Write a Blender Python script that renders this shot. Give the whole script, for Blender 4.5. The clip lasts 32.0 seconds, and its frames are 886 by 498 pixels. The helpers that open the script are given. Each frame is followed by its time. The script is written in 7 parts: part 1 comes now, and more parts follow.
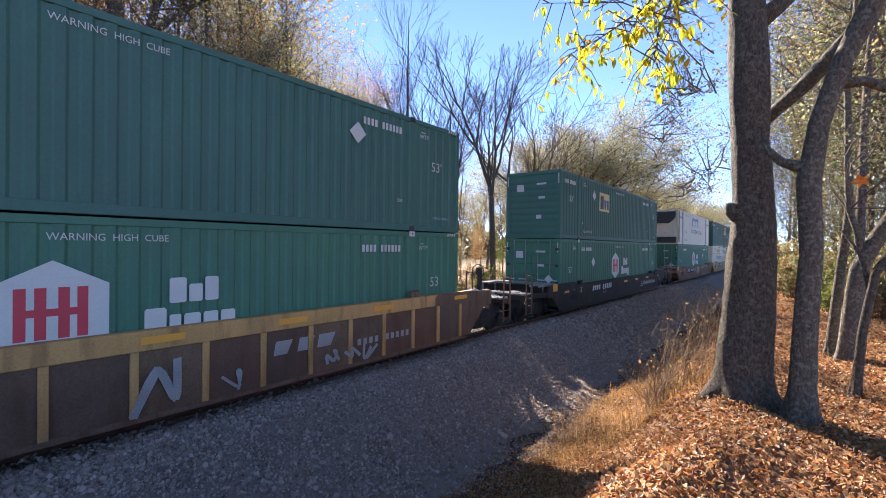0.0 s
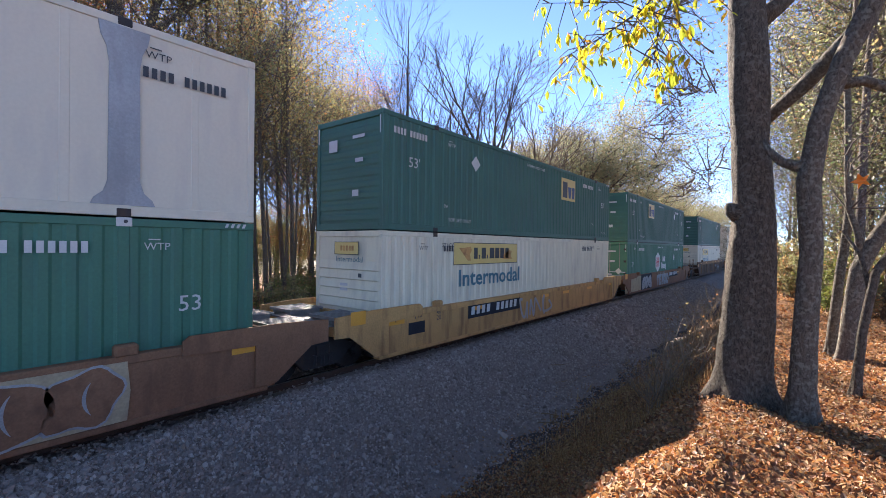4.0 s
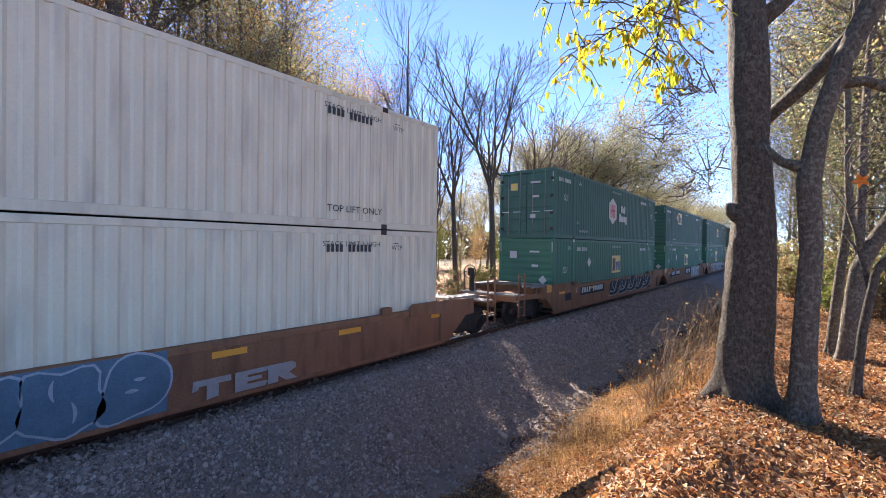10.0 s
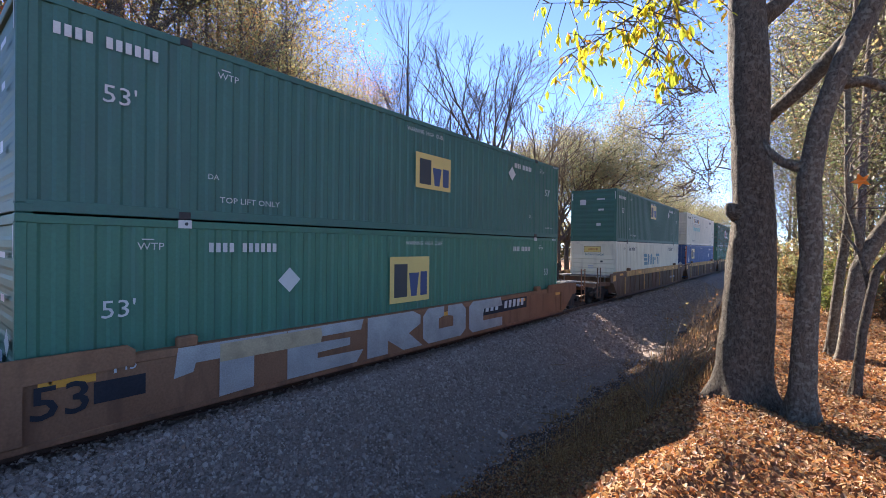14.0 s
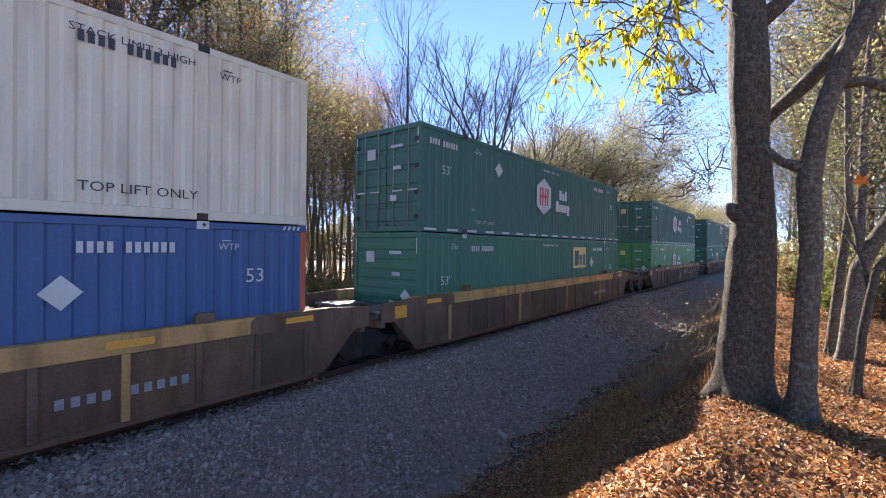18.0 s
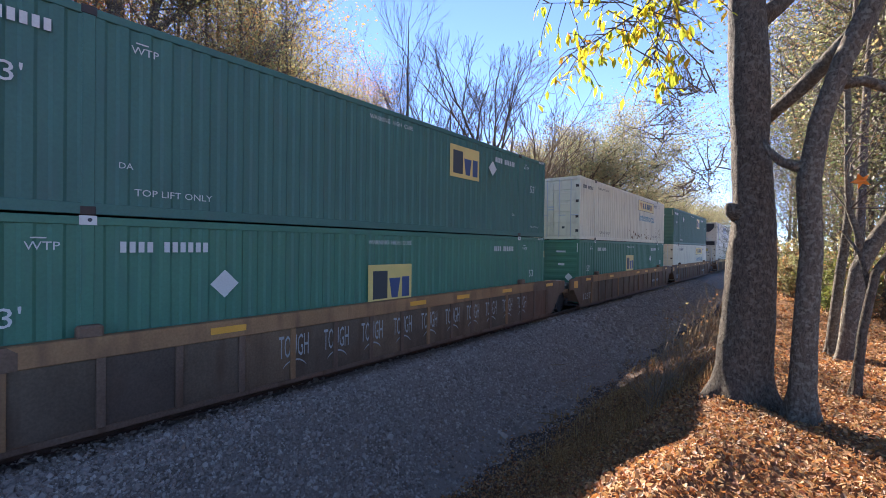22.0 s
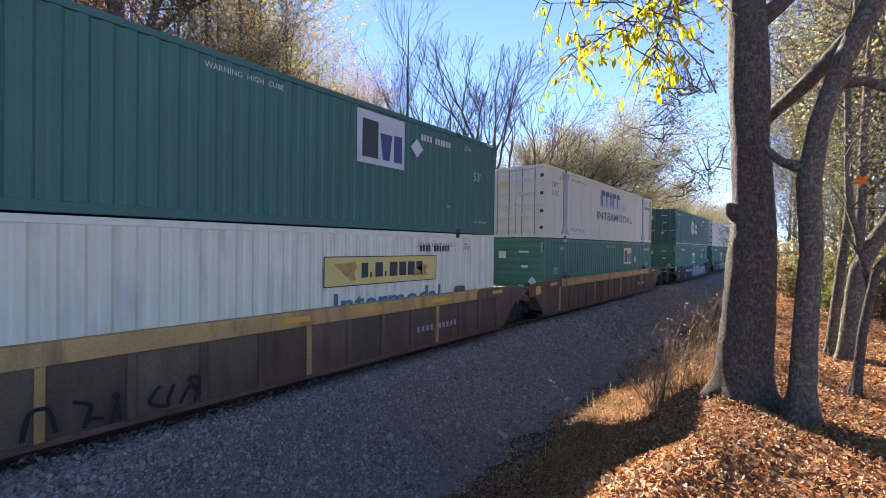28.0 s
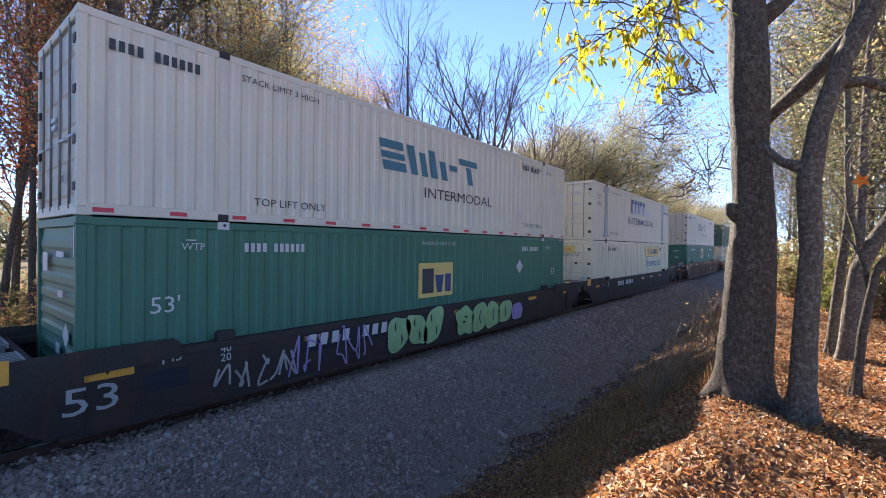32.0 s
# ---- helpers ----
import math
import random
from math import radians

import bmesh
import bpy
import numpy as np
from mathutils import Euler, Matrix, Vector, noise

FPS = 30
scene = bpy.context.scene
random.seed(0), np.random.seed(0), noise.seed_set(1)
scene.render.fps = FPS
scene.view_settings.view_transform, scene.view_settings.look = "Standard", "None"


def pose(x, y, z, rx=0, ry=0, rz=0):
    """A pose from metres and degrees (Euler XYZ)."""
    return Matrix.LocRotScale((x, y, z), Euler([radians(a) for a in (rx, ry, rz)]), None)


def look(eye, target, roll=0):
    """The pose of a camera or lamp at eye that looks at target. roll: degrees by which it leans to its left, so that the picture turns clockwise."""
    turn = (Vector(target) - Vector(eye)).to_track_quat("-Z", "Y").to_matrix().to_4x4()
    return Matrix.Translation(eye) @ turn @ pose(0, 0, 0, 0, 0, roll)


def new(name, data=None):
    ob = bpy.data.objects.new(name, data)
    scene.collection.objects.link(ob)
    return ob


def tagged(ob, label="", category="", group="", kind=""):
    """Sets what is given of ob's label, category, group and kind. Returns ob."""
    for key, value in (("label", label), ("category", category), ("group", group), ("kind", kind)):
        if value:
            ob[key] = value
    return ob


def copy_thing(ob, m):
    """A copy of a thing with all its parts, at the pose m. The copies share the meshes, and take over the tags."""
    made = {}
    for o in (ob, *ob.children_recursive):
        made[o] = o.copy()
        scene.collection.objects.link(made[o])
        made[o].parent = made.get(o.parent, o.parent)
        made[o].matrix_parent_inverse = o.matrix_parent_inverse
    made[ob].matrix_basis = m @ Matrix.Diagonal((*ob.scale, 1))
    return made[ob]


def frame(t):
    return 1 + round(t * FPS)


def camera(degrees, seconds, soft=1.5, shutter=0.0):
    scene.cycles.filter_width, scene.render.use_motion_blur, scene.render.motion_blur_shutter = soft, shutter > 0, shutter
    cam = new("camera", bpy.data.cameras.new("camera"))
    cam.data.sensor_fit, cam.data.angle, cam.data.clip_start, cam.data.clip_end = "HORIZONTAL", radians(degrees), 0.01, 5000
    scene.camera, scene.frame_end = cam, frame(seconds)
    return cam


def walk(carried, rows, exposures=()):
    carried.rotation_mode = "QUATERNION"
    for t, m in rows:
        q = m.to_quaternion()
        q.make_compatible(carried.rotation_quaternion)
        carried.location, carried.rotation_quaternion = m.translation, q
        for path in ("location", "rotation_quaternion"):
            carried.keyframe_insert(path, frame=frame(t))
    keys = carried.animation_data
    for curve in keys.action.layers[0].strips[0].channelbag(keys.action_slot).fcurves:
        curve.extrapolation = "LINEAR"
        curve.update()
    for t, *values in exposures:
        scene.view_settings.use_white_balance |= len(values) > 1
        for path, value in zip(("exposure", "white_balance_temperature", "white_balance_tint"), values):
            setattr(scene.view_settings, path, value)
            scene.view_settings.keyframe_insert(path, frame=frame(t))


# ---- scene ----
# ---------------- camera: it stands still on the bank beside the track ----------------
EYE = (0.0, 0.0, 2.85)
YAW, PITCH, ROLL = 38.73, -0.46, 0.75
cam = camera(90.2, 32.0, soft=0.9)
ahead = Vector((-math.sin(radians(YAW)) * math.cos(radians(PITCH)), math.cos(radians(YAW)) * math.cos(radians(PITCH)), math.sin(radians(PITCH))))
stand = look(EYE, Vector(EYE) + ahead, ROLL)
EXPOSURE = 2.68
walk(cam, [(0.0, stand), (32.0, stand)], [(0.0, EXPOSURE, 6600, 18), (32.0, EXPOSURE, 6600, 18)])

# ---------------- sky and sun ----------------
SUN_EL, SUN_AZ = 28.85, 50.06          # azimuth counted from +y towards -x
world = bpy.data.worlds.new("sky")
scene.world = world
world.use_nodes = True
wn = world.node_tree
wn.nodes.clear()
sky = wn.nodes.new("ShaderNodeTexSky")
sky.sky_type, sky.sun_disc = "NISHITA", False
sky.sun_elevation, sky.sun_rotation = radians(SUN_EL), radians(-SUN_AZ)
sky.altitude, sky.air_density, sky.dust_density, sky.ozone_density = 100, 0.50, 0.0, 4.0
back = wn.nodes.new("ShaderNodeBackground")
back.inputs[1].default_value = 0.069
outw = wn.nodes.new("ShaderNodeOutputWorld")
wn.links.new(sky.outputs[0], back.inputs[0])
wn.links.new(back.outputs[0], outw.inputs[0])
sd = bpy.data.lights.new("sun", "SUN")
sd.energy, sd.angle, sd.color = 4.35, radians(0.6), (1.0, 0.93, 0.82)
sun_dir = Vector((-math.sin(radians(SUN_AZ)) * math.cos(radians(SUN_EL)), math.cos(radians(SUN_AZ)) * math.cos(radians(SUN_EL)), math.sin(radians(SUN_EL))))
new("sun", sd).matrix_world = look(sun_dir * 200, (0, 0, 0))


# ---------------- materials ----------------
def material(name, base, rough=0.6, metal=0.0, spread=0.25, scale=3.0, fine=40.0, bump=0.1, dist=0.01, stain=None, stain_amt=0.0,
             stain_scale=(1.2, 1.2, 0.25), per="", hues=None, translucent=0.0, coords="Object"):
    """A surface with coarse and fine variation, optional stains and a colour choice per object or per loose piece."""
    m = bpy.data.materials.new(name)
    m.use_nodes = True
    t = m.node_tree
    n, lk = t.nodes, t.links
    bsdf = n["Principled BSDF"]
    tc = n.new("ShaderNodeTexCoord")
    info = n.new("ShaderNodeObjectInfo")
    shift = n.new("ShaderNodeVectorMath")
    shift.operation = "MULTIPLY_ADD"
    lk.new(info.outputs["Random"], shift.inputs[0])
    shift.inputs[1].default_value = (37.0, 51.0, 23.0)
    lk.new(tc.outputs[coords], shift.inputs[2])
    big = n.new("ShaderNodeTexNoise")
    big.inputs["Scale"].default_value, big.inputs["Detail"].default_value = scale, 5
    lk.new(shift.outputs[0], big.inputs["Vector"])
    small = n.new("ShaderNodeTexNoise")
    small.inputs["Scale"].default_value, small.inputs["Detail"].default_value = fine, 4
    lk.new(shift.outputs[0], small.inputs["Vector"])
    add = n.new("ShaderNodeMath")
    add.operation = "ADD"
    lk.new(big.outputs["Fac"], add.inputs[0])
    lk.new(small.outputs["Fac"], add.inputs[1])
    ramp = n.new("ShaderNodeMapRange")
    ramp.inputs["From Min"].default_value, ramp.inputs["From Max"].default_value = 0.6, 1.4
    ramp.inputs["To Min"].default_value, ramp.inputs["To Max"].default_value = 1 - spread, 1 + spread
    lk.new(add.outputs[0], ramp.inputs["Value"])
    if hues:
        choose = n.new("ShaderNodeValToRGB")
        choose.color_ramp.interpolation = "LINEAR"
        while len(choose.color_ramp.elements) < len(hues):
            choose.color_ramp.elements.new(0.5)
        for k, h in enumerate(hues):
            choose.color_ramp.elements[k].position = k / (len(hues) - 1)
            choose.color_ramp.elements[k].color = (*h, 1)
        if per == "island":
            geo = n.new("ShaderNodeNewGeometry")
            lk.new(geo.outputs["Random Per Island"], choose.inputs[0])
        elif per == "object":
            lk.new(info.outputs["Random"], choose.inputs[0])
        else:
            lk.new(big.outputs["Fac"], choose.inputs[0])
        col = choose.outputs[0]
    else:
        rgb = n.new("ShaderNodeRGB")
        rgb.outputs[0].default_value = (*base, 1)
        col = rgb.outputs[0]
    mul = n.new("ShaderNodeVectorMath")
    mul.operation = "SCALE"
    lk.new(col, mul.inputs[0])
    lk.new(ramp.outputs[0], mul.inputs["Scale"])
    col = mul.outputs[0]
    if stain:
        mp = n.new("ShaderNodeMapping")
        mp.inputs["Scale"].default_value = stain_scale
        lk.new(shift.outputs[0], mp.inputs["Vector"])
        sn = n.new("ShaderNodeTexNoise")
        sn.inputs["Scale"].default_value, sn.inputs["Detail"].default_value = 3.0, 8
        lk.new(mp.outputs[0], sn.inputs["Vector"])
        sr = n.new("ShaderNodeMapRange")
        sr.inputs["From Min"].default_value, sr.inputs["From Max"].default_value = 0.5, 0.72
        sr.inputs["To Max"].default_value = stain_amt
        lk.new(sn.outputs["Fac"], sr.inputs["Value"])
        mix = n.new("ShaderNodeMix")
        mix.data_type = "RGBA"
        lk.new(sr.outputs[0], mix.inputs[0])
        lk.new(col, mix.inputs[6])
        mix.inputs[7].default_value = (*stain, 1)
        col = mix.outputs[2]
    lk.new(col, bsdf.inputs["Base Color"])
    bsdf.inputs["Roughness"].default_value, bsdf.inputs["Metallic"].default_value = rough, metal
    bsdf.inputs["Specular IOR Level"].default_value = 0.5 if rough < 0.7 else 0.12
    if bump:
        b = n.new("ShaderNodeBump")
        b.inputs["Strength"].default_value, b.inputs["Distance"].default_value = bump, dist
        lk.new(small.outputs["Fac"], b.inputs["Height"])
        lk.new(b.outputs[0], bsdf.inputs["Normal"])
    if translucent:
        tr = n.new("ShaderNodeBsdfTranslucent")
        lk.new(col, tr.inputs[0])
        ms = n.new("ShaderNodeMixShader")
        ms.inputs[0].default_value = translucent
        lk.new(bsdf.outputs[0], ms.inputs[1])
        lk.new(tr.outputs[0], ms.inputs[2])
        lk.new(ms.outputs[0], n["Material Output"].inputs[0])
    return m


def bark_material(name, dark, light, lichen, groove=9.0):
    """Furrowed bark: stretched ridges with pale patches of lichen."""
    m = bpy.data.materials.new(name)
    m.use_nodes = True
    n, lk = m.node_tree.nodes, m.node_tree.links
    bsdf = n["Principled BSDF"]
    tc = n.new("ShaderNodeTexCoord")
    wob = n.new("ShaderNodeTexNoise")
    wob.inputs["Scale"].default_value, wob.inputs["Detail"].default_value = 14, 3
    lk.new(tc.outputs["Object"], wob.inputs["Vector"])
    bend = n.new("ShaderNodeVectorMath")
    bend.operation = "MULTIPLY_ADD"
    lk.new(wob.outputs["Color"], bend.inputs[0])
    bend.inputs[1].default_value = (0.06, 0.06, 0.06)
    lk.new(tc.outputs["Object"], bend.inputs[2])
    mp = n.new("ShaderNodeMapping")
    mp.inputs["Scale"].default_value = (1, 1, 0.28)
    lk.new(bend.outputs[0], mp.inputs[0])
    crack = n.new("ShaderNodeTexVoronoi")
    crack.feature = "DISTANCE_TO_EDGE"
    crack.inputs["Scale"].default_value = groove * 2.4
    lk.new(mp.outputs[0], crack.inputs["Vector"])
    wide = n.new("ShaderNodeMapRange")
    wide.inputs["From Max"].default_value = 0.10
    lk.new(crack.outputs["Distance"], wide.inputs["Value"])
    grain = n.new("ShaderNodeTexNoise")
    grain.inputs["Scale"].default_value, grain.inputs["Detail"].default_value, grain.inputs["Roughness"].default_value = groove * 4, 8, 0.75
    lk.new(mp.outputs[0], grain.inputs["Vector"])
    ridge = n.new("ShaderNodeMath")
    ridge.operation = "MULTIPLY_ADD"
    lk.new(wide.outputs[0], ridge.inputs[0])
    ridge.inputs[1].default_value = 0.12
    half = n.new("ShaderNodeMath")
    half.operation = "MULTIPLY"
    half.inputs[1].default_value = 0.98
    lk.new(grain.outputs["Fac"], half.inputs[0])
    lk.new(half.outputs[0], ridge.inputs[2])
    cr = n.new("ShaderNodeValToRGB")
    cr.color_ramp.elements[0].position, cr.color_ramp.elements[0].color = 0.40, (*dark, 1)
    cr.color_ramp.elements[1].position, cr.color_ramp.elements[1].color = 0.74, (*light, 1)
    lk.new(ridge.outputs[0], cr.inputs[0])
    patch = n.new("ShaderNodeTexNoise")
    patch.inputs["Scale"].default_value, patch.inputs["Detail"].default_value = 24, 9
    lk.new(tc.outputs["Object"], patch.inputs["Vector"])
    pr = n.new("ShaderNodeMapRange")
    pr.inputs["From Min"].default_value, pr.inputs["From Max"].default_value, pr.inputs["To Max"].default_value = 0.52, 0.62, 0.6
    lk.new(patch.outputs["Fac"], pr.inputs["Value"])
    mix = n.new("ShaderNodeMix")
    mix.data_type = "RGBA"
    lk.new(pr.outputs[0], mix.inputs[0])
    lk.new(cr.outputs[0], mix.inputs[6])
    mix.inputs[7].default_value = (*lichen, 1)
    lk.new(mix.outputs[2], bsdf.inputs["Base Color"])
    bsdf.inputs["Roughness"].default_value = 0.9
    bsdf.inputs["Specular IOR Level"].default_value = 0.15
    b = n.new("ShaderNodeBump")
    b.inputs["Strength"].default_value, b.inputs["Distance"].default_value = 0.9, 0.03
    lk.new(ridge.outputs[0], b.inputs["Height"])
    lk.new(b.outputs[0], bsdf.inputs["Normal"])
    return m


RUST = (0.09, 0.045, 0.025)
M = {
    "green": material("green_paint", (0.036, 0.138, 0.086), 0.58, 0, 0.16, 0.7, 25, 0.05, 0.003, (0.039, 0.111, 0.0845), 0.6),
    "teal": material("dark_green_paint", (0.033, 0.112, 0.086), 0.58, 0, 0.16, 0.7, 25, 0.05, 0.003, (0.0405, 0.0945, 0.081), 0.6),
    "white": material("white_paint", (0.62, 0.565, 0.42), 0.55, 0, 0.07, 0.8, 25, 0.05, 0.003, (0.36, 0.31, 0.25), 0.5),
    "cream": material("smooth_white_paint", (0.58, 0.535, 0.415), 0.55, 0, 0.06, 0.6, 20, 0.04, 0.003, (0.46, 0.425, 0.368), 0.5),
    "lime": material("bright_green_paint", (0.035, 0.19, 0.055), 0.45, 0, 0.16, 0.7, 25, 0.05, 0.003, (0.05, 0.14, 0.05), 0.6),
    "red_post": material("faded_red_paint", (0.38, 0.09, 0.05), 0.6, 0, 0.2, 1, 30, 0.05),
    "g_teal": material("pale_teal_decal", (0.10, 0.40, 0.36), 0.5, 0, 0.12, 2, 40, 0),
    "blue": material("blue_paint", (0.035, 0.085, 0.205), 0.55, 0, 0.14, 0.7, 25, 0.05, 0.003, (0.055, 0.08, 0.19), 0.5),
    "ochre": material("faded_ochre_paint", (0.51, 0.277, 0.105), 0.7, 0, 0.25, 1.2, 30, 0.15, 0.004, (0.195, 0.0975, 0.0525), 0.75),
    "tan_chord": material("dull_orange_brown_paint", (0.30, 0.155, 0.075), 0.72, 0, 0.25, 1.2, 30, 0.15, 0.004, (0.15, 0.08, 0.05), 0.75),
    "orange": material("faded_orange_paint", (0.25, 0.122, 0.066), 0.75, 0, 0.25, 1.0, 30, 0.15, 0.004, (0.15, 0.075, 0.045), 0.8),
    "brown": material("rusty_brown_paint", (0.168, 0.100, 0.066), 0.75, 0, 0.3, 1.2, 30, 0.15, 0.004, RUST, 0.7),
    "panel": material("rusty_side_plates", (0, 0, 0), 0.75, 0, 0.3, 1.6, 30, 0.15, 0.004, RUST, 0.75, per="object", hues=[(0.12, 0.068, 0.046), (0.17, 0.088, 0.056), (0.135, 0.085, 0.058), (0.19, 0.105, 0.064), (0.11, 0.068, 0.048)]),
    "panel2": material("worn_side_plates", (0, 0, 0), 0.75, 0, 0.3, 1.6, 30, 0.15, 0.004, RUST, 0.6, per="object", hues=[(0.10, 0.072, 0.052), (0.17, 0.088, 0.056), (0.13, 0.09, 0.06), (0.19, 0.115, 0.068), (0.115, 0.08, 0.055)]),
    "beige": material("faded_beige_paint", (0.44, 0.33, 0.20), 0.75, 0, 0.22, 1.2, 30, 0.12, 0.004, (0.27, 0.19, 0.12), 0.6),
    "black": material("sooty_black_paint", (0.046, 0.038, 0.034), 0.7, 0, 0.3, 1.2, 30, 0.15, 0.004, RUST, 0.5),
    "post_grey": material("weathered_grey_blue_steel", (0.29, 0.305, 0.31), 0.5, 0.1, 0.2, 1.2, 30, 0.05, 0.003, (0.20, 0.20, 0.20), 0.6),
    "fleck": material("rust_flecks", (0.13, 0.07, 0.04), 0.85, 0, 0.35, 12, 60, 0.1),
    "steel": material("galvanised_grating", (0.24, 0.225, 0.205), 0.55, 0.3, 0.25, 4, 60, 0.1, 0.005, (0.14, 0.11, 0.09), 0.6),
    "dark": material("greasy_cast_steel", (0.030, 0.026, 0.024), 0.65, 0.2, 0.3, 4, 50, 0.2, 0.006, RUST, 0.6),
    "tread": material("grimy_wheel_steel", (0.032, 0.027, 0.024), 0.55, 0.4, 0.3, 6, 60, 0.1),
    "rail": material("rusty_rail_steel", (0.11, 0.06, 0.04), 0.6, 0.5, 0.25, 5, 60, 0.1),
    "railtop": material("polished_rail_head", (0.5, 0.49, 0.47), 0.25, 1.0, 0.1, 5, 60, 0.03),
    "tie": material("creosoted_timber", (0.05, 0.038, 0.03), 0.9, 0, 0.35, 6, 60, 0.4, 0.01),
    "w_sign": material("white_lettering", (0.50, 0.50, 0.47), 0.55, 0, 0.1, 2, 40, 0),
    "k_sign": material("black_lettering", (0.03, 0.035, 0.04), 0.55, 0, 0.1, 2, 40, 0),
    "y_sign": material("yellow_decal", (0.60, 0.44, 0.14), 0.5, 0, 0.12, 2, 40, 0),
    "g_sign": material("grey_decal", (0.44, 0.45, 0.47), 0.5, 0, 0.12, 2, 40, 0),
    "r_sign": material("red_decal", (0.50, 0.035, 0.055), 0.5, 0, 0.12, 2, 40, 0),
    "n_sign": material("navy_decal", (0.03, 0.055, 0.135), 0.5, 0, 0.12, 2, 40, 0),
    "t_sign": material("blue_green_decal", (0.04, 0.145, 0.19), 0.5, 0, 0.12, 2, 40, 0),
    "o_sign": material("orange_reflector", (0.72, 0.31, 0.035), 0.5, 0, 0.1, 2, 40, 0),
    "spray_w": material("white_spray_paint", (0.36, 0.34, 0.31), 0.75, 0, 0.25, 3, 40, 0),
    "spray_k": material("black_spray_paint", (0.03, 0.03, 0.035), 0.7, 0, 0.25, 3, 40, 0),
    "spray_b": material("blue_spray_paint", (0.10, 0.165, 0.21), 0.7, 0, 0.25, 3, 40, 0),
    "spray_g": material("green_spray_paint", (0.28, 0.44, 0.20), 0.7, 0, 0.25, 3, 40, 0),
    "spray_p": material("mauve_spray_paint", (0.33, 0.25, 0.42), 0.7, 0, 0.25, 3, 40, 0),
    "pale_line": material("pale_blue_spray_line", (0.33, 0.37, 0.40), 0.7, 0, 0.2, 3, 40, 0),
    "spray_s": material("silver_spray_paint", (0.33, 0.31, 0.29), 0.65, 0.1, 0.25, 3, 40, 0),
    "bark": bark_material("oak_bark", (0.034, 0.027, 0.021), (0.135, 0.112, 0.085), (0.17, 0.158, 0.122), 12),
    "bark2": bark_material("lichened_bark", (0.048, 0.039, 0.031), (0.17, 0.145, 0.11), (0.24, 0.228, 0.18), 13),
    "bark3": bark_material("grey_brown_bark", (0.045, 0.036, 0.030), (0.15, 0.122, 0.10), (0.22, 0.20, 0.17), 8),
    "twig": material("grey_twigs", (0.10, 0.082, 0.068), 0.85, 0, 0.3, 3, 30, 0),
    "dark_twig": material("dark_bare_twigs", (0.10, 0.08, 0.062), 0.85, 0, 0.3, 3, 30, 0),
    "pale_stem": material("bleached_stems", (0.25, 0.19, 0.13), 0.85, 0, 0.3, 3, 30, 0),
    "stem": material("dry_stems", (0.27, 0.19, 0.11), 0.85, 0, 0.35, 3, 30, 0, translucent=0.2),
    "rusty_leaf": material("russet_leaves", (0, 0, 0), 0.6, 0, 0.2, 1.5, 30, 0, per="island", translucent=0.58,
                           hues=[(0.24, 0.11, 0.05), (0.38, 0.19, 0.075), (0.18, 0.14, 0.07), (0.36, 0.24, 0.10), (0.19, 0.18, 0.09)]),
    "olive_leaf": material("olive_autumn_leaves", (0, 0, 0), 0.6, 0, 0.2, 1.5, 30, 0, per="island", translucent=0.58,
                           hues=[(0.14, 0.165, 0.07), (0.23, 0.24, 0.105), (0.17, 0.155, 0.08), (0.30, 0.28, 0.13), (0.30, 0.18, 0.085), (0.17, 0.195, 0.09)]),
    "scrub_leaf": material("mixed_autumn_leaves", (0, 0, 0), 0.6, 0, 0.2, 1.5, 30, 0, per="island", translucent=0.38,
                           hues=[(0.13, 0.13, 0.06), (0.09, 0.13, 0.05), (0.17, 0.15, 0.075), (0.075, 0.09, 0.04), (0.17, 0.095, 0.05), (0.11, 0.145, 0.06)]),
    "tan_leaf": material("tan_autumn_leaves", (0, 0, 0), 0.6, 0, 0.2, 1.5, 30, 0, per="island", translucent=0.54,
                         hues=[(0.19, 0.21, 0.115), (0.27, 0.245, 0.13), (0.155, 0.185, 0.10), (0.29, 0.215, 0.115), (0.165, 0.205, 0.115)]),
    "gold_leaf": material("golden_leaves", (0, 0, 0), 0.6, 0, 0.2, 1.5, 30, 0, per="island", translucent=0.58,
                          hues=[(0.23, 0.18, 0.07), (0.16, 0.13, 0.06), (0.28, 0.21, 0.075), (0.13, 0.135, 0.06)]),
    "red_leaf": material("red_leaves", (0, 0, 0), 0.6, 0, 0.2, 1.5, 30, 0, per="island", translucent=0.50,
                         hues=[(0.34, 0.06, 0.035), (0.46, 0.15, 0.055), (0.24, 0.065, 0.035), (0.50, 0.23, 0.07)]),
    "lime_leaf": material("yellow_green_leaves", (0, 0, 0), 0.45, 0, 0.15, 8, 60, 0.1, 0.002, per="island", translucent=0.6,
                          hues=[(0.26, 0.32, 0.025), (0.52, 0.47, 0.03), (0.20, 0.28, 0.03), (0.60, 0.50, 0.03), (0.58, 0.42, 0.03), (0.55, 0.22, 0.02)]),
    "wood_leaf": material("dull_woodland_leaves", (0, 0, 0), 0.8, 0, 0.2, 0.3, 3, 0, per="island", translucent=0.2,
                          hues=[(0.06, 0.065, 0.03), (0.12, 0.10, 0.045), (0.15, 0.10, 0.05), (0.10, 0.11, 0.05)]),
    "shrub_leaf": material("green_shrub_leaves", (0, 0, 0), 0.5, 0, 0.2, 2, 30, 0, per="island", translucent=0.4,
                           hues=[(0.07, 0.105, 0.028), (0.154, 0.182, 0.042), (0.238, 0.238, 0.056)]),
    "litter": material("fallen_leaves", (0, 0, 0), 0.65, 0, 0.25, 4, 60, 0.1, 0.003, per="island", translucent=0.25,
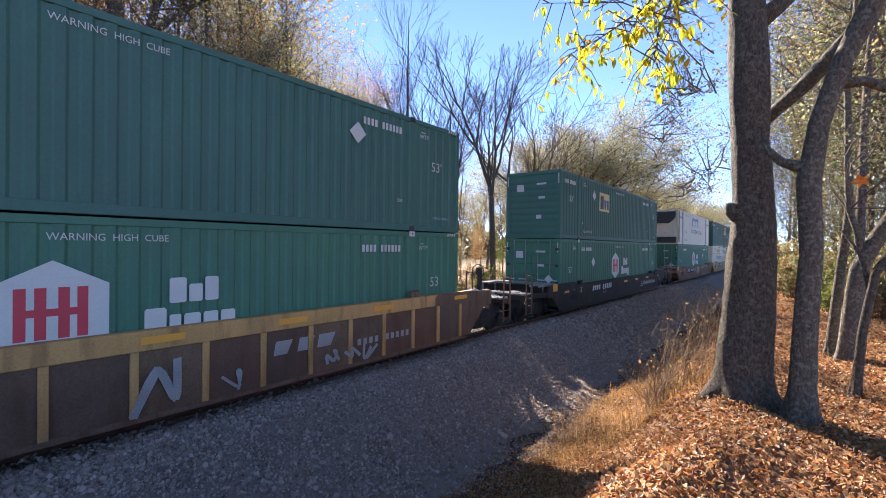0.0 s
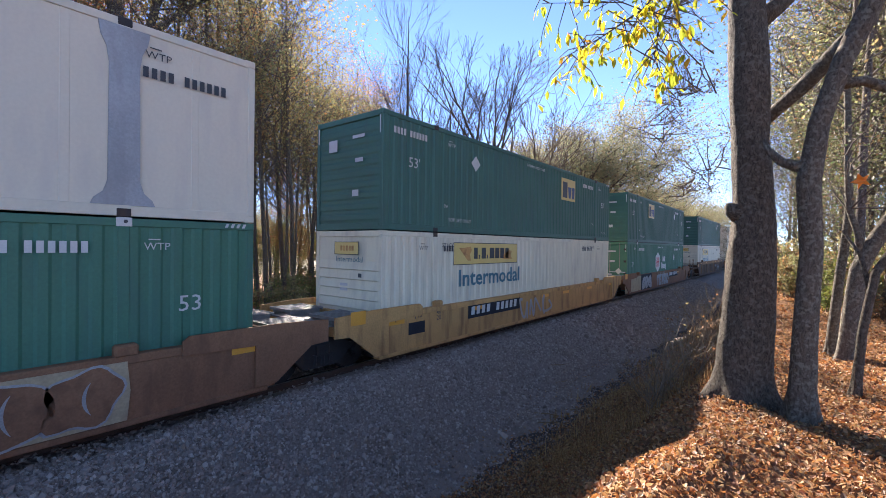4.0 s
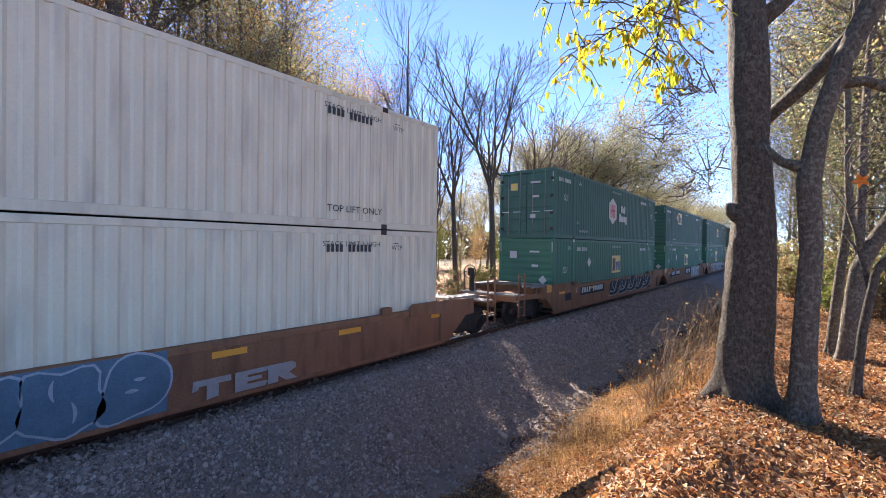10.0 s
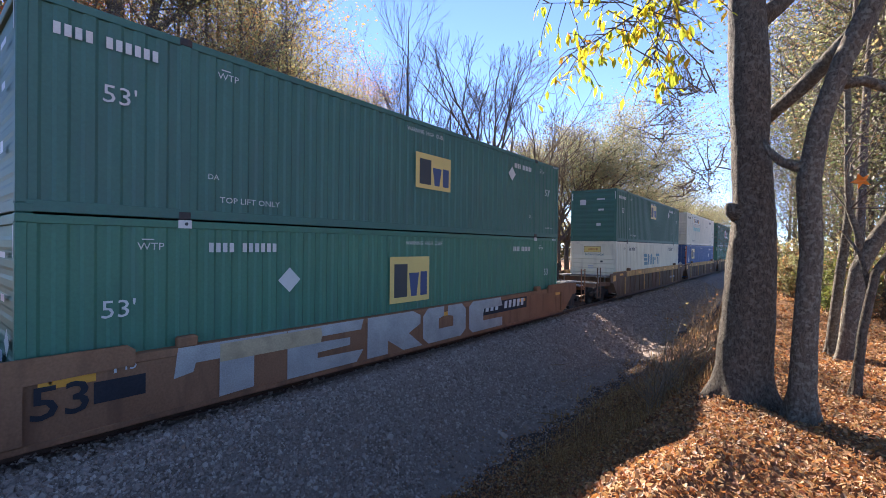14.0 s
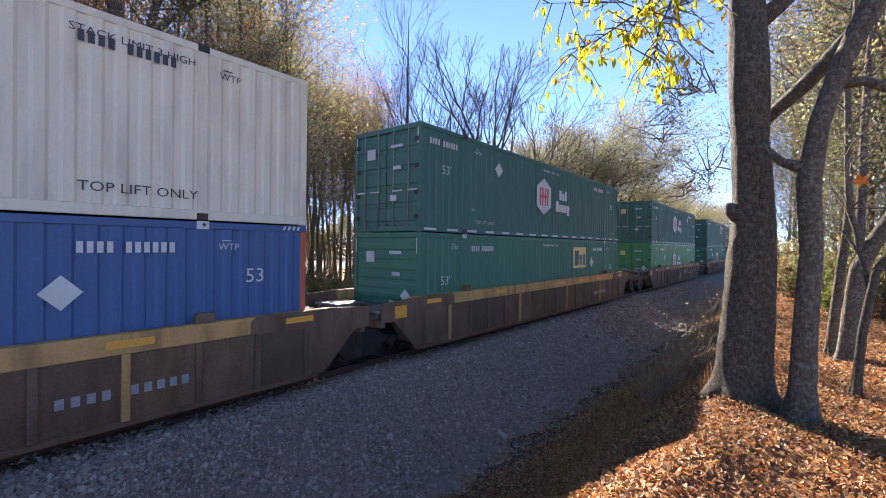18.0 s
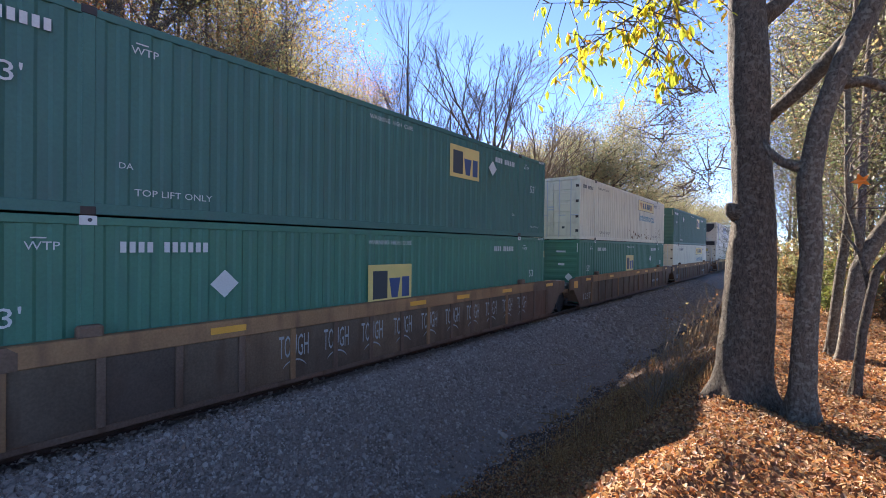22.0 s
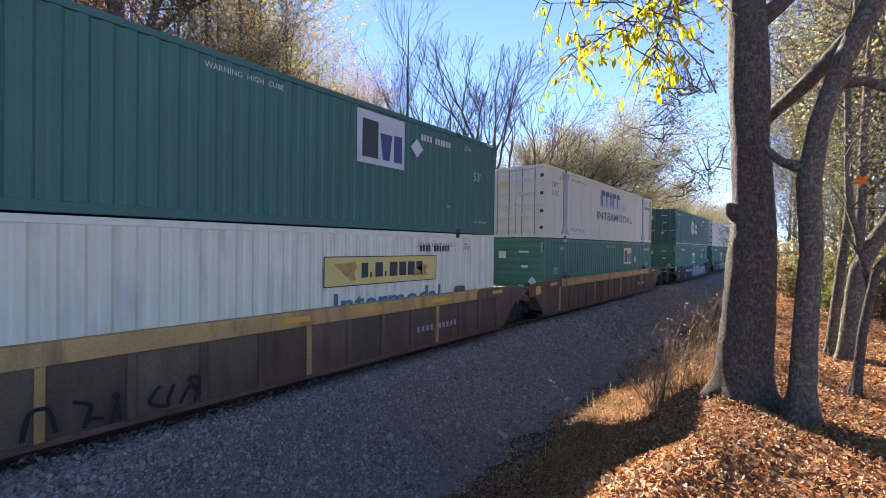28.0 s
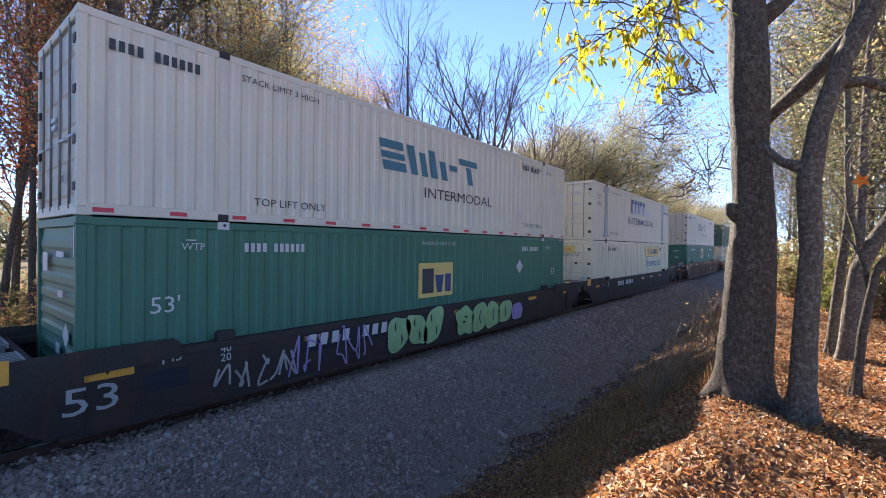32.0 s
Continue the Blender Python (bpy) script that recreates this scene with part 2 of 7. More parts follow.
                       hues=[(0.25, 0.085, 0.035), (0.44, 0.23, 0.085), (0.10, 0.045, 0.025), (0.42, 0.15, 0.045), (0.60, 0.41, 0.20), (0.16, 0.065, 0.032), (0.52, 0.22, 0.06), (0.38, 0.24, 0.10), (0.085, 0.042, 0.026), (0.50, 0.29, 0.11)]),
    "stone": material("crushed_granite", (0, 0, 0), 0.85, 0, 0.25, 8, 90, 0.3, 0.004, per="island",
                      hues=[(0.20, 0.16, 0.13), (0.36, 0.29, 0.24), (0.27, 0.21, 0.17), (0.48, 0.41, 0.34), (0.17, 0.13, 0.105)]),
    "grass": material("dry_grass", (0, 0, 0), 0.7, 0, 0.2, 3, 40, 0, per="island", translucent=0.4,
                      hues=[(0.40, 0.25, 0.10), (0.52, 0.35, 0.16), (0.20, 0.11, 0.05), (0.47, 0.27, 0.10), (0.14, 0.08, 0.04)]),
    "orange_leaf": material("orange_leaf", (0.75, 0.22, 0.03), 0.6, 0, 0.15, 9, 60, 0.1, 0.002, translucent=0.5),
    "grille": material("black_reefer_unit", (0.02, 0.02, 0.022), 0.5, 0, 0.3, 3, 40, 0.1),
}


# ---------------- mesh tools ----------------
class Geo:
    """Collects boxes, tubes and sheets, and turns them into one mesh."""

    def __init__(self):
        self.v, self.f, self.n = [], [], 0

    def add(self, v, f):
        v = np.asarray(v, dtype=np.float64).reshape(-1, 3)
        for q in f:
            self.f.append([i + self.n for i in q])
        self.v.append(v)
        self.n += len(v)
        return self

    def box(self, x0, x1, y0, y1, z0, z1, c=0.0, m=None):
        if c <= 0:
            v = [(x, y, z) for x in (x0, x1) for y in (y0, y1) for z in (z0, z1)]
            f = [(0, 1, 3, 2), (4, 6, 7, 5), (0, 4, 5, 1), (2, 3, 7, 6), (0, 2, 6, 4), (1, 5, 7, 3)]
        else:
            lo, hi = (x0, y0, z0), (x1, y1, z1)
            v, ix = [], {}
            for s in [(i, j, k) for i in (0, 1) for j in (0, 1) for k in (0, 1)]:
                for ax in range(3):
                    p = [hi[a] if s[a] else lo[a] for a in range(3)]
                    for a in range(3):
                        if a != ax:
                            p[a] += -c if s[a] else c
                    ix[s, ax] = len(v)
                    v.append(p)
            f = []
            for ax in range(3):
                a, b = (ax + 1) % 3, (ax + 2) % 3
                for e in (0, 1):
                    ring = []
                    for i, j in ((0, 0), (1, 0), (1, 1), (0, 1)):
                        s = [0, 0, 0]
                        s[ax], s[a], s[b] = e, i, j
                        ring.append(ix[tuple(s), ax])
                    f.append(ring if e else ring[::-1])
                for i in (0, 1):
                    for j in (0, 1):
                        s0, s1 = [0, 0, 0], [0, 0, 0]
                        s0[a] = s1[a] = i
                        s0[b] = s1[b] = j
                        s0[ax], s1[ax] = 0, 1
                        s0, s1 = tuple(s0), tuple(s1)
                        q = [ix[s0, a], ix[s1, a], ix[s1, b], ix[s0, b]]
                        f.append(q[::-1] if (i + j) % 2 == 0 else q)
            for s in [(i, j, k) for i in (0, 1) for j in (0, 1) for k in (0, 1)]:
                q = [ix[s, 0], ix[s, 1], ix[s, 2]]
                f.append(q if sum(s) % 2 else q[::-1])
        v = np.array(v, dtype=float)
        if m is not None:
            v = v @ np.array(m.to_3x3()).T + np.array(m.translation)
        return self.add(v, f)

    def beam(self, a, b, w, h, up=(0, 0, 1), c=0.0):
        """A bar from a to b, w wide and h high."""
        a, b = Vector(a), Vector(b)
        d = b - a
        y = d.normalized()
        x = y.cross(Vector(up)).normalized()
        z = x.cross(y)
        m = Matrix((x, y, z)).transposed().to_4x4()
        m.translation = a
        return self.box(-w / 2, w / 2, 0, d.length, -h / 2, h / 2, c, m)

    def tube(self, pts, radii, sides=6, cap=True):
        pts = [Vector(p) for p in pts]
        k = len(pts)
        rad = list(radii) if hasattr(radii, "__len__") else [radii] * k
        v, f = [], []
        ref = Vector((0.31, 0.77, 0.11))
        for i, p in enumerate(pts):
            d = (pts[min(i + 1, k - 1)] - pts[max(i - 1, 0)]).normalized()
            x = d.cross(ref)
            if x.length < 0.05:
                x = d.cross(Vector((0.9, 0.1, 0.3)))
            x.normalize()
            y = d.cross(x)
            ref = -y if False else ref
            for s in range(sides):
                a = 2 * math.pi * s / sides
                v.append(p + (x * math.cos(a) + y * math.sin(a)) * rad[i])
        for i in range(k - 1):
            for s in range(sides):
                t = (s + 1) % sides
                f.append((i * sides + s, i * sides + t, (i + 1) * sides + t, (i + 1) * sides + s))
        if cap:
            f.append(tuple(range(sides))[::-1])
            f.append(tuple((k - 1) * sides + s for s in range(sides)))
        return self.add([tuple(p) for p in v], f)

    def poly(self, pts, thick, normal):
        """A flat plate: the outline pts, pushed by thick along normal."""
        n = np.array(normal, float) * thick
        p = np.array(pts, float)
        k = len(p)
        f = [tuple(range(k, 2 * k))]
        f += [(i, (i + 1) % k, k + (i + 1) % k, k + i) for i in range(k)]
        return self.add(np.vstack([p, p + n]), f)

    def mesh(self, name, smooth=False):
        v = np.vstack(self.v)
        return mesh_from(name, v, self.f, smooth)


def mesh_from(name, v, faces, smooth=False):
    """A mesh from vertices and faces; faces is a list of index rows, or one array of rows of equal length."""
    me = bpy.data.meshes.new(name)
    me.vertices.add(len(v))
    me.vertices.foreach_set("co", np.asarray(v, dtype=np.float32).ravel())
    if isinstance(faces, np.ndarray):
        total = np.full(len(faces), faces.shape[1], dtype=np.int32)
        flat = faces.astype(np.int32).ravel()
    else:
        total = np.array([len(q) for q in faces], dtype=np.int32)
        flat = np.fromiter((i for q in faces for i in q), dtype=np.int32)
    me.loops.add(len(flat))
    me.loops.foreach_set("vertex_index", flat)
    me.polygons.add(len(total))
    me.polygons.foreach_set("loop_start", np.concatenate([[0], np.cumsum(total)[:-1]]).astype(np.int32))
    me.polygons.foreach_set("loop_total", total)
    me.polygons.foreach_set("use_smooth", np.full(len(total), bool(smooth)))
    me.update(calc_edges=True)
    me.validate()
    return me


STORE = {}


def part(name, geo, mat, parent=None, label="", key=None, smooth=False, at=None):
    """One mesh object under a thing or a part. geo: a Geo, or a function that makes one (kept under key, for repeats)."""
    if key is not None:
        kk = (key, mat)
        if kk not in STORE:
            g = geo() if callable(geo) else geo
            STORE[kk] = g.mesh(name, smooth)
            STORE[kk].materials.append(M[mat])
        me = STORE[kk]
    else:
        me = (geo() if callable(geo) else geo).mesh(name, smooth)
        me.materials.append(M[mat])
    ob = new(name, me)
    if parent is not None:
        ob.parent = parent
    if at is not None:
        ob.matrix_basis = at
    if label:
        tagged(ob, label)
    return ob


SIDE = Euler((radians(90), 0, radians(90))).to_matrix().to_4x4()
FACE = Euler((radians(90), 0, 0)).to_matrix().to_4x4()


def lettering(text, size, mat, parent, where, turn=SIDE, name="lettering", label="", wide=1.0, bold=0.0):
    """Painted letters as a thin mesh; where is the lower left corner."""
    kk = ("text", text, mat, bold)
    if kk not in STORE:
        cu = bpy.data.curves.new("text", "FONT")
        cu.body, cu.size, cu.extrude, cu.resolution_u, cu.offset = text, 1.0, 0.0, 2, bold
        tmp = bpy.data.objects.new("text", cu)
        scene.collection.objects.link(tmp)
        bpy.context.view_layer.update()
        me = bpy.data.meshes.new_from_object(tmp.evaluated_get(bpy.context.evaluated_depsgraph_get()))
        bpy.data.objects.remove(tmp)
        me.materials.clear()
        me.materials.append(M[mat])
        STORE[kk] = me
    ob = new(name, STORE[kk])
    ob.parent = parent
    s = size / 0.69
    ob.matrix_basis = Matrix.Translation(where) @ turn @ Matrix.Diagonal((s * wide, s, s, 1))
    if label:
        tagged(ob, label)
    return ob


def plates(rects, mat, parent, where, turn=SIDE, name="marking", label="", lift=0.0):
    """Painted shapes on one surface: rects are rows (x0, y0, x1, y1) or outlines, in metres from where."""
    g = Geo()
    for k, r in enumerate(rects):
        if len(r) == 4 and not hasattr(r[0], "__len__"):
            pts = [(r[0], r[1], 0), (r[2], r[1], 0), (r[2], r[3], 0), (r[0], r[3], 0)]
        else:
            pts = [(p[0], p[1], 0) for p in r]
        g.poly(pts, 0.0015 + 0.00012 * (k % 40), (0, 0, 1))
    ob = part(name, g, mat, parent, label)
    ob.matrix_basis = Matrix.Translation(where) @ turn @ Matrix.Translation((0, 0, lift))
    return ob


def bubble(rng, w, h, humps):
    """One rounded, bulging outline of letter-like swellings in a row."""
    top, low = [], []
    for k in range(humps):
        a, tall, deep = rng.uniform(0.85, 1.15), h * rng.uniform(0.86, 1.0), h * rng.uniform(0.0, 0.12)
        for i in range(7):
            u = (i + 0.25) / 7.5
            x = w * (k + u) / humps
            s = (1 - abs(2 * u - 1) ** 3.0)
            top.append((x, h * 0.72 + (tall - h * 0.72) * s))
            low.append((x, h * 0.16 - (h * 0.16 - deep) * s))
    return [(-0.06 * h, h * 0.45)] + low + [(w + 0.05 * h, h * 0.5)] + top[::-1]


def sickle(cx, cy, rad, start, sweep, thick, squash=1.0):
    """A bent stroke, thick in its middle and pointed at both ends: an outline."""
    outer, inner = [], []
    for i in range(13):
        u = i / 12
        a, t = start + sweep * u, thick * (0.12 + math.sin(math.pi * u) ** 0.8)
        outer.append((cx + (rad + t / 2) * math.cos(a), cy + (rad + t / 2) * math.sin(a) * squash))
        inner.append((cx + (rad - t / 2) * math.cos(a), cy + (rad - t / 2) * math.sin(a) * squash))
    return outer + inner[::-1]


def curls(rng, w, h, count):
    """Pale hooks, drops and swings, strung out over a stretch of wall."""
    out = []
    for k in range(count):
        cx, cy = w * (k + rng.uniform(.3, .7)) / count, h * rng.uniform(.35, .65)
        rad = h * rng.uniform(.24, .40)
        a = rng.uniform(0, 6.28)
        out.append(sickle(cx, cy, rad, a, rng.choice((-1, 1)) * rng.uniform(2.2, 4.2), h * 0.075))
        out.append(sickle(cx + rad * .6, cy - h * .12, rad * .5, a + 1.5, rng.uniform(2.0, 3.2), h * 0.10, 0.6))
        out.append(sickle(cx - rad * .3, cy + h * .22, rad * .35, a + 3.0, rng.uniform(1.2, 2.2), h * 0.07))
        out.append(sickle(cx + w / count * .4, h * .35, h * .5, rng.uniform(1.2, 2.4), rng.uniform(.7, 1.2), h * 0.06))
    return out


def ribbon(a, c, b, t0, t1):
    """A stroke along a bow from a to b drawn towards c, its width going from t0 over the middle to t1."""
    left, right = [], []
    for i in range(15):
        u = i / 14
        px, py = [(1 - u) ** 2 * a[k] + 2 * u * (1 - u) * c[k] + u * u * b[k] for k in (0, 1)]
        dx, dy = [2 * (1 - u) * (c[k] - a[k]) + 2 * u * (b[k] - c[k]) for k in (0, 1)]
        q = math.hypot(dx, dy) or 1.0
        t = (t0 + (t1 - t0) * u) / 2
        left.append((px - dy / q * t, py + dx / q * t))
        right.append((px + dy / q * t, py - dx / q * t))
    return right + left[::-1]


def swings(rng, w, h, count):
    """Pale outlines of swung letters: long tails ending in drops, hooked stems, short highlights."""
    out = []
    cell = w / count
    for k in range(count):
        x = cell * k

        def at(u, v):
            return (x + cell * (u + rng.uniform(-.05, .05)), h * min(1.0, max(0.0, v + rng.uniform(-.05, .05))))
        joint = at(.42, .38)
        out.append(ribbon(at(-.25, .10), at(.4, .02), at(.78, .22), .03, .05))
        out.append(ribbon(at(.78, .22), at(1.15, .50), at(.98, .52), .03, .09))
        out.append(ribbon(at(.98, .52), at(.80, .46), at(.70, .20), .09, .03))
        out.append(ribbon(at(.20, .95), at(.02, .62), joint, .03, .07))
        out.append(ribbon(joint, at(.48, .78), at(.80, .97), .11, .03))
        out.append(ribbon(at(.80, .97), at(1.0, .90), at(.90, .66), .04, .03))
        out.append(ribbon(at(-.1, .36), at(.2, .22), joint, .08, .03))
        out.append(ribbon(at(.55, .45), at(.53, .55), at(.59, .66), .02, .06))
        out.append(ribbon(at(.12, .60), at(.10, .72), at(.16, .80), .02, .06))
    return out


def throw_up(rng, w, h, count):
    """Swollen letter shapes shoulder to shoulder: outlines, fills, and the dark slits in them."""
    line, fill, slit = [], [], []
    cell = w / count
    for k in range(count):
        cx, cy = cell * (k + .5), h * (0.5 + rng.uniform(-.03, .03))
        rx, ry = cell * rng.uniform(.50, .58), h * rng.uniform(.45, .5)
        ph, lob, skew = rng.uniform(0, 6.28), rng.choice((2, 3, 5)), rng.uniform(-.22, .28)
        sq_ = rng.uniform(2.4, 4.2)
        for target, g in ((line, 0.035), (fill, 0.0)):
            pts = []
            for i in range(28):
                a = 2 * math.pi * i / 28
                q = (abs(math.cos(a)) ** sq_ + abs(math.sin(a)) ** sq_) ** (-1 / sq_) * (1 + 0.11 * math.sin(lob * a + ph))
                x, y = math.cos(a) * (rx * q + g), math.sin(a) * (ry * q + g)
                pts.append((cx + x + skew * y, cy + y))
            target.append(pts)
        kind = rng.randint(0, 3)
        if kind == 0:
            slit.append(sickle(cx + rx * .15, cy + ry * .38, ry * .13, 2.0, 3.6, h * .05, 0.7))
            slit.append(sickle(cx - rx * .25, cy - ry * .95, ry * .62, 1.1, .7, h * .06))
        elif kind == 3:
            slit.append(sickle(cx + rx * .9, cy, rx * .9, 2.5, 1.3, h * .05))
        elif kind == 1:
            slit.append(sickle(cx + rx * .5, cy + ry * .45, rx * .8, 2.7, .9, h * .045))
            slit.append(sickle(cx - rx * .5, cy - ry * .40, rx * .8, -.4, .9, h * .045))
        else:
            slit.append(sickle(cx - rx * .1, cy - ry * .9, ry * .8, 1.35, .5, h * .06))
            slit.append(sickle(cx + rx * .1, cy + ry * .95, ry * .7, -1.8, .5, h * .06))
    return line, fill, slit


def blocks(rng, w, h, count):
    """Angular letters cut from broad flat strokes: one outline each."""
    out, cell = [], w / count
    for k in range(count):
        x, b, kind = cell * k, cell * 0.96, k % 5
        t, j = h * 0.30, rng.uniform(-.04, .04) * cell
        if kind == 0:
            q = [(b * .34, 0), (b * .66, .03), (b * .66, h - t), (b, h - t), (b, h), (0, h), (-b * .03, h - t * 1.7), (b * .12, h - t * 1.5), (b * .14, h - t), (b * .34, h - t)]
        elif kind == 1:
            q = [(0, 0), (b * .9, 0), (b, t * .9), (b * .36, t), (b * .36, h * .42), (b * .8, h * .44), (b * .8, h * .62), (b * .36, h * .64), (b * .36, h - t * .8), (b * .96, h - t * .8), (b, h), (0, h)]
        elif kind == 2:
            q = [(0, 0), (b * .34, 0), (b * .34, h * .34), (b * .62, 0), (b, 0), (b * .72, h * .42), (b * .95, h * .62), (b * .95, h * .86), (b * .8, h), (0, h)]
        elif kind == 3:
            q = [(b * .12, 0), (b * .88, 0), (b, t * .6), (b, h * .8), (b * .9, h), (b * .55, h), (b * .55, h * .72), (b * .68, h * .66), (b * .68, h * .36), (b * .34, h * .36), (b * .34, h * .66), (b * .46, h * .72), (b * .46, h), (b * .1, h), (0, h * .8), (0, t * .6)]
        else:
            q = [(b * .1, 0), (b, 0), (b, t), (b * .4, t * 1.05), (b * .4, h - t), (b, h - t), (b * .94, h), (b * .1, h), (0, h * .85), (0, h * .15)]
        out.append([(x + j + u, v) for u, v in q])
    return out


def strokes(rng, w, h, count, thick):
    """Sprayed tags: each glyph a loose run of bends, joined by an underline; rows of short quads."""
    out = []

    def brush(pts):
        for (xa, ya), (xb, yb) in zip(pts, pts[1:]):
            d = math.hypot(xb - xa, yb - ya)
            if d < 1e-4:
                continue
            ex, ey = (xb - xa) / d, (yb - ya) / d
            nx, ny = -ey * thick / 2, ex * thick / 2
            xa, ya, xb, yb = xa - ex * thick * .3, ya - ey * thick * .3, xb + ex * thick * .3, yb + ey * thick * .3
            out.append([(xa - nx, ya - ny), (xb - nx, yb - ny), (xb + nx, yb + ny), (xa + nx, ya + ny)])

    cell = w / count
    for k in range(count):
        n = rng.randint(4, 6)
        ctl = [(cell * (k + rng.uniform(0.02, 0.98)), h * (rng.uniform(0.0, 0.35) if (i + k) % 2 else rng.uniform(0.6, 1.0))) for i in range(n)]
        ctl.sort(key=lambda q: q[0] + rng.uniform(-cell * .35, cell * .35))
        pts = []
        for i in range(n - 1):
            p0, p1, p2, p3 = ctl[max(i - 1, 0)], ctl[i], ctl[i + 1], ctl[min(i + 2, n - 1)]
            for q in range(5):
                t = q / 5
                pts.append(tuple(0.5 * (2 * p1[c] + (p2[c] - p0[c]) * t + (2 * p0[c] - 5 * p1[c] + 4 * p2[c] - p3[c]) * t * t + (3 * p1[c] - p0[c] - 3 * p2[c] + p3[c]) * t ** 3) for c in (0, 1)))
        pts.append(ctl[-1])
        brush([(x, min(max(y, 0.0), h)) for x, y in pts])
    return out


def word_bars(widths, h, gap):
    """Plain bars in place of a word, one for each letter."""
    x, out = 0, []
    for wd, lo, hi in widths:
        out.append((x, lo * h, x + wd * h, hi * h))
        x += wd * h + gap * h
    return out


# ---------------- ground ----------------
TRACK_X = -8.985
SPAN = 1400.0


def smooth(a, b, x):
    t = np.clip((x - a) / (b - a), 0, 1)
    return t * t * (3 - 2 * t)


def height(x, y):
    """The lie of the land: track bed, ballast shoulder, deep ditch, and the steep leafy bank on which the camera stands."""
    x, y = np.asarray(x, float), np.asarray(y, float)
    d = x - TRACK_X
    wave = smooth(4.0, 5.5, d)
    dd = d + 0.30 * smooth(5.2, 2.4, y) * smooth(5.0, 7.0, d) + (0.12 * np.sin(y * 0.9 + 1.0) + 0.06 * np.sin(y * 2.3)) * wave
    right = -0.34 - 0.84 * smooth(1.5, 4.5, d) + 0.40 * smooth(4.4, 6.0, dd) + 1.55 * smooth(5.3, 8.7, dd) + 0.40 * smooth(7.0, 8.8, dd) + 0.18 * smooth(5.0, 2.4, y) * smooth(7.0, 8.6, dd) + 0.14 * smooth(7.2, 7.9, dd) * smooth(9.0, 8.3, dd) + 0.28 * smooth(6.8, 9.5, y) * smooth(5.2, 6.2, d) * smooth(8.3, 7.2, d) + 0.03 * np.clip(d - 9.0, 0, 12)
    left = -0.34 - 0.51 * smooth(2.2, 4.2, -d) - 0.25 * smooth(6, 30, -d) - 1.1 * smooth(40, 110, -d) + 0.9 * smooth(130, 400, -d)
    z = np.where(d > 0, right, left)
    off = smooth(4.0, 6.5, np.abs(d))
    z = z + off * (0.05 * np.sin(x * 1.3 + y * 0.7) * np.cos(y * 1.1 - x * 0.4) + 0.025 * np.sin(x * 3.1 - y * 2.3))
    return z


def sheet(name, xs, ys, zf, mat, kind_label, cat):
    gx, gy = np.meshgrid(xs, ys, indexing="ij")
    v = np.stack([gx, gy, zf(gx, gy)], -1).reshape(-1, 3)
    a = np.arange(len(xs) * len(ys)).reshape(len(xs), len(ys))
    f = np.stack([a[:-1, :-1], a[1:, :-1], a[1:, 1:], a[:-1, 1:]], -1).reshape(-1, 4)
    me = mesh_from(name, v, f, True)
    me.materials.append(mat)
    return tagged(new(name, me), kind_label, cat, kind="structure")


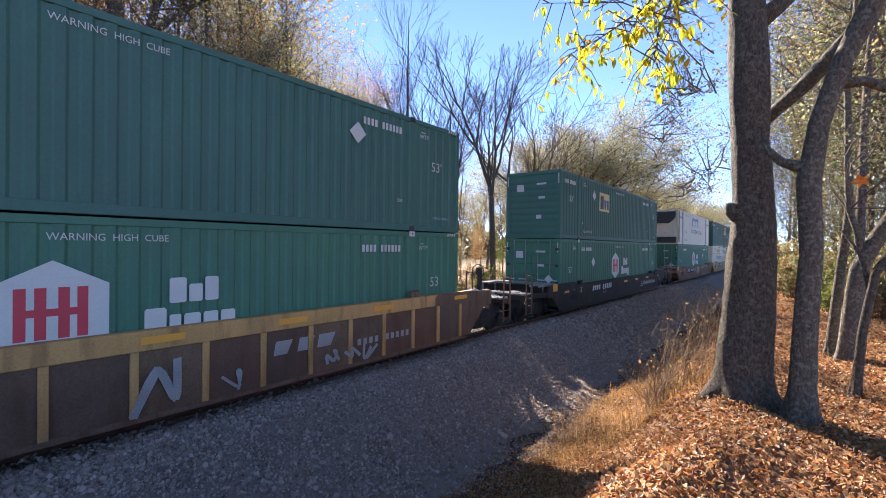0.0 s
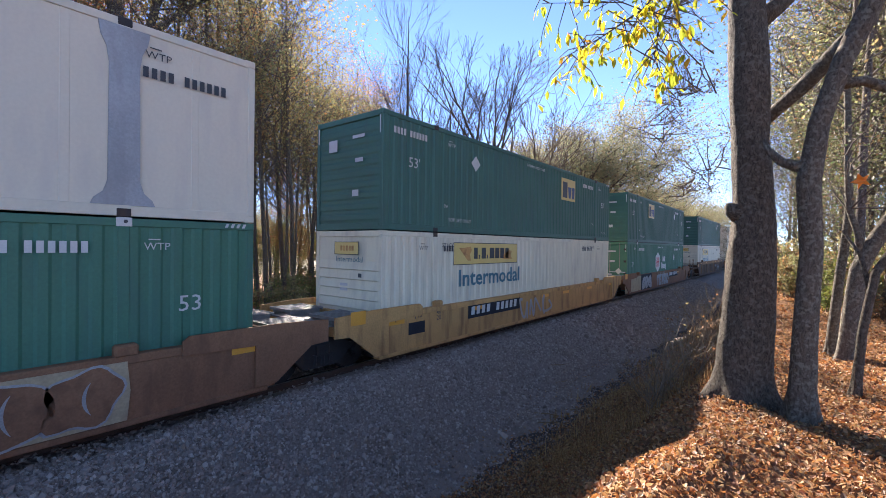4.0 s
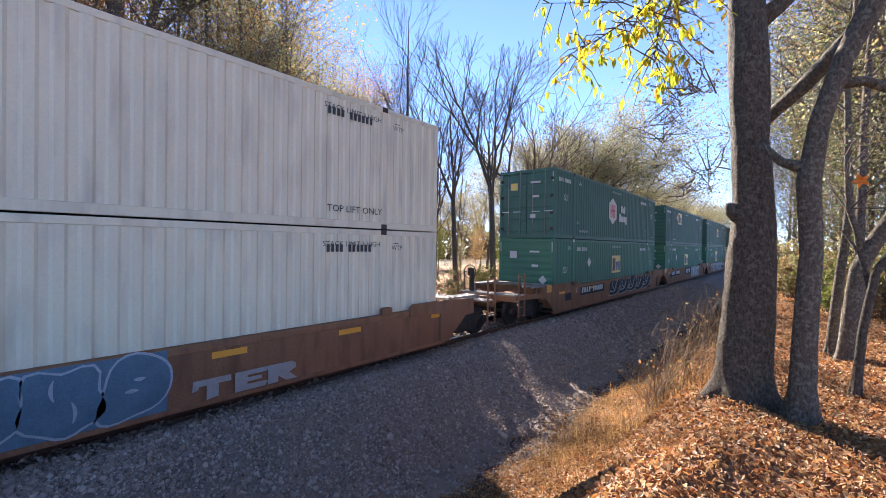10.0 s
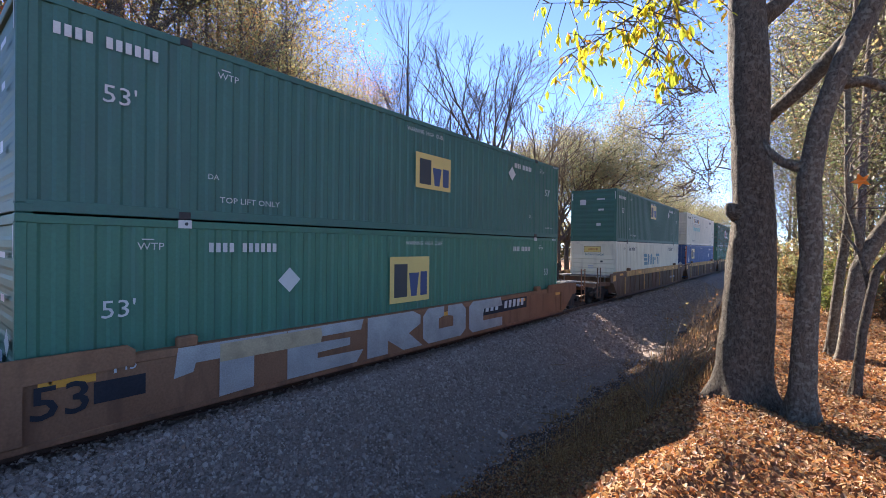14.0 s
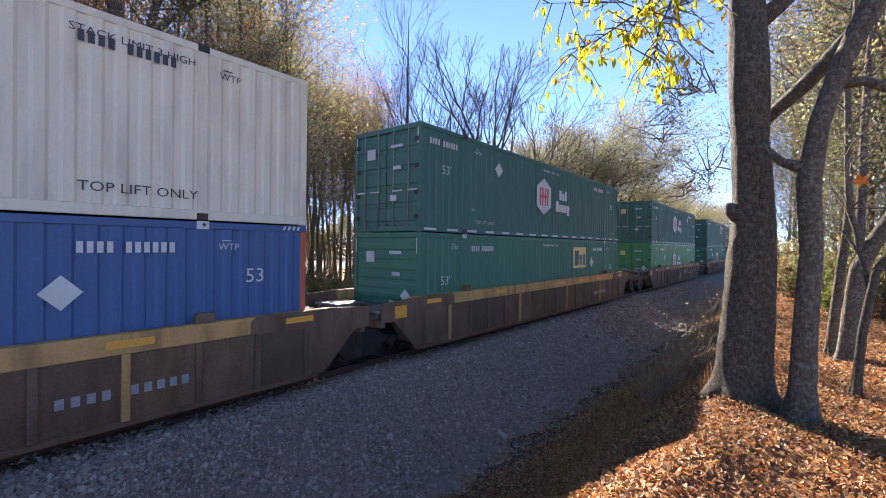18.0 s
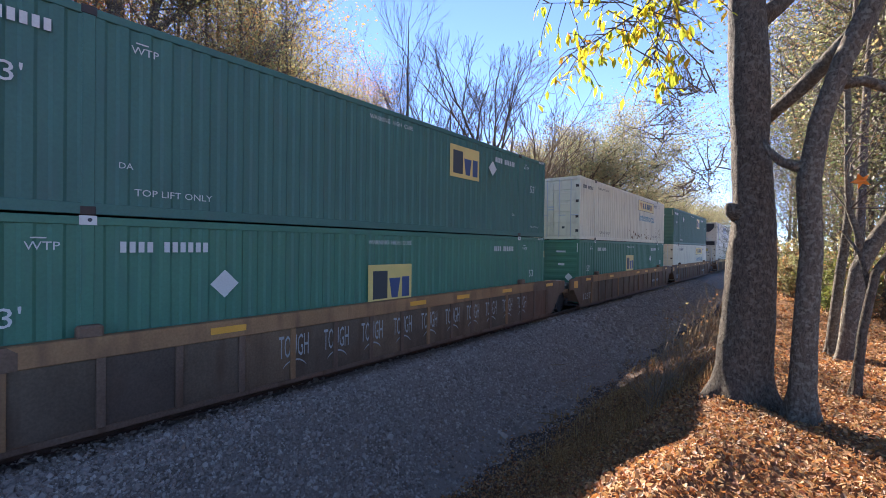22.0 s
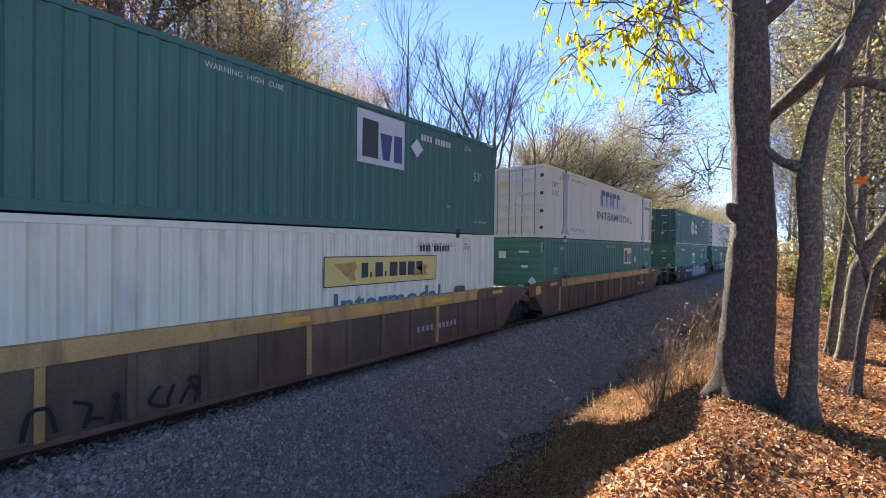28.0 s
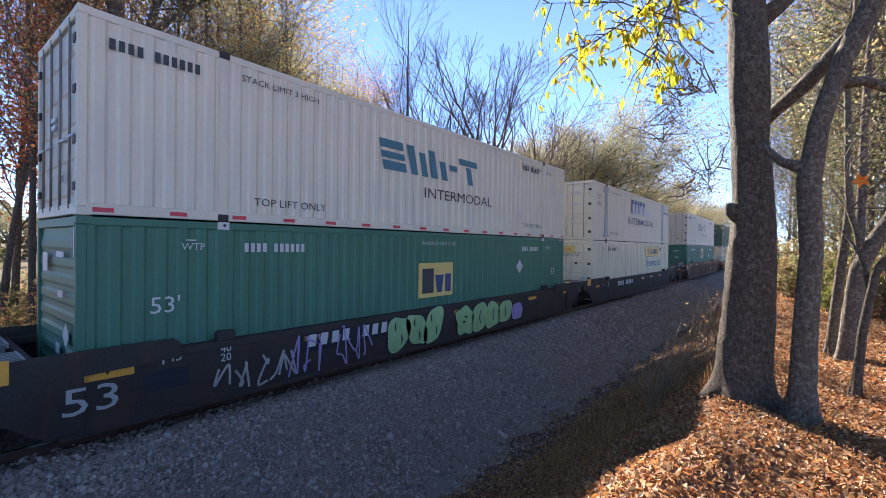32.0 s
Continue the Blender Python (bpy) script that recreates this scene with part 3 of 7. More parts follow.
def region_ground():
    """Leaf mould near the track, pale dry grass on the far field."""
    m = material("leaf_mould", (0, 0, 0), 0.9, 0, 0.3, 1.6, 45, 0.7, 0.03, hues=[(0.10, 0.055, 0.03), (0.22, 0.115, 0.055), (0.28, 0.15, 0.07)], coords="Object")
    n, lk = m.node_tree.nodes, m.node_tree.links
    bsdf = n["Principled BSDF"]
    src = bsdf.inputs["Base Color"].links[0].from_socket
    tc = n.new("ShaderNodeTexCoord")
    sx = n.new("ShaderNodeSeparateXYZ")
    lk.new(tc.outputs["Object"], sx.inputs[0])
    nz = n.new("ShaderNodeTexNoise")
    nz.inputs["Scale"].default_value = 0.05
    lk.new(tc.outputs["Object"], nz.inputs["Vector"])
    ad = n.new("ShaderNodeMath")
    ad.operation = "MULTIPLY_ADD"
    lk.new(nz.outputs["Fac"], ad.inputs[0])
    ad.inputs[1].default_value = 20
    lk.new(sx.outputs["X"], ad.inputs[2])
    mr = n.new("ShaderNodeMapRange")
    mr.inputs["From Min"].default_value, mr.inputs["From Max"].default_value = -42, -48
    lk.new(ad.outputs[0], mr.inputs["Value"])
    mix = n.new("ShaderNodeMix")
    mix.data_type = "RGBA"
    lk.new(mr.outputs[0], mix.inputs[0])
    lk.new(src, mix.inputs[6])
    mix.inputs[7].default_value = (0.065, 0.05, 0.026, 1)
    near = n.new("ShaderNodeTexNoise")
    near.inputs["Scale"].default_value, near.inputs["Detail"].default_value = 1.4, 4
    lk.new(tc.outputs["Object"], near.inputs["Vector"])
    ragged = n.new("ShaderNodeMath")
    ragged.operation = "MULTIPLY_ADD"
    lk.new(near.outputs["Fac"], ragged.inputs[0])
    ragged.inputs[1].default_value = 1.6
    lk.new(sx.outputs["X"], ragged.inputs[2])
    dirt = n.new("ShaderNodeMapRange")
    dirt.inputs["From Min"].default_value, dirt.inputs["From Max"].default_value = -1.9, -2.9
    lk.new(ragged.outputs[0], dirt.inputs["Value"])
    side = n.new("ShaderNodeMapRange")
    side.inputs["From Min"].default_value, side.inputs["From Max"].default_value = -14.0, -12.0
    lk.new(sx.outputs["X"], side.inputs["Value"])
    both = n.new("ShaderNodeMath")
    both.operation = "MULTIPLY"
    lk.new(dirt.outputs[0], both.inputs[0])
    lk.new(side.outputs[0], both.inputs[1])
    earth = n.new("ShaderNodeMix")
    earth.data_type = "RGBA"
    lk.new(both.outputs[0], earth.inputs[0])
    lk.new(mix.outputs[2], earth.inputs[6])
    earth.inputs[7].default_value = (0.080, 0.062, 0.053, 1)
    lk.new(earth.outputs[2], bsdf.inputs["Base Color"])
    return m


def steps(*spans):
    out = []
    for a, b, s in spans:
        out += list(np.arange(a, b, s))
    return np.array(out + [spans[-1][1]])


sheet("ground", steps((-SPAN, -200, 200), (-200, -40, 10), (-40, -14, 1.0), (-14, 6, 0.2), (6, 40, 2), (40, 200, 20), (200, SPAN, 200)),
      steps((-SPAN, -200, 200), (-200, -20, 10), (-20, 0, 1.0), (0, 22, 0.22), (22, 60, 1), (60, 200, 10), (200, SPAN, 200)),
      height, region_ground(), "leaf-strewn earth with a low bank along the track", "ground")

bed_mat = material("ballast_fines", (0, 0, 0), 0.9, 0, 0.35, 2.0, 70, 0.9, 0.03, hues=[(0.14, 0.11, 0.092), (0.26, 0.21, 0.172), (0.19, 0.145, 0.116)])


def bed_height(x, y):
    d = np.abs(x - TRACK_X)
    z = height(x, y)
    top = -0.16 - 0.96 * smooth(1.45, 4.35, d)
    return np.where(x > TRACK_X, np.maximum(top, z + 0.006) - 0.14 * smooth(4.5, 5.3, d + 0.3 * np.sin(y * 1.7) + 0.2 * np.sin(y * 4.1)), np.maximum(-0.16 - 0.75 * smooth(1.6, 3.6, d), z - 0.05))


sheet("ballast_bed", steps((TRACK_X - 4.0, TRACK_X - 1.2, 0.4), (TRACK_X - 1.2, TRACK_X + 6.4, 0.2)), steps((-80, 0, 4), (0, 24, 0.3), (24, 90, 3), (90, 300, 15)),
      bed_height, bed_mat, "grey crushed stone bed under the railway track", "ballast")


def stones(name, count, xr, yr, size, rng):
    """Loose angular stones, thrown over the bed; denser towards the near stretch."""
    x = rng.uniform(xr[0], xr[1], count)
    y = yr[0] + (yr[1] - yr[0]) * rng.uniform(0, 1, count) ** 1.6
    thin = rng.uniform(0, 1, count) < 1 - 0.72 * smooth(-5.2, -4.5, x + 0.3 * np.sin(y * 1.1)) - 0.25 * smooth(-4.4, -3.4, x)
    x, y = x[thin], y[thin]
    k = len(x)
    z = np.maximum(bed_height(x, y), height(x, y))
    base = np.array([(a, b, c) for a in (-1, 1) for b in (-1, 1) for c in (-1, 1)], float)
    s = size * rng.lognormal(0, 0.35, (k, 1, 1))
    v = base[None] * rng.uniform(0.45, 1.0, (k, 8, 3)) * s * rng.uniform(0.6, 1.2, (k, 1, 3))
    q = rng.normal(size=(k, 4))
    q /= np.linalg.norm(q, axis=1, keepdims=True)
    w, a, b, c = q.T
    R = np.stack([1 - 2 * (b * b + c * c), 2 * (a * b - c * w), 2 * (a * c + b * w), 2 * (a * b + c * w), 1 - 2 * (a * a + c * c), 2 * (b * c - a * w),
                  2 * (a * c - b * w), 2 * (b * c + a * w), 1 - 2 * (a * a + b * b)], -1).reshape(k, 3, 3)
    v = np.einsum("kij,kvj->kvi", R, v) + np.stack([x, y, z + s[:, 0, 0] * 0.25], -1)[:, None]
    box = np.array([(0, 1, 3, 2), (4, 6, 7, 5), (0, 4, 5, 1), (2, 3, 7, 6), (0, 2, 6, 4), (1, 5, 7, 3)])
    f = (box[None] + 8 * np.arange(k)[:, None, None]).reshape(-1, 4)
    me = mesh_from(name, v.reshape(-1, 3), f)
    me.materials.append(M["stone"])
    return tagged(new(name, me), "loose grey crushed granite stones beside the track", "ballast", kind="stuff")


stones("ballast_stones", 70000, (-7.9, -2.9), (0.2, 17), 0.0185, np.random.default_rng(3))
stones("ballast_stones", 16000, (-7.9, -4.4), (16.5, 48), 0.034, np.random.default_rng(6))
stones("ballast_stones", 8000, (-7.9, -3.0), (0.3, -9), 0.024, np.random.default_rng(9))
stones("ballast_stones", 9000, (-10.6, -6.9), (0.0, 22), 0.022, np.random.default_rng(4))


def leaf_shape(long, wide):
    """A folded, slightly curled leaf: six corners and four faces."""
    return np.array([(-.5 * long, 0, 0), (-.12 * long, .5 * wide, .18 * wide), (.22 * long, .38 * wide, .14 * wide), (.5 * long, 0, .05 * wide),
                     (.22 * long, -.38 * wide, .14 * wide), (-.12 * long, -.5 * wide, .18 * wide), (.05 * long, 0, -.04 * wide)])


LEAF_FACES = np.array([(0, 6, 1, 1), (1, 6, 2, 2), (2, 6, 3, 3), (3, 6, 4, 4), (4, 6, 5, 5), (5, 6, 0, 0)])[:, :3]


def spin(k, rng, tilt):
    """Random turns: any heading, tilted by about tilt radians."""
    h = rng.uniform(0, 2 * np.pi, k)
    t = rng.normal(0, tilt, k)
    u = rng.normal(0, tilt, k)
    ch, sh, ct, st, cu, su = np.cos(h), np.sin(h), np.cos(t), np.sin(t), np.cos(u), np.sin(u)
    o, z = np.ones(k), np.zeros(k)
    A = np.stack([ch, -sh, z, sh, ch, z, z, z, o], -1).reshape(k, 3, 3)
    B = np.stack([o, z, z, z, ct, -st, z, st, ct], -1).reshape(k, 3, 3)
    C = np.stack([cu, z, su, z, o, z, -su, z, cu], -1).reshape(k, 3, 3)
    return A @ B @ C


def leaves_at(name, pos, rng, long, wide, tilt, mat, label, cat="", parent=None, kind=""):
    k = len(pos)
    s = rng.uniform(0.6, 1.25, (k, 1, 1))
    v = np.einsum("kij,kvj->kvi", spin(k, rng, tilt), leaf_shape(long, wide)[None] * s) + np.asarray(pos)[:, None]
    f = (LEAF_FACES[None] + 7 * np.arange(k)[:, None, None]).reshape(-1, 3)
    me = mesh_from(name, v.reshape(-1, 3), f)
    me.materials.append(M[mat])
    ob = new(name, me)
    if parent is not None:
        ob.parent = parent
    return tagged(ob, label, cat, kind=kind)


def litter(count, xr, yr, rng, power=1.0, long=0.085, keep=None):
    x = rng.uniform(*xr, count)
    y = yr[0] + (yr[1] - yr[0]) * rng.uniform(0, 1, count) ** power
    if keep is not None:
        ok = rng.uniform(0, 1, count) < keep(x, y)
        x, y = x[ok], y[ok]
    pos = np.stack([x, y, height(x, y) + rng.uniform(0.006, 0.045, len(x))], -1)
    return leaves_at("fallen_leaves", pos, rng, long, long * 0.56, 0.85, "litter", "dry brown and orange leaves lying on the bank", "leaf litter", kind="stuff")


litter(115000, (-4.7, 3.6), (0.6, 12), np.random.default_rng(11), 1.3, 0.05, lambda x, y: 0.05 + 0.95 * smooth(-4.9 + 0.9 * smooth(5.0, 7.5, y), -3.4 + 0.7 * smooth(5.0, 7.5, y), x + 0.25 * np.sin(y * 1.3)) * (1 - 0.55 * smooth(5.6, 6.6, y) * smooth(-1.0, -1.6, x)))
litter(13000, (-3.6, 9.0), (-9, 0.7), np.random.default_rng(21), 0.7, 0.09, lambda x, y: 0.05 + 0.95 * smooth(-3.6, -2.5, x))
litter(9000, (3.5, 12.0), (0.4, 13), np.random.default_rng(22), 1.0, 0.09)
litter(24000, (-1.2, 9.0), (10.5, 26), np.random.default_rng(12), 1.2, 0.085)
litter(6000, (0.0, 16.0), (24, 44), np.random.default_rng(19), 1.0, 0.14)
litter(6500, (-5.2, -2.2), (0.4, 16), np.random.default_rng(13), 1.3, 0.06)
litter(1200, (-6.8, -4.5), (0.4, 16), np.random.default_rng(15), 1.3, 0.06)
litter(9000, (-40, -13.0), (0, 40), np.random.default_rng(14), 1.2, 0.16)


# ---------------- track ----------------
def rail_geo():
    g = Geo()
    for a in range(-80, 300, 20):
        g.box(-0.014, 0.014, a, a + 20, -0.14, -0.035)
        g.box(-0.07, 0.07, a, a + 20, -0.165, -0.14)
    return g


def head_geo():
    g = Geo()
    for a in range(-80, 300, 20):
        g.box(-0.036, 0.036, a, a + 20, -0.035, 0.0, 0.006)
    return g


track = tagged(new("railway_track"), "steel rails on timber sleepers in grey ballast", "railway track", kind="structure")
track.location = (TRACK_X, 0, 0)
for sx in (-0.753, 0.753):
    ra = part("rail", rail_geo, "rail", track, key="rail", at=pose(sx, 0, 0))
    part("rail_head", head_geo, "railtop", ra, "polished rail head", key="railhead")
rng = random.Random(5)
for i in range(110):
    part("sleeper", lambda: Geo().box(-1.3, 1.3, -0.115, 0.115, -0.34, -0.168, 0.012), "tie", track, key="tie", at=pose(rng.uniform(-.03, .03), -8 + i * 0.52, 0, 0, 0, rng.uniform(-1, 1)))


# ---------------- containers ----------------
CL, CW, CH = 16.15, 2.59, 2.896      # 53 ft high-cube
HL, HW = CL / 2, CW / 2


def corrugated(pitch, depth, y0, y1, z0, z1, x, sgn, flat=0.36, ramp=0.14):
    """A steel side sheet folded into upright ribs; the outer faces lie at x."""
    g = Geo()
    prof = []
    y = y0
    prof.append((y, 0.0))
    while y + pitch <= y1 + 1e-6:
        prof += [(y + flat * pitch, 0.0), (y + (flat + ramp) * pitch, -depth), (y + (1 - ramp) * pitch, -depth), (y + pitch, 0.0)]
        y += pitch
    if prof[-1][0] < y1:
        prof.append((y1, 0.0))
    v = []
    for yy, dd in prof:
        v += [(x + sgn * dd, yy, z0), (x + sgn * dd, yy, z1)]
    f = [((2 * i, 2 * i + 2, 2 * i + 3, 2 * i + 1) if sgn > 0 else (2 * i, 2 * i + 1, 2 * i + 3, 2 * i + 2)) for i in range(len(prof) - 1)]
    return g.add(v, f)


def profile_sheet(prof, lo, hi, place):
    """A folded sheet: prof are rows (run, out); place(run, out, span) gives the point."""
    v = []
    for a, o in prof:
        v += [place(a, o, lo), place(a, o, hi)]
    return Geo().add(v, [(2 * i, 2 * i + 2, 2 * i + 3, 2 * i + 1) for i in range(len(prof) - 1)])


def battens(a, b, pitch, half, out, ramp=0.008):
    """The fold of flat sheets with narrow proud battens over their joints."""
    k = max(1, round((b - a) / pitch))
    prof = [(a, 0.0)]
    for i in range(k):
        c = a + (i + 0.5) * (b - a) / k
        prof += [(c - half - ramp, 0.0), (c - half, out), (c + half, out), (c + half + ramp, 0.0)]
    return prof + [(b, 0.0)]


def container(paint, style, door_end, label, name="shipping_container", gap=(0, 0.0)):
    """A domestic container. style: corrugated, seamed, smooth. door_end: which end (-1 towards the camera) has the doors. Base at z = 0."""
    root = tagged(new(name), label, "container", "containers on the train")
    K = (style, door_end)
    ext = 0.10
    for sgn in (1, -1):
        for lo, hi in ((-HL + ext, -6.17), (-6.02, 6.02), (6.17, HL - ext)):
            if gap[0] == -1 and lo < -7:
                lo += gap[1]
            if gap[0] == 1 and hi > 7:
                hi -= gap[1]

            def side():
                x = sgn * (HW - 0.012)
                if style == "corrugated":
                    return corrugated((hi - lo) / max(1, round((hi - lo) / 0.285)), 0.026, lo, hi, 0.17, CH - 0.13, x, sgn)
                fold = battens(lo, hi, 0.30, 0.055, 0.028, 0.045) if style == "seamed" else battens(lo, hi, 1.22, 0.05, 0.006)
                return profile_sheet(fold, 0.17, CH - 0.13, lambda a, o, z: (x - sgn * (0.012 - o), a, z))
            part("side_panel", side, paint, root, key=("side", sgn, style, lo, hi))
        part("top_rail", lambda: Geo().box(*sorted((sgn * HW, sgn * (HW - 0.09))), -HL + ext, HL - ext, CH - 0.13, CH - 0.012, 0.008), paint, root, key=("toprail", sgn))
        part("bottom_rail", lambda: Geo().box(*sorted((sgn * HW, sgn * (HW - 0.10))), -HL + ext, HL - ext, 0.012, 0.17, 0.008), paint, root, key=("botrail", sgn))
        for yy in (-6.095, 6.095):
            part("lift_post", lambda: Geo().box(*sorted((sgn * (HW + 0.004), sgn * (HW - 0.10))), -0.075, 0.075, 0.0, CH - 0.05, 0.008), paint, root, key=("post", sgn), at=pose(0, yy, 0))
            if style == "smooth" and sgn > 0:
                def flared():
                    half = [(0.40, 0.17), (0.36, 0.26), (0.25, 0.36), (0.20, 0.52), (0.19, 2.20), (0.22, 2.42), (0.29, 2.58), (0.32, CH - 0.13)]
                    return Geo().poly([(0, a, z) for a, z in half] + [(0, -a, z) for a, z in half[::-1]], 0.028, (1, 0, 0))
                part("post_cover", flared, "post_grey", root, "weathered grey steel post with flared ends", key="flared", at=pose(HW - 0.02, yy, 0))
            for zz in (0.0, CH - 0.12):
                part("lift_casting", lambda: Geo().box(*sorted((sgn * (HW + 0.012), sgn * (HW - 0.15))), -0.09, 0.09, 0, 0.124, 0.01), "dark", root, key=("liftcast", sgn), at=pose(0, yy, zz))
        for e in (1, -1):
            part("corner_post", lambda: Geo().box(*sorted((sgn * HW, sgn * (HW - 0.12))), *sorted((e * HL, e * (HL - 0.12))), 0.12, CH - 0.12, 0.012), paint, root, key=("corner", sgn, e))
            for zz in (0.0, CH - 0.12):
                part("corner_casting", lambda: Geo().box(*sorted((sgn * (HW + 0.003), sgn * (HW - 0.16))), *sorted((e * (HL + 0.003), e * (HL - 0.18))), 0, 0.12, 0.012), paint, root, key=("cast", sgn, e), at=pose(0, 0, zz))

    if gap[0]:
        e, deep = gap
        part("unit_housing", lambda: Geo().box(-HW + 0.12, HW - 0.12, *sorted((e * (HL - 0.03), e * (HL - deep - 0.1))), 0.6, CH - 0.15, 0.03), paint, root, "recessed housing of the cooling unit")
        part("lower_unit", lambda: Geo().box(-HW + 0.2, HW - 0.2, *sorted((e * (HL - 0.1), e * (HL - deep - 0.1))), 0.15, 0.58, 0.03), "grille", root)
        for sgn in (1, -1):
            part("inner_post", lambda: Geo().box(*sorted((sgn * HW, sgn * (HW - 0.08))), *sorted((e * (HL - deep - 0.1), e * (HL - deep - 0.18))), 0.15, CH - 0.12, 0.008), paint, root)
            zig = [(sgn * (HW - 0.03), e * (HL - (0.10 if i % 2 else deep + 0.10)), 0.2 + 2.5 * i / 7) for i in range(8)]
            if e < 0:
                part("side_brace", Geo().tube(zig, [0.028] * 8, 6), "white", root, "white zigzag bracing in the open frame")
            else:
                for zz in (0.75, 1.95):
                    part("side_rung", Geo().tube([(sgn * (HW - 0.03), HL - 0.1, zz), (sgn * (HW - 0.03), HL - deep - 0.12, zz)], [0.02, 0.02], 6), "white", root)

    def roof():
        prof = []
        for i in range(40):
            a = -HL + 0.1 + i * (CL - 0.2) / 40
            q = (CL - 0.2) / 40
            prof += [(a, 0), (a + q * .4, 0), (a + q * .5, -0.018), (a + q * .9, -0.018)]
        prof.append((HL - 0.1, 0))
        return profile_sheet(prof, -HW + 0.05, HW - 0.05, lambda a, o, x: (-x, a, CH - 0.006 + o))
    part("roof", roof, paint, root, key="roof")
    part("floor", lambda: Geo().box(-HW + 0.09, HW - 0.09, -HL + 0.1, HL - 0.1, 0.06, 0.15), "dark", root, key="cfloor")
    for e in (1, -1):
        part("end_header", lambda: Geo().box(-HW + 0.12, HW - 0.12, *sorted((e * HL, e * (HL - 0.1))), CH - 0.15, CH - 0.01, 0.01), paint, root, key=("header", e))
        part("end_sill", lambda: Geo().box(-HW + 0.12, HW - 0.12, *sorted((e * HL, e * (HL - 0.1))), 0.01, 0.17, 0.01), paint, root, key=("sill", e))
        if e == gap[0]:
            continue
        if e == door_end:
            for sgn in (1, -1):
                def door():
                    x0, x1 = sorted((sgn * 0.012, sgn * (HW - 0.125)))
                    prof = [(0.18, -0.02)]
                    for k in range(5):
                        z = 0.28 + k * 0.5
                        prof += [(z, -0.02), (z + 0.03, 0.0), (z + 0.37, 0.0), (z + 0.40, -0.02)]
                    prof.append((CH - 0.16, -0.02))
                    return profile_sheet(prof, x0, x1, lambda z, o, x: (x, e * (HL - 0.03 + o), z))
                d = part("door", door, paint, root, key=("door", e, sgn))
                for rx in (0.30, 0.86):
                    bar = part("lock_rod", lambda: Geo().tube([(0, 0, 0.10), (0, 0, CH - 0.08)], 0.018, 8), "steel" if paint != "white" else "g_sign", d, key="rod", smooth=True, at=pose(sgn * rx, e * (HL - 0.005), 0))
                    part("rod_handle", lambda: Geo().box(-0.02, 0.34, -0.012, 0.012, 1.10, 1.14, 0.005), "g_sign", d, key="handle", at=pose(sgn * rx - (0.3 if sgn < 0 else 0), e * (HL + 0.008), 0))
                for zz in (0.4, 1.05, 1.75, 2.45):
                    part("hinge", lambda: Geo().box(-0.07, 0.07, -0.018, 0.018, -0.06, 0.06, 0.006), "dark", d, key="hinge", at=pose(sgn * (HW - 0.13), e * (HL - 0.006), zz))
        else:
            def lapped():
                prof = [(0.15, -0.03)]
                for i in range(8):
                    z = 0.20 + i * 0.245
                    prof += [(z, 0.008), (z + 0.215, -0.03)]
                return profile_sheet(prof + [(2.2, -0.03), (CH - 0.13, -0.03)], -HW + 0.1, HW - 0.1, lambda z, o, x: (x, e * (HL - 0.015 + o), z))

            def wall():
                prof, k = [(0.15, -0.04)], 9
                for i in range(k):
                    z = 0.22 + i * (CH - 0.45) / k
                    prof += [(z, -0.03), (z + 0.05, -0.015), (z + 0.15, -0.015), (z + 0.20, -0.03)]
                prof.append((CH - 0.13, -0.04))
                return profile_sheet(prof, -HW + 0.1, HW - 0.1, lambda z, o, x: (x, e * (HL - 0.015 + o), z))
            part("end_wall", lapped if style == "seamed" else wall, paint, root, key=("endwall", e, style == "seamed"))
    return root


NEAR = HW + 0.009


def at_side(y, z):
    return (NEAR, y, z)


def emblem_square(c, y, z, w=1.46, h=0.90, ground="y_sign", ink="n_sign"):
    """A yellow or grey panel with three dark block shapes in a row."""
    p = plates([(0, 0, w, h)], ground, c, at_side(y, z), name="panel", label="rectangular company panel")
    for x0, x1, y0, y1, cut, mat in ((0.10, 0.42, 0.12, 0.84, 0.0, "k_sign"), (0.46, 0.72, 0.12, 0.64, 0.06, ink), (0.76, 0.94, 0.12, 0.66, 0.0, ink)):
        plates([[((x0 + cut) * w, y0 * h), ((x1 - cut) * w, y0 * h), (x1 * w, y1 * h), (x0 * w, y1 * h)]], mat, p, (0, 0, 0.003), Matrix.Identity(4), "panel_mark")


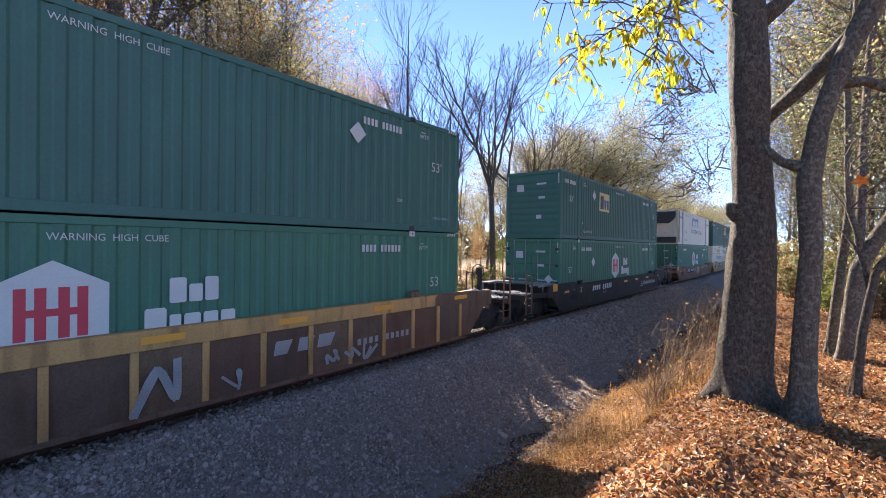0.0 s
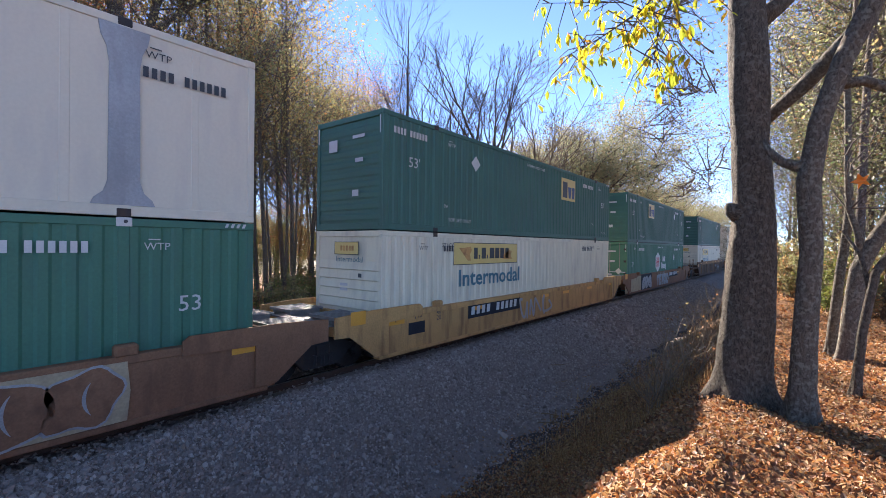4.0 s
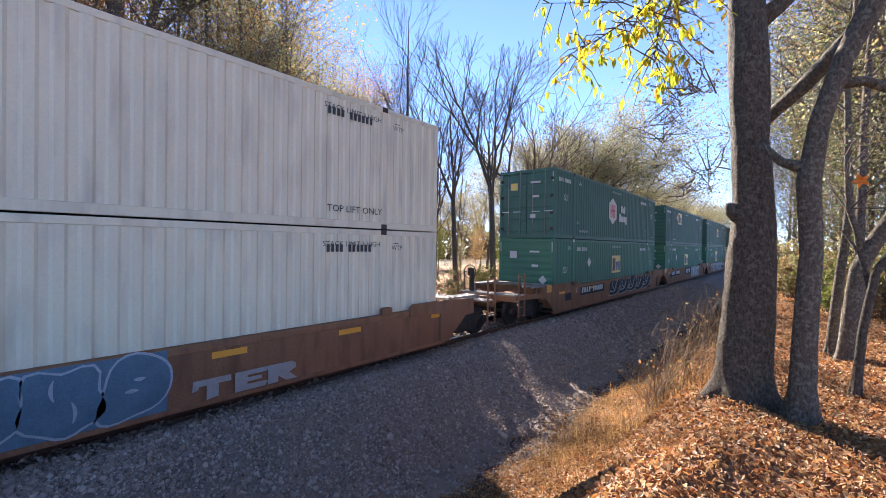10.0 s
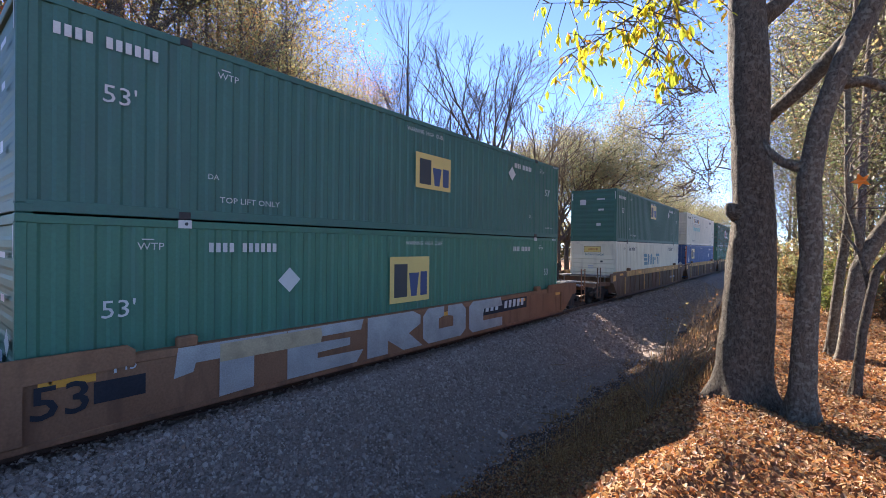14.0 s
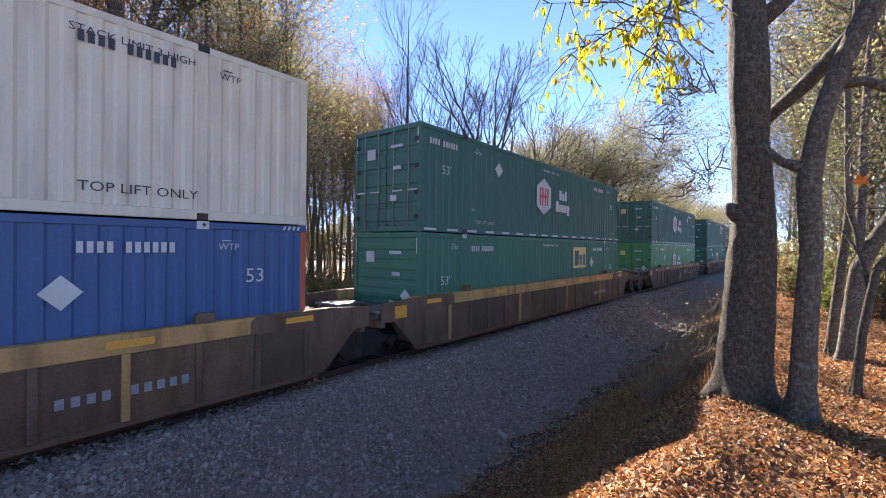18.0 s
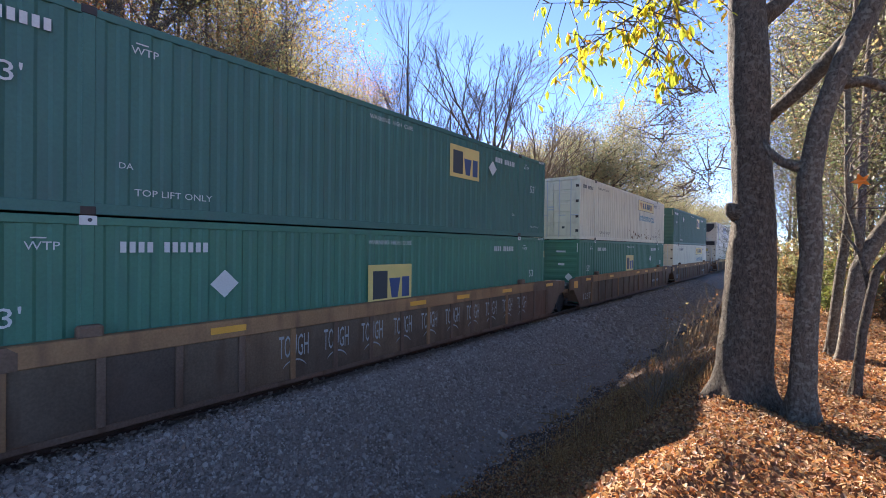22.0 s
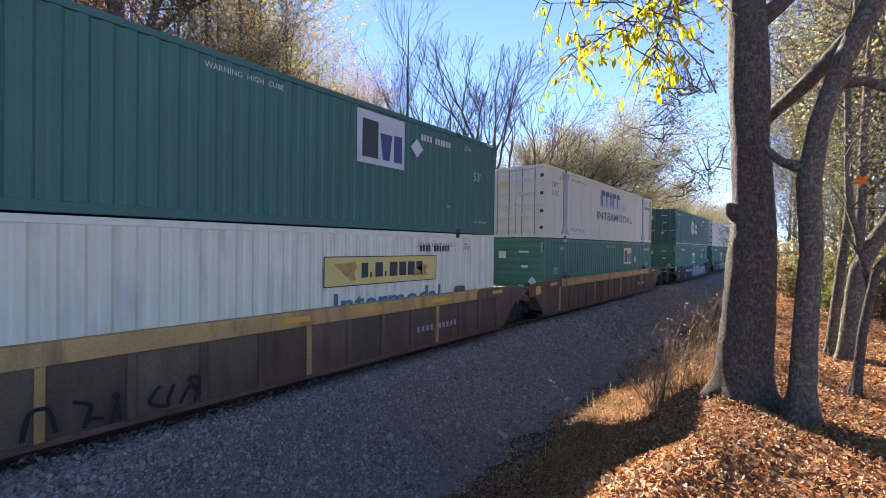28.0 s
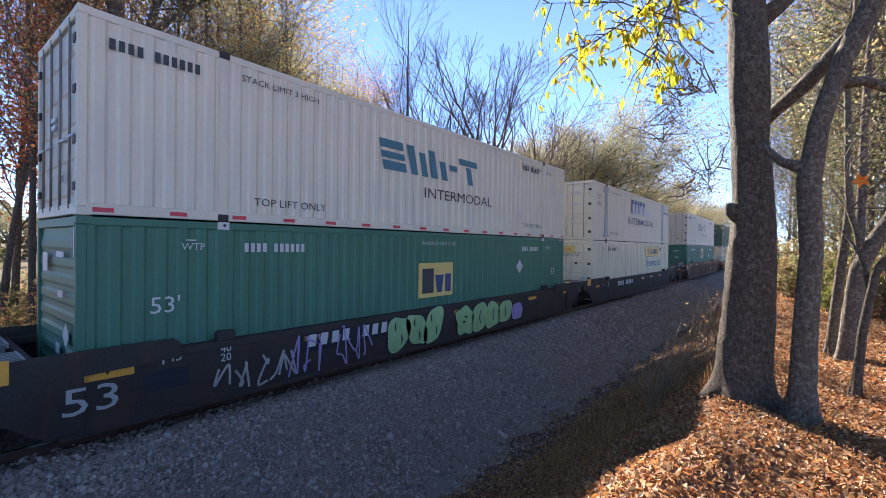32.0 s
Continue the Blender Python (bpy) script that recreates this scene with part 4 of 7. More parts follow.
def emblem_hex(c, y, z, s=1.0):
    """A white six-cornered field with red upright bars, and two rows of white bars beside it."""
    hexa = [(0, 0.33), (0.62, 0), (1.24, 0.33), (1.24, 1.07), (0.62, 1.40), (0, 1.07)]
    p = plates([[(a * s, b * s) for a, b in hexa]], "w_sign", c, at_side(y, z), name="hexagon_panel", label="white six-sided company field")
    red = [(0.24, 0.36, 0.36, 1.04), (0.44, 0.36, 0.56, 1.04), (0.68, 0.36, 0.80, 1.04), (0.88, 0.36, 1.0, 1.04), (0.36, 0.66, 0.44, 0.76), (0.56, 0.66, 0.68, 0.76), (0.80, 0.66, 0.88, 0.76)]
    plates([tuple(a * s for a in q) for q in red], "r_sign", p, (0, 0, 0.003), Matrix.Identity(4), "panel_mark")
    for row, y0, z0, size in (([(.62, 0, 1.0), (.52, 0, .72), (.54, 0, 1.0)], 2.02, 0.70, 0.40), ([(.68, 0, 1.0), (.38, 0, .72), (.58, 0, .72), (.54, 0, .72), (.56, -.25, .72)], 1.68, 0.20, 0.44)):
        for a, b, a2, b2 in word_bars(row, size * s, 0.10):
            r = 0.10 * (a2 - a)
            plates([[(a + r, b), (a2 - r, b), (a2, b + r), (a2, b2 - r), (a2 - r, b2), (a + r, b2), (a, b2 - r), (a, b + r)]], "w_sign", c, at_side(y + y0 * s, z + z0 * s), name="word_bar", label="white bar in place of a company letter")


def emblem_band(c, y, z, word=True, ink="t_sign", field="y_sign"):
    """A long board edged in black with scroll lines and dark bars; below it the word for the trade."""
    W, H = 3.68, 0.66
    p = plates([(0, 0, W, H)], "k_sign", c, at_side(y, z), name="board", label="long board with a black edge")
    plates([(0.022, 0.022, W - 0.022, H - 0.022)], field, p, (0, 0, 0.003), Matrix.Identity(4), "board_field")
    x = 1.02
    for wd, lo in ((.20, 0), (.06, 0), (.24, 0), (.06, 0), (.27, 0), (.25, 0), (.26, 0), (.23, 0)):
        hi = 0.12 if wd < 0.1 else 0.34
        plates([(x, 0.17, x + wd, 0.17 + hi)], "k_sign", p, (0, 0, 0.006), Matrix.Identity(4), "board_bar")
        x += wd + (0.06 if wd > 0.1 else 0.10)
    for pts in ([(0.25, 0.50), (0.70, 0.12), (0.86, 0.12), (0.80, 0.30), (0.90, 0.42), (0.84, 0.54), (0.5, 0.50)], [(W - 0.98, 0.14), (W - 0.35, 0.14), (W - 0.45, 0.26), (W - 0.38, 0.40), (W - 0.62, 0.46), (W - 0.70, 0.36), (W - 0.94, 0.30)]):
        plates([pts], "ochre", p, (0, 0, 0.006), Matrix.Identity(4), "scroll")
    if word:
        lettering("Intermodal", 0.47, ink, c, at_side(y + 0.22, z - 0.62), name="lettering", label="bold trade word", wide=1.22, bold=0.02)


def emblem_shadowed(c, y, z, tags=True):
    """Dark slanted blocks with speed lines, and the trade word below."""
    x = 0.0
    for wd in (.52, .50, .24, .62, .46):
        plates([[(x, 0.0), (x + wd, 0.0), (x + wd, 0.62), (x, 0.62)]], "g_sign", c, at_side(y + 0.25, z), name="word_bar", label="grey bar in place of a company letter")
        plates([[(x - 0.22, 0.20), (x - 0.02, 0.0), (x - 0.02, 0.60), (x + wd - 0.12, 0.62), (x + wd - 0.30, 0.86), (x - 0.22, 0.86)]], "n_sign", c, at_side(y + 0.25, z), name="word_shadow")
        x += wd + 0.13
    for wd in (.12, .30, .26):
        plates([(x, 0.0, x + wd, 0.34)], "g_sign", c, at_side(y + 0.25, z), name="word_bar")
        x += wd + 0.07
    if tags:
        lettering("53FT", 0.22, "k_sign", c, at_side(-7.5, 2.05))
        lettering("XHC", 0.22, "k_sign", c, at_side(-7.45, 1.72))
    lettering("INTERMODAL", 0.38, "n_sign", c, at_side(y - 0.65, z - 0.60), label="dark blue trade word", wide=1.72, bold=0.004)


def emblem_slanted(c, y, z):
    """Slanted blue blocks, and a small trade word below."""
    x = 0.0
    for wd, lo, hi in ((.80, 0, .22), (.80, .28, .44), (.80, .52, .72), (.26, 0, .72), (.24, 0, .60), (.26, 0, .72), (.26, 0, .50), (.36, .30, .46), (.90, .54, .72), (.26, 0, .50)):
        plates([[(x - 0.25 * lo, lo), (x + wd - 0.25 * lo, lo), (x + wd - 0.25 * hi, hi), (x - 0.25 * hi, hi)]], "t_sign", c, at_side(y, z), name="word_bar", label="slanted blue bar in place of a company letter")
        x += 0.0 if (wd == .80 and lo < .5) else (0.30 if wd == .90 else wd + 0.16)
    lettering("INTERMODAL", 0.27, "k_sign", c, at_side(y + 1.45, z - 0.55), label="black trade word", wide=1.35)


def small_marks(c, ink, seed, upper, diamond=None, style="corrugated", end_serial=False, figures=1.44):
    """The lesser stencils that every container carries."""
    r = random.Random(seed)
    if style == "corrugated":
        lettering("WARNING  HIGH  CUBE", 0.10, ink, c, at_side(-0.95, 2.55), wide=0.92)
    else:
        lettering("STACK LIMIT 3 HIGH", 0.11, ink, c, at_side(-5.45 if style == "smooth" else -5.8, 2.50), wide=1.1)
        if style == "seamed":
            lettering("STACK LIMIT 3 HIGH", 0.11, ink, c, at_side(4.35, 2.50), wide=1.1)
    for yy in (-7.2, 6.82):
        if style == "corrugated":
            lettering("53'" if yy < 0 or upper else "53", 0.25, ink, c, at_side(yy, figures if not upper else 1.62), wide=1.05)
    for yy in (-6.6,) if end_serial else (6.35,) if upper and style == "seamed" else (-5.6 if upper and style == "corrugated" else -6.75, 6.35):
        lettering("WTP", 0.11, ink, c, at_side(yy, 2.42), wide=1.05)
        plates([(0.06, 0, 0.22, 0.018)], ink, c, at_side(yy, 2.57), name="stencil_line")
    if upper:
        lettering("TOP LIFT ONLY", 0.14 if style != "corrugated" else 0.10, ink, c, at_side(-5.55, 0.32), wide=1.1)
        if style != "smooth":
            lettering("TOP LIFT ONLY", 0.14 if style != "corrugated" else 0.06, ink, c, at_side(4.45 if style != "corrugated" else 6.9, 0.34), wide=1.1)
        if style == "corrugated":
            for yy in (-5.75, 5.55):
                lettering("DA", 0.09, ink, c, at_side(yy, 0.70))
    for where in ((6.25,) if end_serial else (6.32,) if style == "smooth" else (-5.72, 4.45) if not upper else (-7.72, 4.45)):
        row = [(0.115 * k, 0, 0.115 * k + 0.075, 0.16) for k in range(11) if k != 4]
        plates(row, ink, c, at_side(where, 2.12 if style == "smooth" else 2.38), name="serial_bars", label="row of bars in place of a serial")
    if not upper and style == "corrugated":
        for yy in (-6.095, 6.095):
            q = plates([(-0.10, 0, 0.10, 0.13)], "w_sign", c, (HW + 0.014, yy, CH - 0.13), name="casting_plate", label="white plate at the lifting point")
            plates([[(0.02 + 0.03 * math.cos(i), 0.07 + 0.03 * math.sin(i)) for i in range(6)]], "k_sign", q, (0, 0, 0.003), Matrix.Identity(4), "plate_hole")
    if style == "corrugated":
        for xx in (-1.22, 1.19):
            plates([(0, 0, 0.035, 0.42)], "w_sign", c, (xx, -HL - 0.008, 2.32), FACE, "edge_strip", "upright white reflective strip")
        plates([[(0.10 * k, 0), (0.10 * k + 0.05, 0), (0.10 * k + 0.08, 0.07), (0.10 * k + 0.03, 0.07)] for k in range(4)], "w_sign", c, at_side(7.55, 2.80), name="corner_dashes", label="short slanted white dashes")
        if not upper:
            plates([[(0, 0.19), (0.19, 0), (0.38, 0.19), (0.19, 0.38)]], "w_sign", c, (0.62, -HL - 0.012, 0.98), FACE, "end_placard", "diamond placard holder")
    # camera-side end
    if style == "seamed":
        if not upper:
            q = plates([(0, 0, 0.95, 0.33)], "k_sign", c, (-0.48, -HL - 0.012, 2.28), FACE, "end_board", "small yellow board on the container end")
            plates([(0.015, 0.015, 0.935, 0.315)], "y_sign", q, (0, 0, 0.003), Matrix.Identity(4), "board_field")
            for k in range(5):
                plates([(0.25 + 0.11 * k, 0.10, 0.33 + 0.11 * k, 0.23)], "ochre", q, (0, 0, 0.006), Matrix.Identity(4), "board_bar")
            lettering("Intermodal", 0.14, "t_sign", c, (-0.42, -HL - 0.012, 2.10), FACE, wide=1.2)
        plates([(0, 0, 0.13, 0.10)], "k_sign", c, (0.45, -HL - 0.004, 1.72 if not upper else 0.50), FACE, "label_plate")
        plates([(0, 0, 0.30, 0.07)], "g_sign", c, (-0.25, -HL - 0.004, 1.48), FACE, "number_bar")
        plates([(0, 0, 0.30, 0.07)], "g_sign", c, (-0.25, -HL - 0.004, 1.36), FACE, "number_bar")
    else:
        plates([(0, 0, 0.45, 0.08)], "g_sign", c, (0.2, -HL - 0.012, 2.30), FACE, "number_bar")
        plates([(0, 0, 0.30, 0.10)], "g_sign", c, (0.3, -HL - 0.012, 1.70), FACE, "number_bar")
        plates([(0, 0, 0.24, 0.16)], "g_sign", c, (0.2, -HL - 0.012, 0.85), FACE, "label_plate")
        plates([(0, 0, 0.34, 0.30)], "g_sign" if r.random() < .5 else "y_sign", c, (-0.75, -HL - 0.012, 2.05), FACE, "end_panel", "small panel on the container end")
    if style == "corrugated" and diamond != 0:
        plates([[(0, 0.24), (0.24, 0), (0.48, 0.24), (0.24, 0.48)]], "w_sign" if ink == "w_sign" else "g_sign", c, at_side(diamond if diamond is not None else (4.05 if r.random() < .6 else -4.45), 1.90 if upper else 1.60), name="placard", label="diamond placard holder")


# ---------------- well cars ----------------
WELL_LOW, SIDE_X = 0.20, 1.46
TOP = {True: 1.53, False: 1.20}     # top of the side: ribbed, smooth


def side_wall(ribbed, sgn):
    """The side of the well: a deep plate with a top chord, bottom flange and upright ribs."""
    g = Geo()
    a, b = -HL - 0.35, HL + 0.35
    x = sgn * SIDE_X
    g.box(*sorted((x, x - sgn * 0.02)), a, b, WELL_LOW + 0.03, TOP[ribbed] - 0.10)
    return g


def chord(ribbed, sgn):
    x = sgn * (SIDE_X + (0.05 if ribbed else 0.014))
    return Geo().box(*sorted((x, x - sgn * 0.19)), -HL - 0.5, HL + 0.5, TOP[ribbed] - (0.30 if ribbed else 0.13), TOP[ribbed], 0.012)


def flange(sgn):
    x = sgn * (SIDE_X + 0.018)
    return Geo().box(*sorted((x, x - sgn * 0.22)), -HL - 0.2, HL + 0.2, WELL_LOW - 0.03, WELL_LOW + 0.06, 0.01)


def truck(parent, yy, shared=False):
    """A four-wheel bogie."""
    tr = part("truck_bolster", lambda: Geo().box(-1.1, 1.1, -0.2, 0.2, 0.44, 0.74, 0.04).tube([(0, 0, 0.70), (0, 0, 0.84)], 0.22, 12), "dark", parent, key="bolster", at=pose(0, yy, 0))
    for sgn in (1, -1):
        def frame_geo():
            g = Geo()
            x = sgn * 1.0
            prof = [(-1.22, .42), (-1.22, .60), (-.75, .62), (-.42, .84), (.42, .84), (.75, .62), (1.22, .60), (1.22, .42), (.98, .42), (.70, .47), (.46, .22), (-.46, .22), (-.70, .47), (-.98, .42)]
            g.poly([(x - 0.07, a, z) for a, z in (prof if True else prof)], 0.14, (1, 0, 0))
            g.f.append([i + g.n - 2 * len(prof) for i in range(len(prof))][::-1])
            for q in (-.2, 0, .2):
                g.tube([(x + sgn * 0.03, q, .27), (x + sgn * 0.03, q, .50)], 0.075, 8)
            for q in (-.889, .889):
                g.tube([(x + sgn * 0.02, q, .457), (x + sgn * 0.16, q, .457)], 0.11, 10)
            return g
        part("side_frame", frame_geo, "dark", tr, key=("sideframe", sgn))
    for k, q in enumerate((-.889, .889)):
        def wheelset_geo():
            g = Geo()
            g.tube([(-1.02, 0, 0), (1.02, 0, 0)], 0.075, 10)
            for sgn in (1, -1):
                g.tube([(sgn * 0.715, 0, 0), (sgn * 0.75, 0, 0), (sgn * 0.78, 0, 0), (sgn * 0.85, 0, 0)], [0.485, 0.485, 0.457, 0.452], 24)
                g.tube([(sgn * 0.84, 0, 0), (sgn * 0.88, 0, 0)], [0.16, 0.14], 12)
            for i in range(4):
                g.box(0.84, 0.868, -0.02, 0.02, 0.18, 0.36, 0.004, Matrix.Rotation(i * math.pi / 2, 4, "X"))
            return g
        ws = part("wheelset", wheelset_geo, "tread", tr, "worn steel wheels on an axle", key="wheelset", at=pose(0, q, 0.457))
        WHEELS[k].append(ws)
    return tr


WHEELS = ([], [])


def end_platform(car, e, paint, reach, coupled, top):
    """The deck over the truck at one end; reach: how far it runs past the well."""
    y0 = e * (HL + 0.35)
    y1 = e * (HL + reach)

    def sill():
        g = Geo()
        g.box(-0.22, 0.22, *sorted((y0 - e * 0.1, y1)), 0.72, 1.02, 0.015)
        return g
    part("centre_sill", sill, paint, car, key=("sill", e, reach, "c"))

    def bulkhead():
        g = Geo()
        g.box(-SIDE_X - 0.03, SIDE_X + 0.03, *sorted((y0, y0 + e * 0.10)), 0.42, 1.22, 0.012)
        return g
    part("end_bulkhead", bulkhead, paint, car, key=("bulk", e))
    for sgn in (1, -1):
        def shoulder():
            g = Geo()
            out = SIDE_X + 0.055
            t = max(top, 1.36)
            pts = [(-1.6, t - 0.08), (-1.5, t), (e * 0 + 0.1, t), (1.15, t - 0.06), (1.15, t - 0.50), (0.75, t - 0.52), (0.0, 0.28), (-0.4, 0.28), (-0.4, t - 0.34), (-1.6, t - 0.30)]
            pts = [(e * a, z) for a, z in pts]
            g.poly([(sgn * out - sgn * 0.045, y0 + a, z) for a, z in pts], 0.045, (sgn, 0, 0))
            n = len(pts)
            g.f.append([i + g.n - 2 * n for i in range(n)][::-1])
            g.beam((sgn * (out - 0.1), y0 + e * 1.05, 0.98), (sgn * 0.3, y1 - e * 0.30, 0.90), 0.14, 0.18)
            return g
        part("shoulder", shoulder, paint, car, key=("shoulder", e, sgn, reach, top))

        def side_grating():
            g = Geo()
            a, b = sorted((y0 + e * 0.46, y0 + e * 1.62))
            xa, xb = sorted((sgn * 0.92, sgn * 1.34))
            for i in range(20):
                yy = a + (b - a) * (i + 0.5) / 20
                g.box(xa, xb, yy - 0.018, yy + 0.018, 1.335, 1.36)
            for x in (xa, xb - 0.03):
                g.box(x, x + 0.03, a, b, 1.29, 1.365)
            for yy in (a + 0.06, b - 0.12):
                g.box(xa + 0.05, xa + 0.11, yy, yy + 0.06, 0.95, 1.30)
            return g

        def grating():
            g = Geo()
            a, b = sorted((y0 + e * 0.14, y0 + e * 0.98))
            xa, xb = sorted((sgn * 0.36, sgn * 1.26))
            for i in range(9):
                x = xa + (xb - xa) * i / 8
                g.box(x - 0.018, x + 0.018, a, b, 1.235, 1.265)
            for i in range(5):
                yy = a + (b - a) * i / 4
                g.box(xa, xb, yy - 0.012, yy + 0.012, 1.225, 1.25)
            g.box(xa - 0.03, xb + 0.03, a - 0.03, a, 1.20, 1.268)
            g.box(xa - 0.03, xb + 0.03, b, b + 0.03, 1.20, 1.268)
            for x in (xa + 0.1, xb - 0.1):
                g.box(x - 0.03, x + 0.03, a, b, 1.0, 1.225)
            return g
        if coupled:
            part("grating", side_grating, "steel", car, "pale perforated walkway along the car end", key=("sidegrating", e, sgn))
        else:
            part("grating", grating, "steel", car, "pale metal walkway grating", key=("grating", e, sgn))
    if coupled:
        def endsill():
            g = Geo()
            g.box(-1.28, 1.28, *sorted((y1 - e * 0.32, y1 - e * 0.22)), 0.86, 1.06, 0.01)
            return g
        part("end_sill", endsill, paint, car, key=("endsill", e, reach))

        def inner_grating():
            g = Geo()
            a, b = sorted((y0 + e * 0.12, y0 + e * 0.45))
            for i in range(44):
                x = -1.34 + 2.68 * (i + 0.5) / 44
                g.box(x - 0.018, x + 0.018, a, b, 1.335, 1.36)
            for yy in (a, b - 0.03):
                g.box(-1.36, 1.36, yy, yy + 0.03, 1.29, 1.365)
            return g
        part("grating", inner_grating, "steel", car, "pale perforated walkway before the container", key=("innergrating", e))

        def walkway():
            g = Geo()
            a, b = sorted((y1 - e * 0.26, y1 - e * 0.78))
            prof = [(-1.24, 0.0)]
            for i in range(16):
                x = -1.2 + i * 0.16
                prof += [(x - 0.03, 0.0), (x - 0.02, 0.018), (x + 0.02, 0.018), (x + 0.03, 0.0)]
            tread = profile_sheet(prof + [(1.24, 0.0)], a, b, lambda u, o, y: (u, y, 1.10 + o))
            g.add(np.vstack(tread.v), tread.f)
            g.box(-1.24, 1.24, a, b, 1.05, 1.096)
            return g
        part("cross_walkway", walkway, "steel", car, "pale metal walkway across the car end", key=("walk", e, reach))

        def coupler():
            g = Geo()
            g.box(-0.11, 0.11, *sorted((y1 - e * 0.25, y1 + e * 0.18)), 0.74, 0.94, 0.02)
            g.box(-0.19, 0.17, *sorted((y1 + e * 0.14, y1 + e * 0.40)), 0.68, 1.0, 0.05)
            g.tube([(0.1 * e, y1 + e * 0.30, 0.66), (0.1 * e, y1 + e * 0.30, 1.05)], 0.07, 8)
            return g
        part("coupler", coupler, "dark", car, key=("coupler", e, reach))
        for sgn in (1, -1):
            def rungs():
                g = Geo()
                x = sgn * 1.34
                yy = y1 - e * 0.30
                for q in (0, -e * 0.42):
                    g.box(x - 0.012, x + 0.012, yy + q - 0.04, yy + q + 0.04, 0.34, 1.85)
                for z in (0.38, 0.68, 0.98, 1.78):
                    g.tube([(x, yy, z), (x, yy - e * 0.42, z)], 0.016, 6)
                g.beam((x, yy - e * 0.21, 0.95), (sgn * 1.15, yy - e * 0.1, 0.95), 0.05, 0.08)
                return g
            part("ladder", rungs, "orange" if paint in ("orange", "ochre") else "brown", car, key=("ladder", e, sgn, reach))

        def hose():
            pts = [(0.35, y1 - e * 0.1, 0.72), (0.38, y1 + e * 0.1, 0.5), (0.3, y1 + e * 0.3, 0.34), (0.2, y1 + e * 0.42, 0.42)]
            return Geo().tube(pts, 0.025, 6)
        part("air_hose", hose, "dark", car, key=("hose", e, reach))
        truck(car, e * (HL + 1.72))
    else:
        part("cross_walkway", lambda: Geo().box(-1.2, 1.2, *sorted((y1 - e * 0.62, y1 - e * 0.12)), 1.06, 1.09, 0.004), "steel", car, "pale metal walkway across the car end", key=("walkart", e, reach))
        if e > 0:
            truck(car, HL + 1.68)


def brake_stand(car, e, reach):
    def stand_geo():
        g = Geo()
        y = e * (HL + reach - 0.55)
        g.box(-0.95, -0.80, y - 0.06, y + 0.06, 1.0, 1.85, 0.01)
        g.box(-1.0, -0.75, y - 0.10, y + 0.02, 1.70, 2.0, 0.02)
        pts = [(-0.87 + 0.27 * math.cos(a * math.pi / 8), y - 0.12, 1.85 + 0.27 * math.sin(a * math.pi / 8)) for a in range(17)]
        g.tube(pts, 0.018, 6, False)
        for a in range(4):
            g.beam((-0.87, y - 0.12, 1.85), (-0.87 + 0.27 * math.cos(a * math.pi / 2), y - 0.12, 1.85 + 0.27 * math.sin(a * math.pi / 2)), 0.03, 0.015)
        return g
    part("brake_wheel_stand", stand_geo, "dark", car, key=("brake", e, reach))


def well_car(paint, ribbed, near_coupled, far_coupled, label, chord_paint=None, all_ribs=False):
    """One unit of a double-stack car. Base at rail level, centre of the well at y = 0."""
    car = tagged(new("well_car"), label, "freight car", "well cars of the train")
    for sgn in (1, -1):
        part("side_wall", lambda: side_wall(ribbed, sgn), paint, car, key=("sidewall", sgn))
        part("top_chord", lambda: chord(ribbed, sgn), chord_paint or paint, car, key=("chord", ribbed, sgn))
        part("bottom_flange", lambda: flange(sgn), paint, car, key=("flange", sgn))
        k = 17 if ribbed else 0
        for i in range(k):
            yy = -HL + 0.1 + (CL - 0.2) * i / (k - 1)
            part("rib", lambda: Geo().box(*sorted((sgn * (SIDE_X + 0.045), sgn * (SIDE_X - 0.002))), -0.055, 0.055, WELL_LOW + 0.06, TOP[True] - 0.30, 0.008), (chord_paint if chord_paint and (i % 4 == 1 or all_ribs) else paint), car, key=("rib", sgn), at=pose(0, yy, 0))
            if sgn > 0 and i:
                part("side_plate", lambda: Geo().box(SIDE_X - 0.001, SIDE_X + 0.006, -0.44, 0.44, WELL_LOW + 0.07, TOP[True] - 0.31), "panel" if not chord_paint else "panel2", car, key="sideplate", at=pose(0, yy - (CL - 0.2) / (k - 1) / 2, 0))
        for yy in (-6.095, 6.095):
            part("guide_bracket", lambda: Geo().box(*sorted((sgn * (SIDE_X + 0.03), sgn * (SIDE_X - 0.14))), -0.15, 0.15, TOP[ribbed] - 0.02, TOP[ribbed] + 0.16, 0.03), paint, car, key=("guide", sgn, ribbed), at=pose(0, yy, 0))

    def well_floor():
        g = Geo()
        for yy in (-HL + 0.1, -6.09, -3, 0, 3, 6.09, HL - 0.1):
            g.box(-SIDE_X + 0.02, SIDE_X - 0.02, yy - 0.22, yy + 0.22, 0.17, 0.265)
        g.box(-0.15, 0.15, -HL + 0.1, HL - 0.1, 0.18, 0.25)
        g.beam((-1.3, -6, 0.22), (1.3, -3, 0.22), 0.12, 0.08)
        g.beam((1.3, -3, 0.22), (-1.3, 0, 0.22), 0.12, 0.08)
        g.beam((-1.3, 0, 0.22), (1.3, 3, 0.22), 0.12, 0.08)
        g.beam((1.3, 3, 0.22), (-1.3, 6, 0.22), 0.12, 0.08)
        return g
    part("underframe", well_floor, "dark", car, key="wellfloor")
    end_platform(car, -1, paint, 3.25 if near_coupled else 1.55, near_coupled, TOP[ribbed])
    end_platform(car, 1, paint, 3.25 if far_coupled else 1.55, far_coupled, TOP[ribbed])
    if near_coupled:
        brake_stand(car, -1, 3.25)
    return car


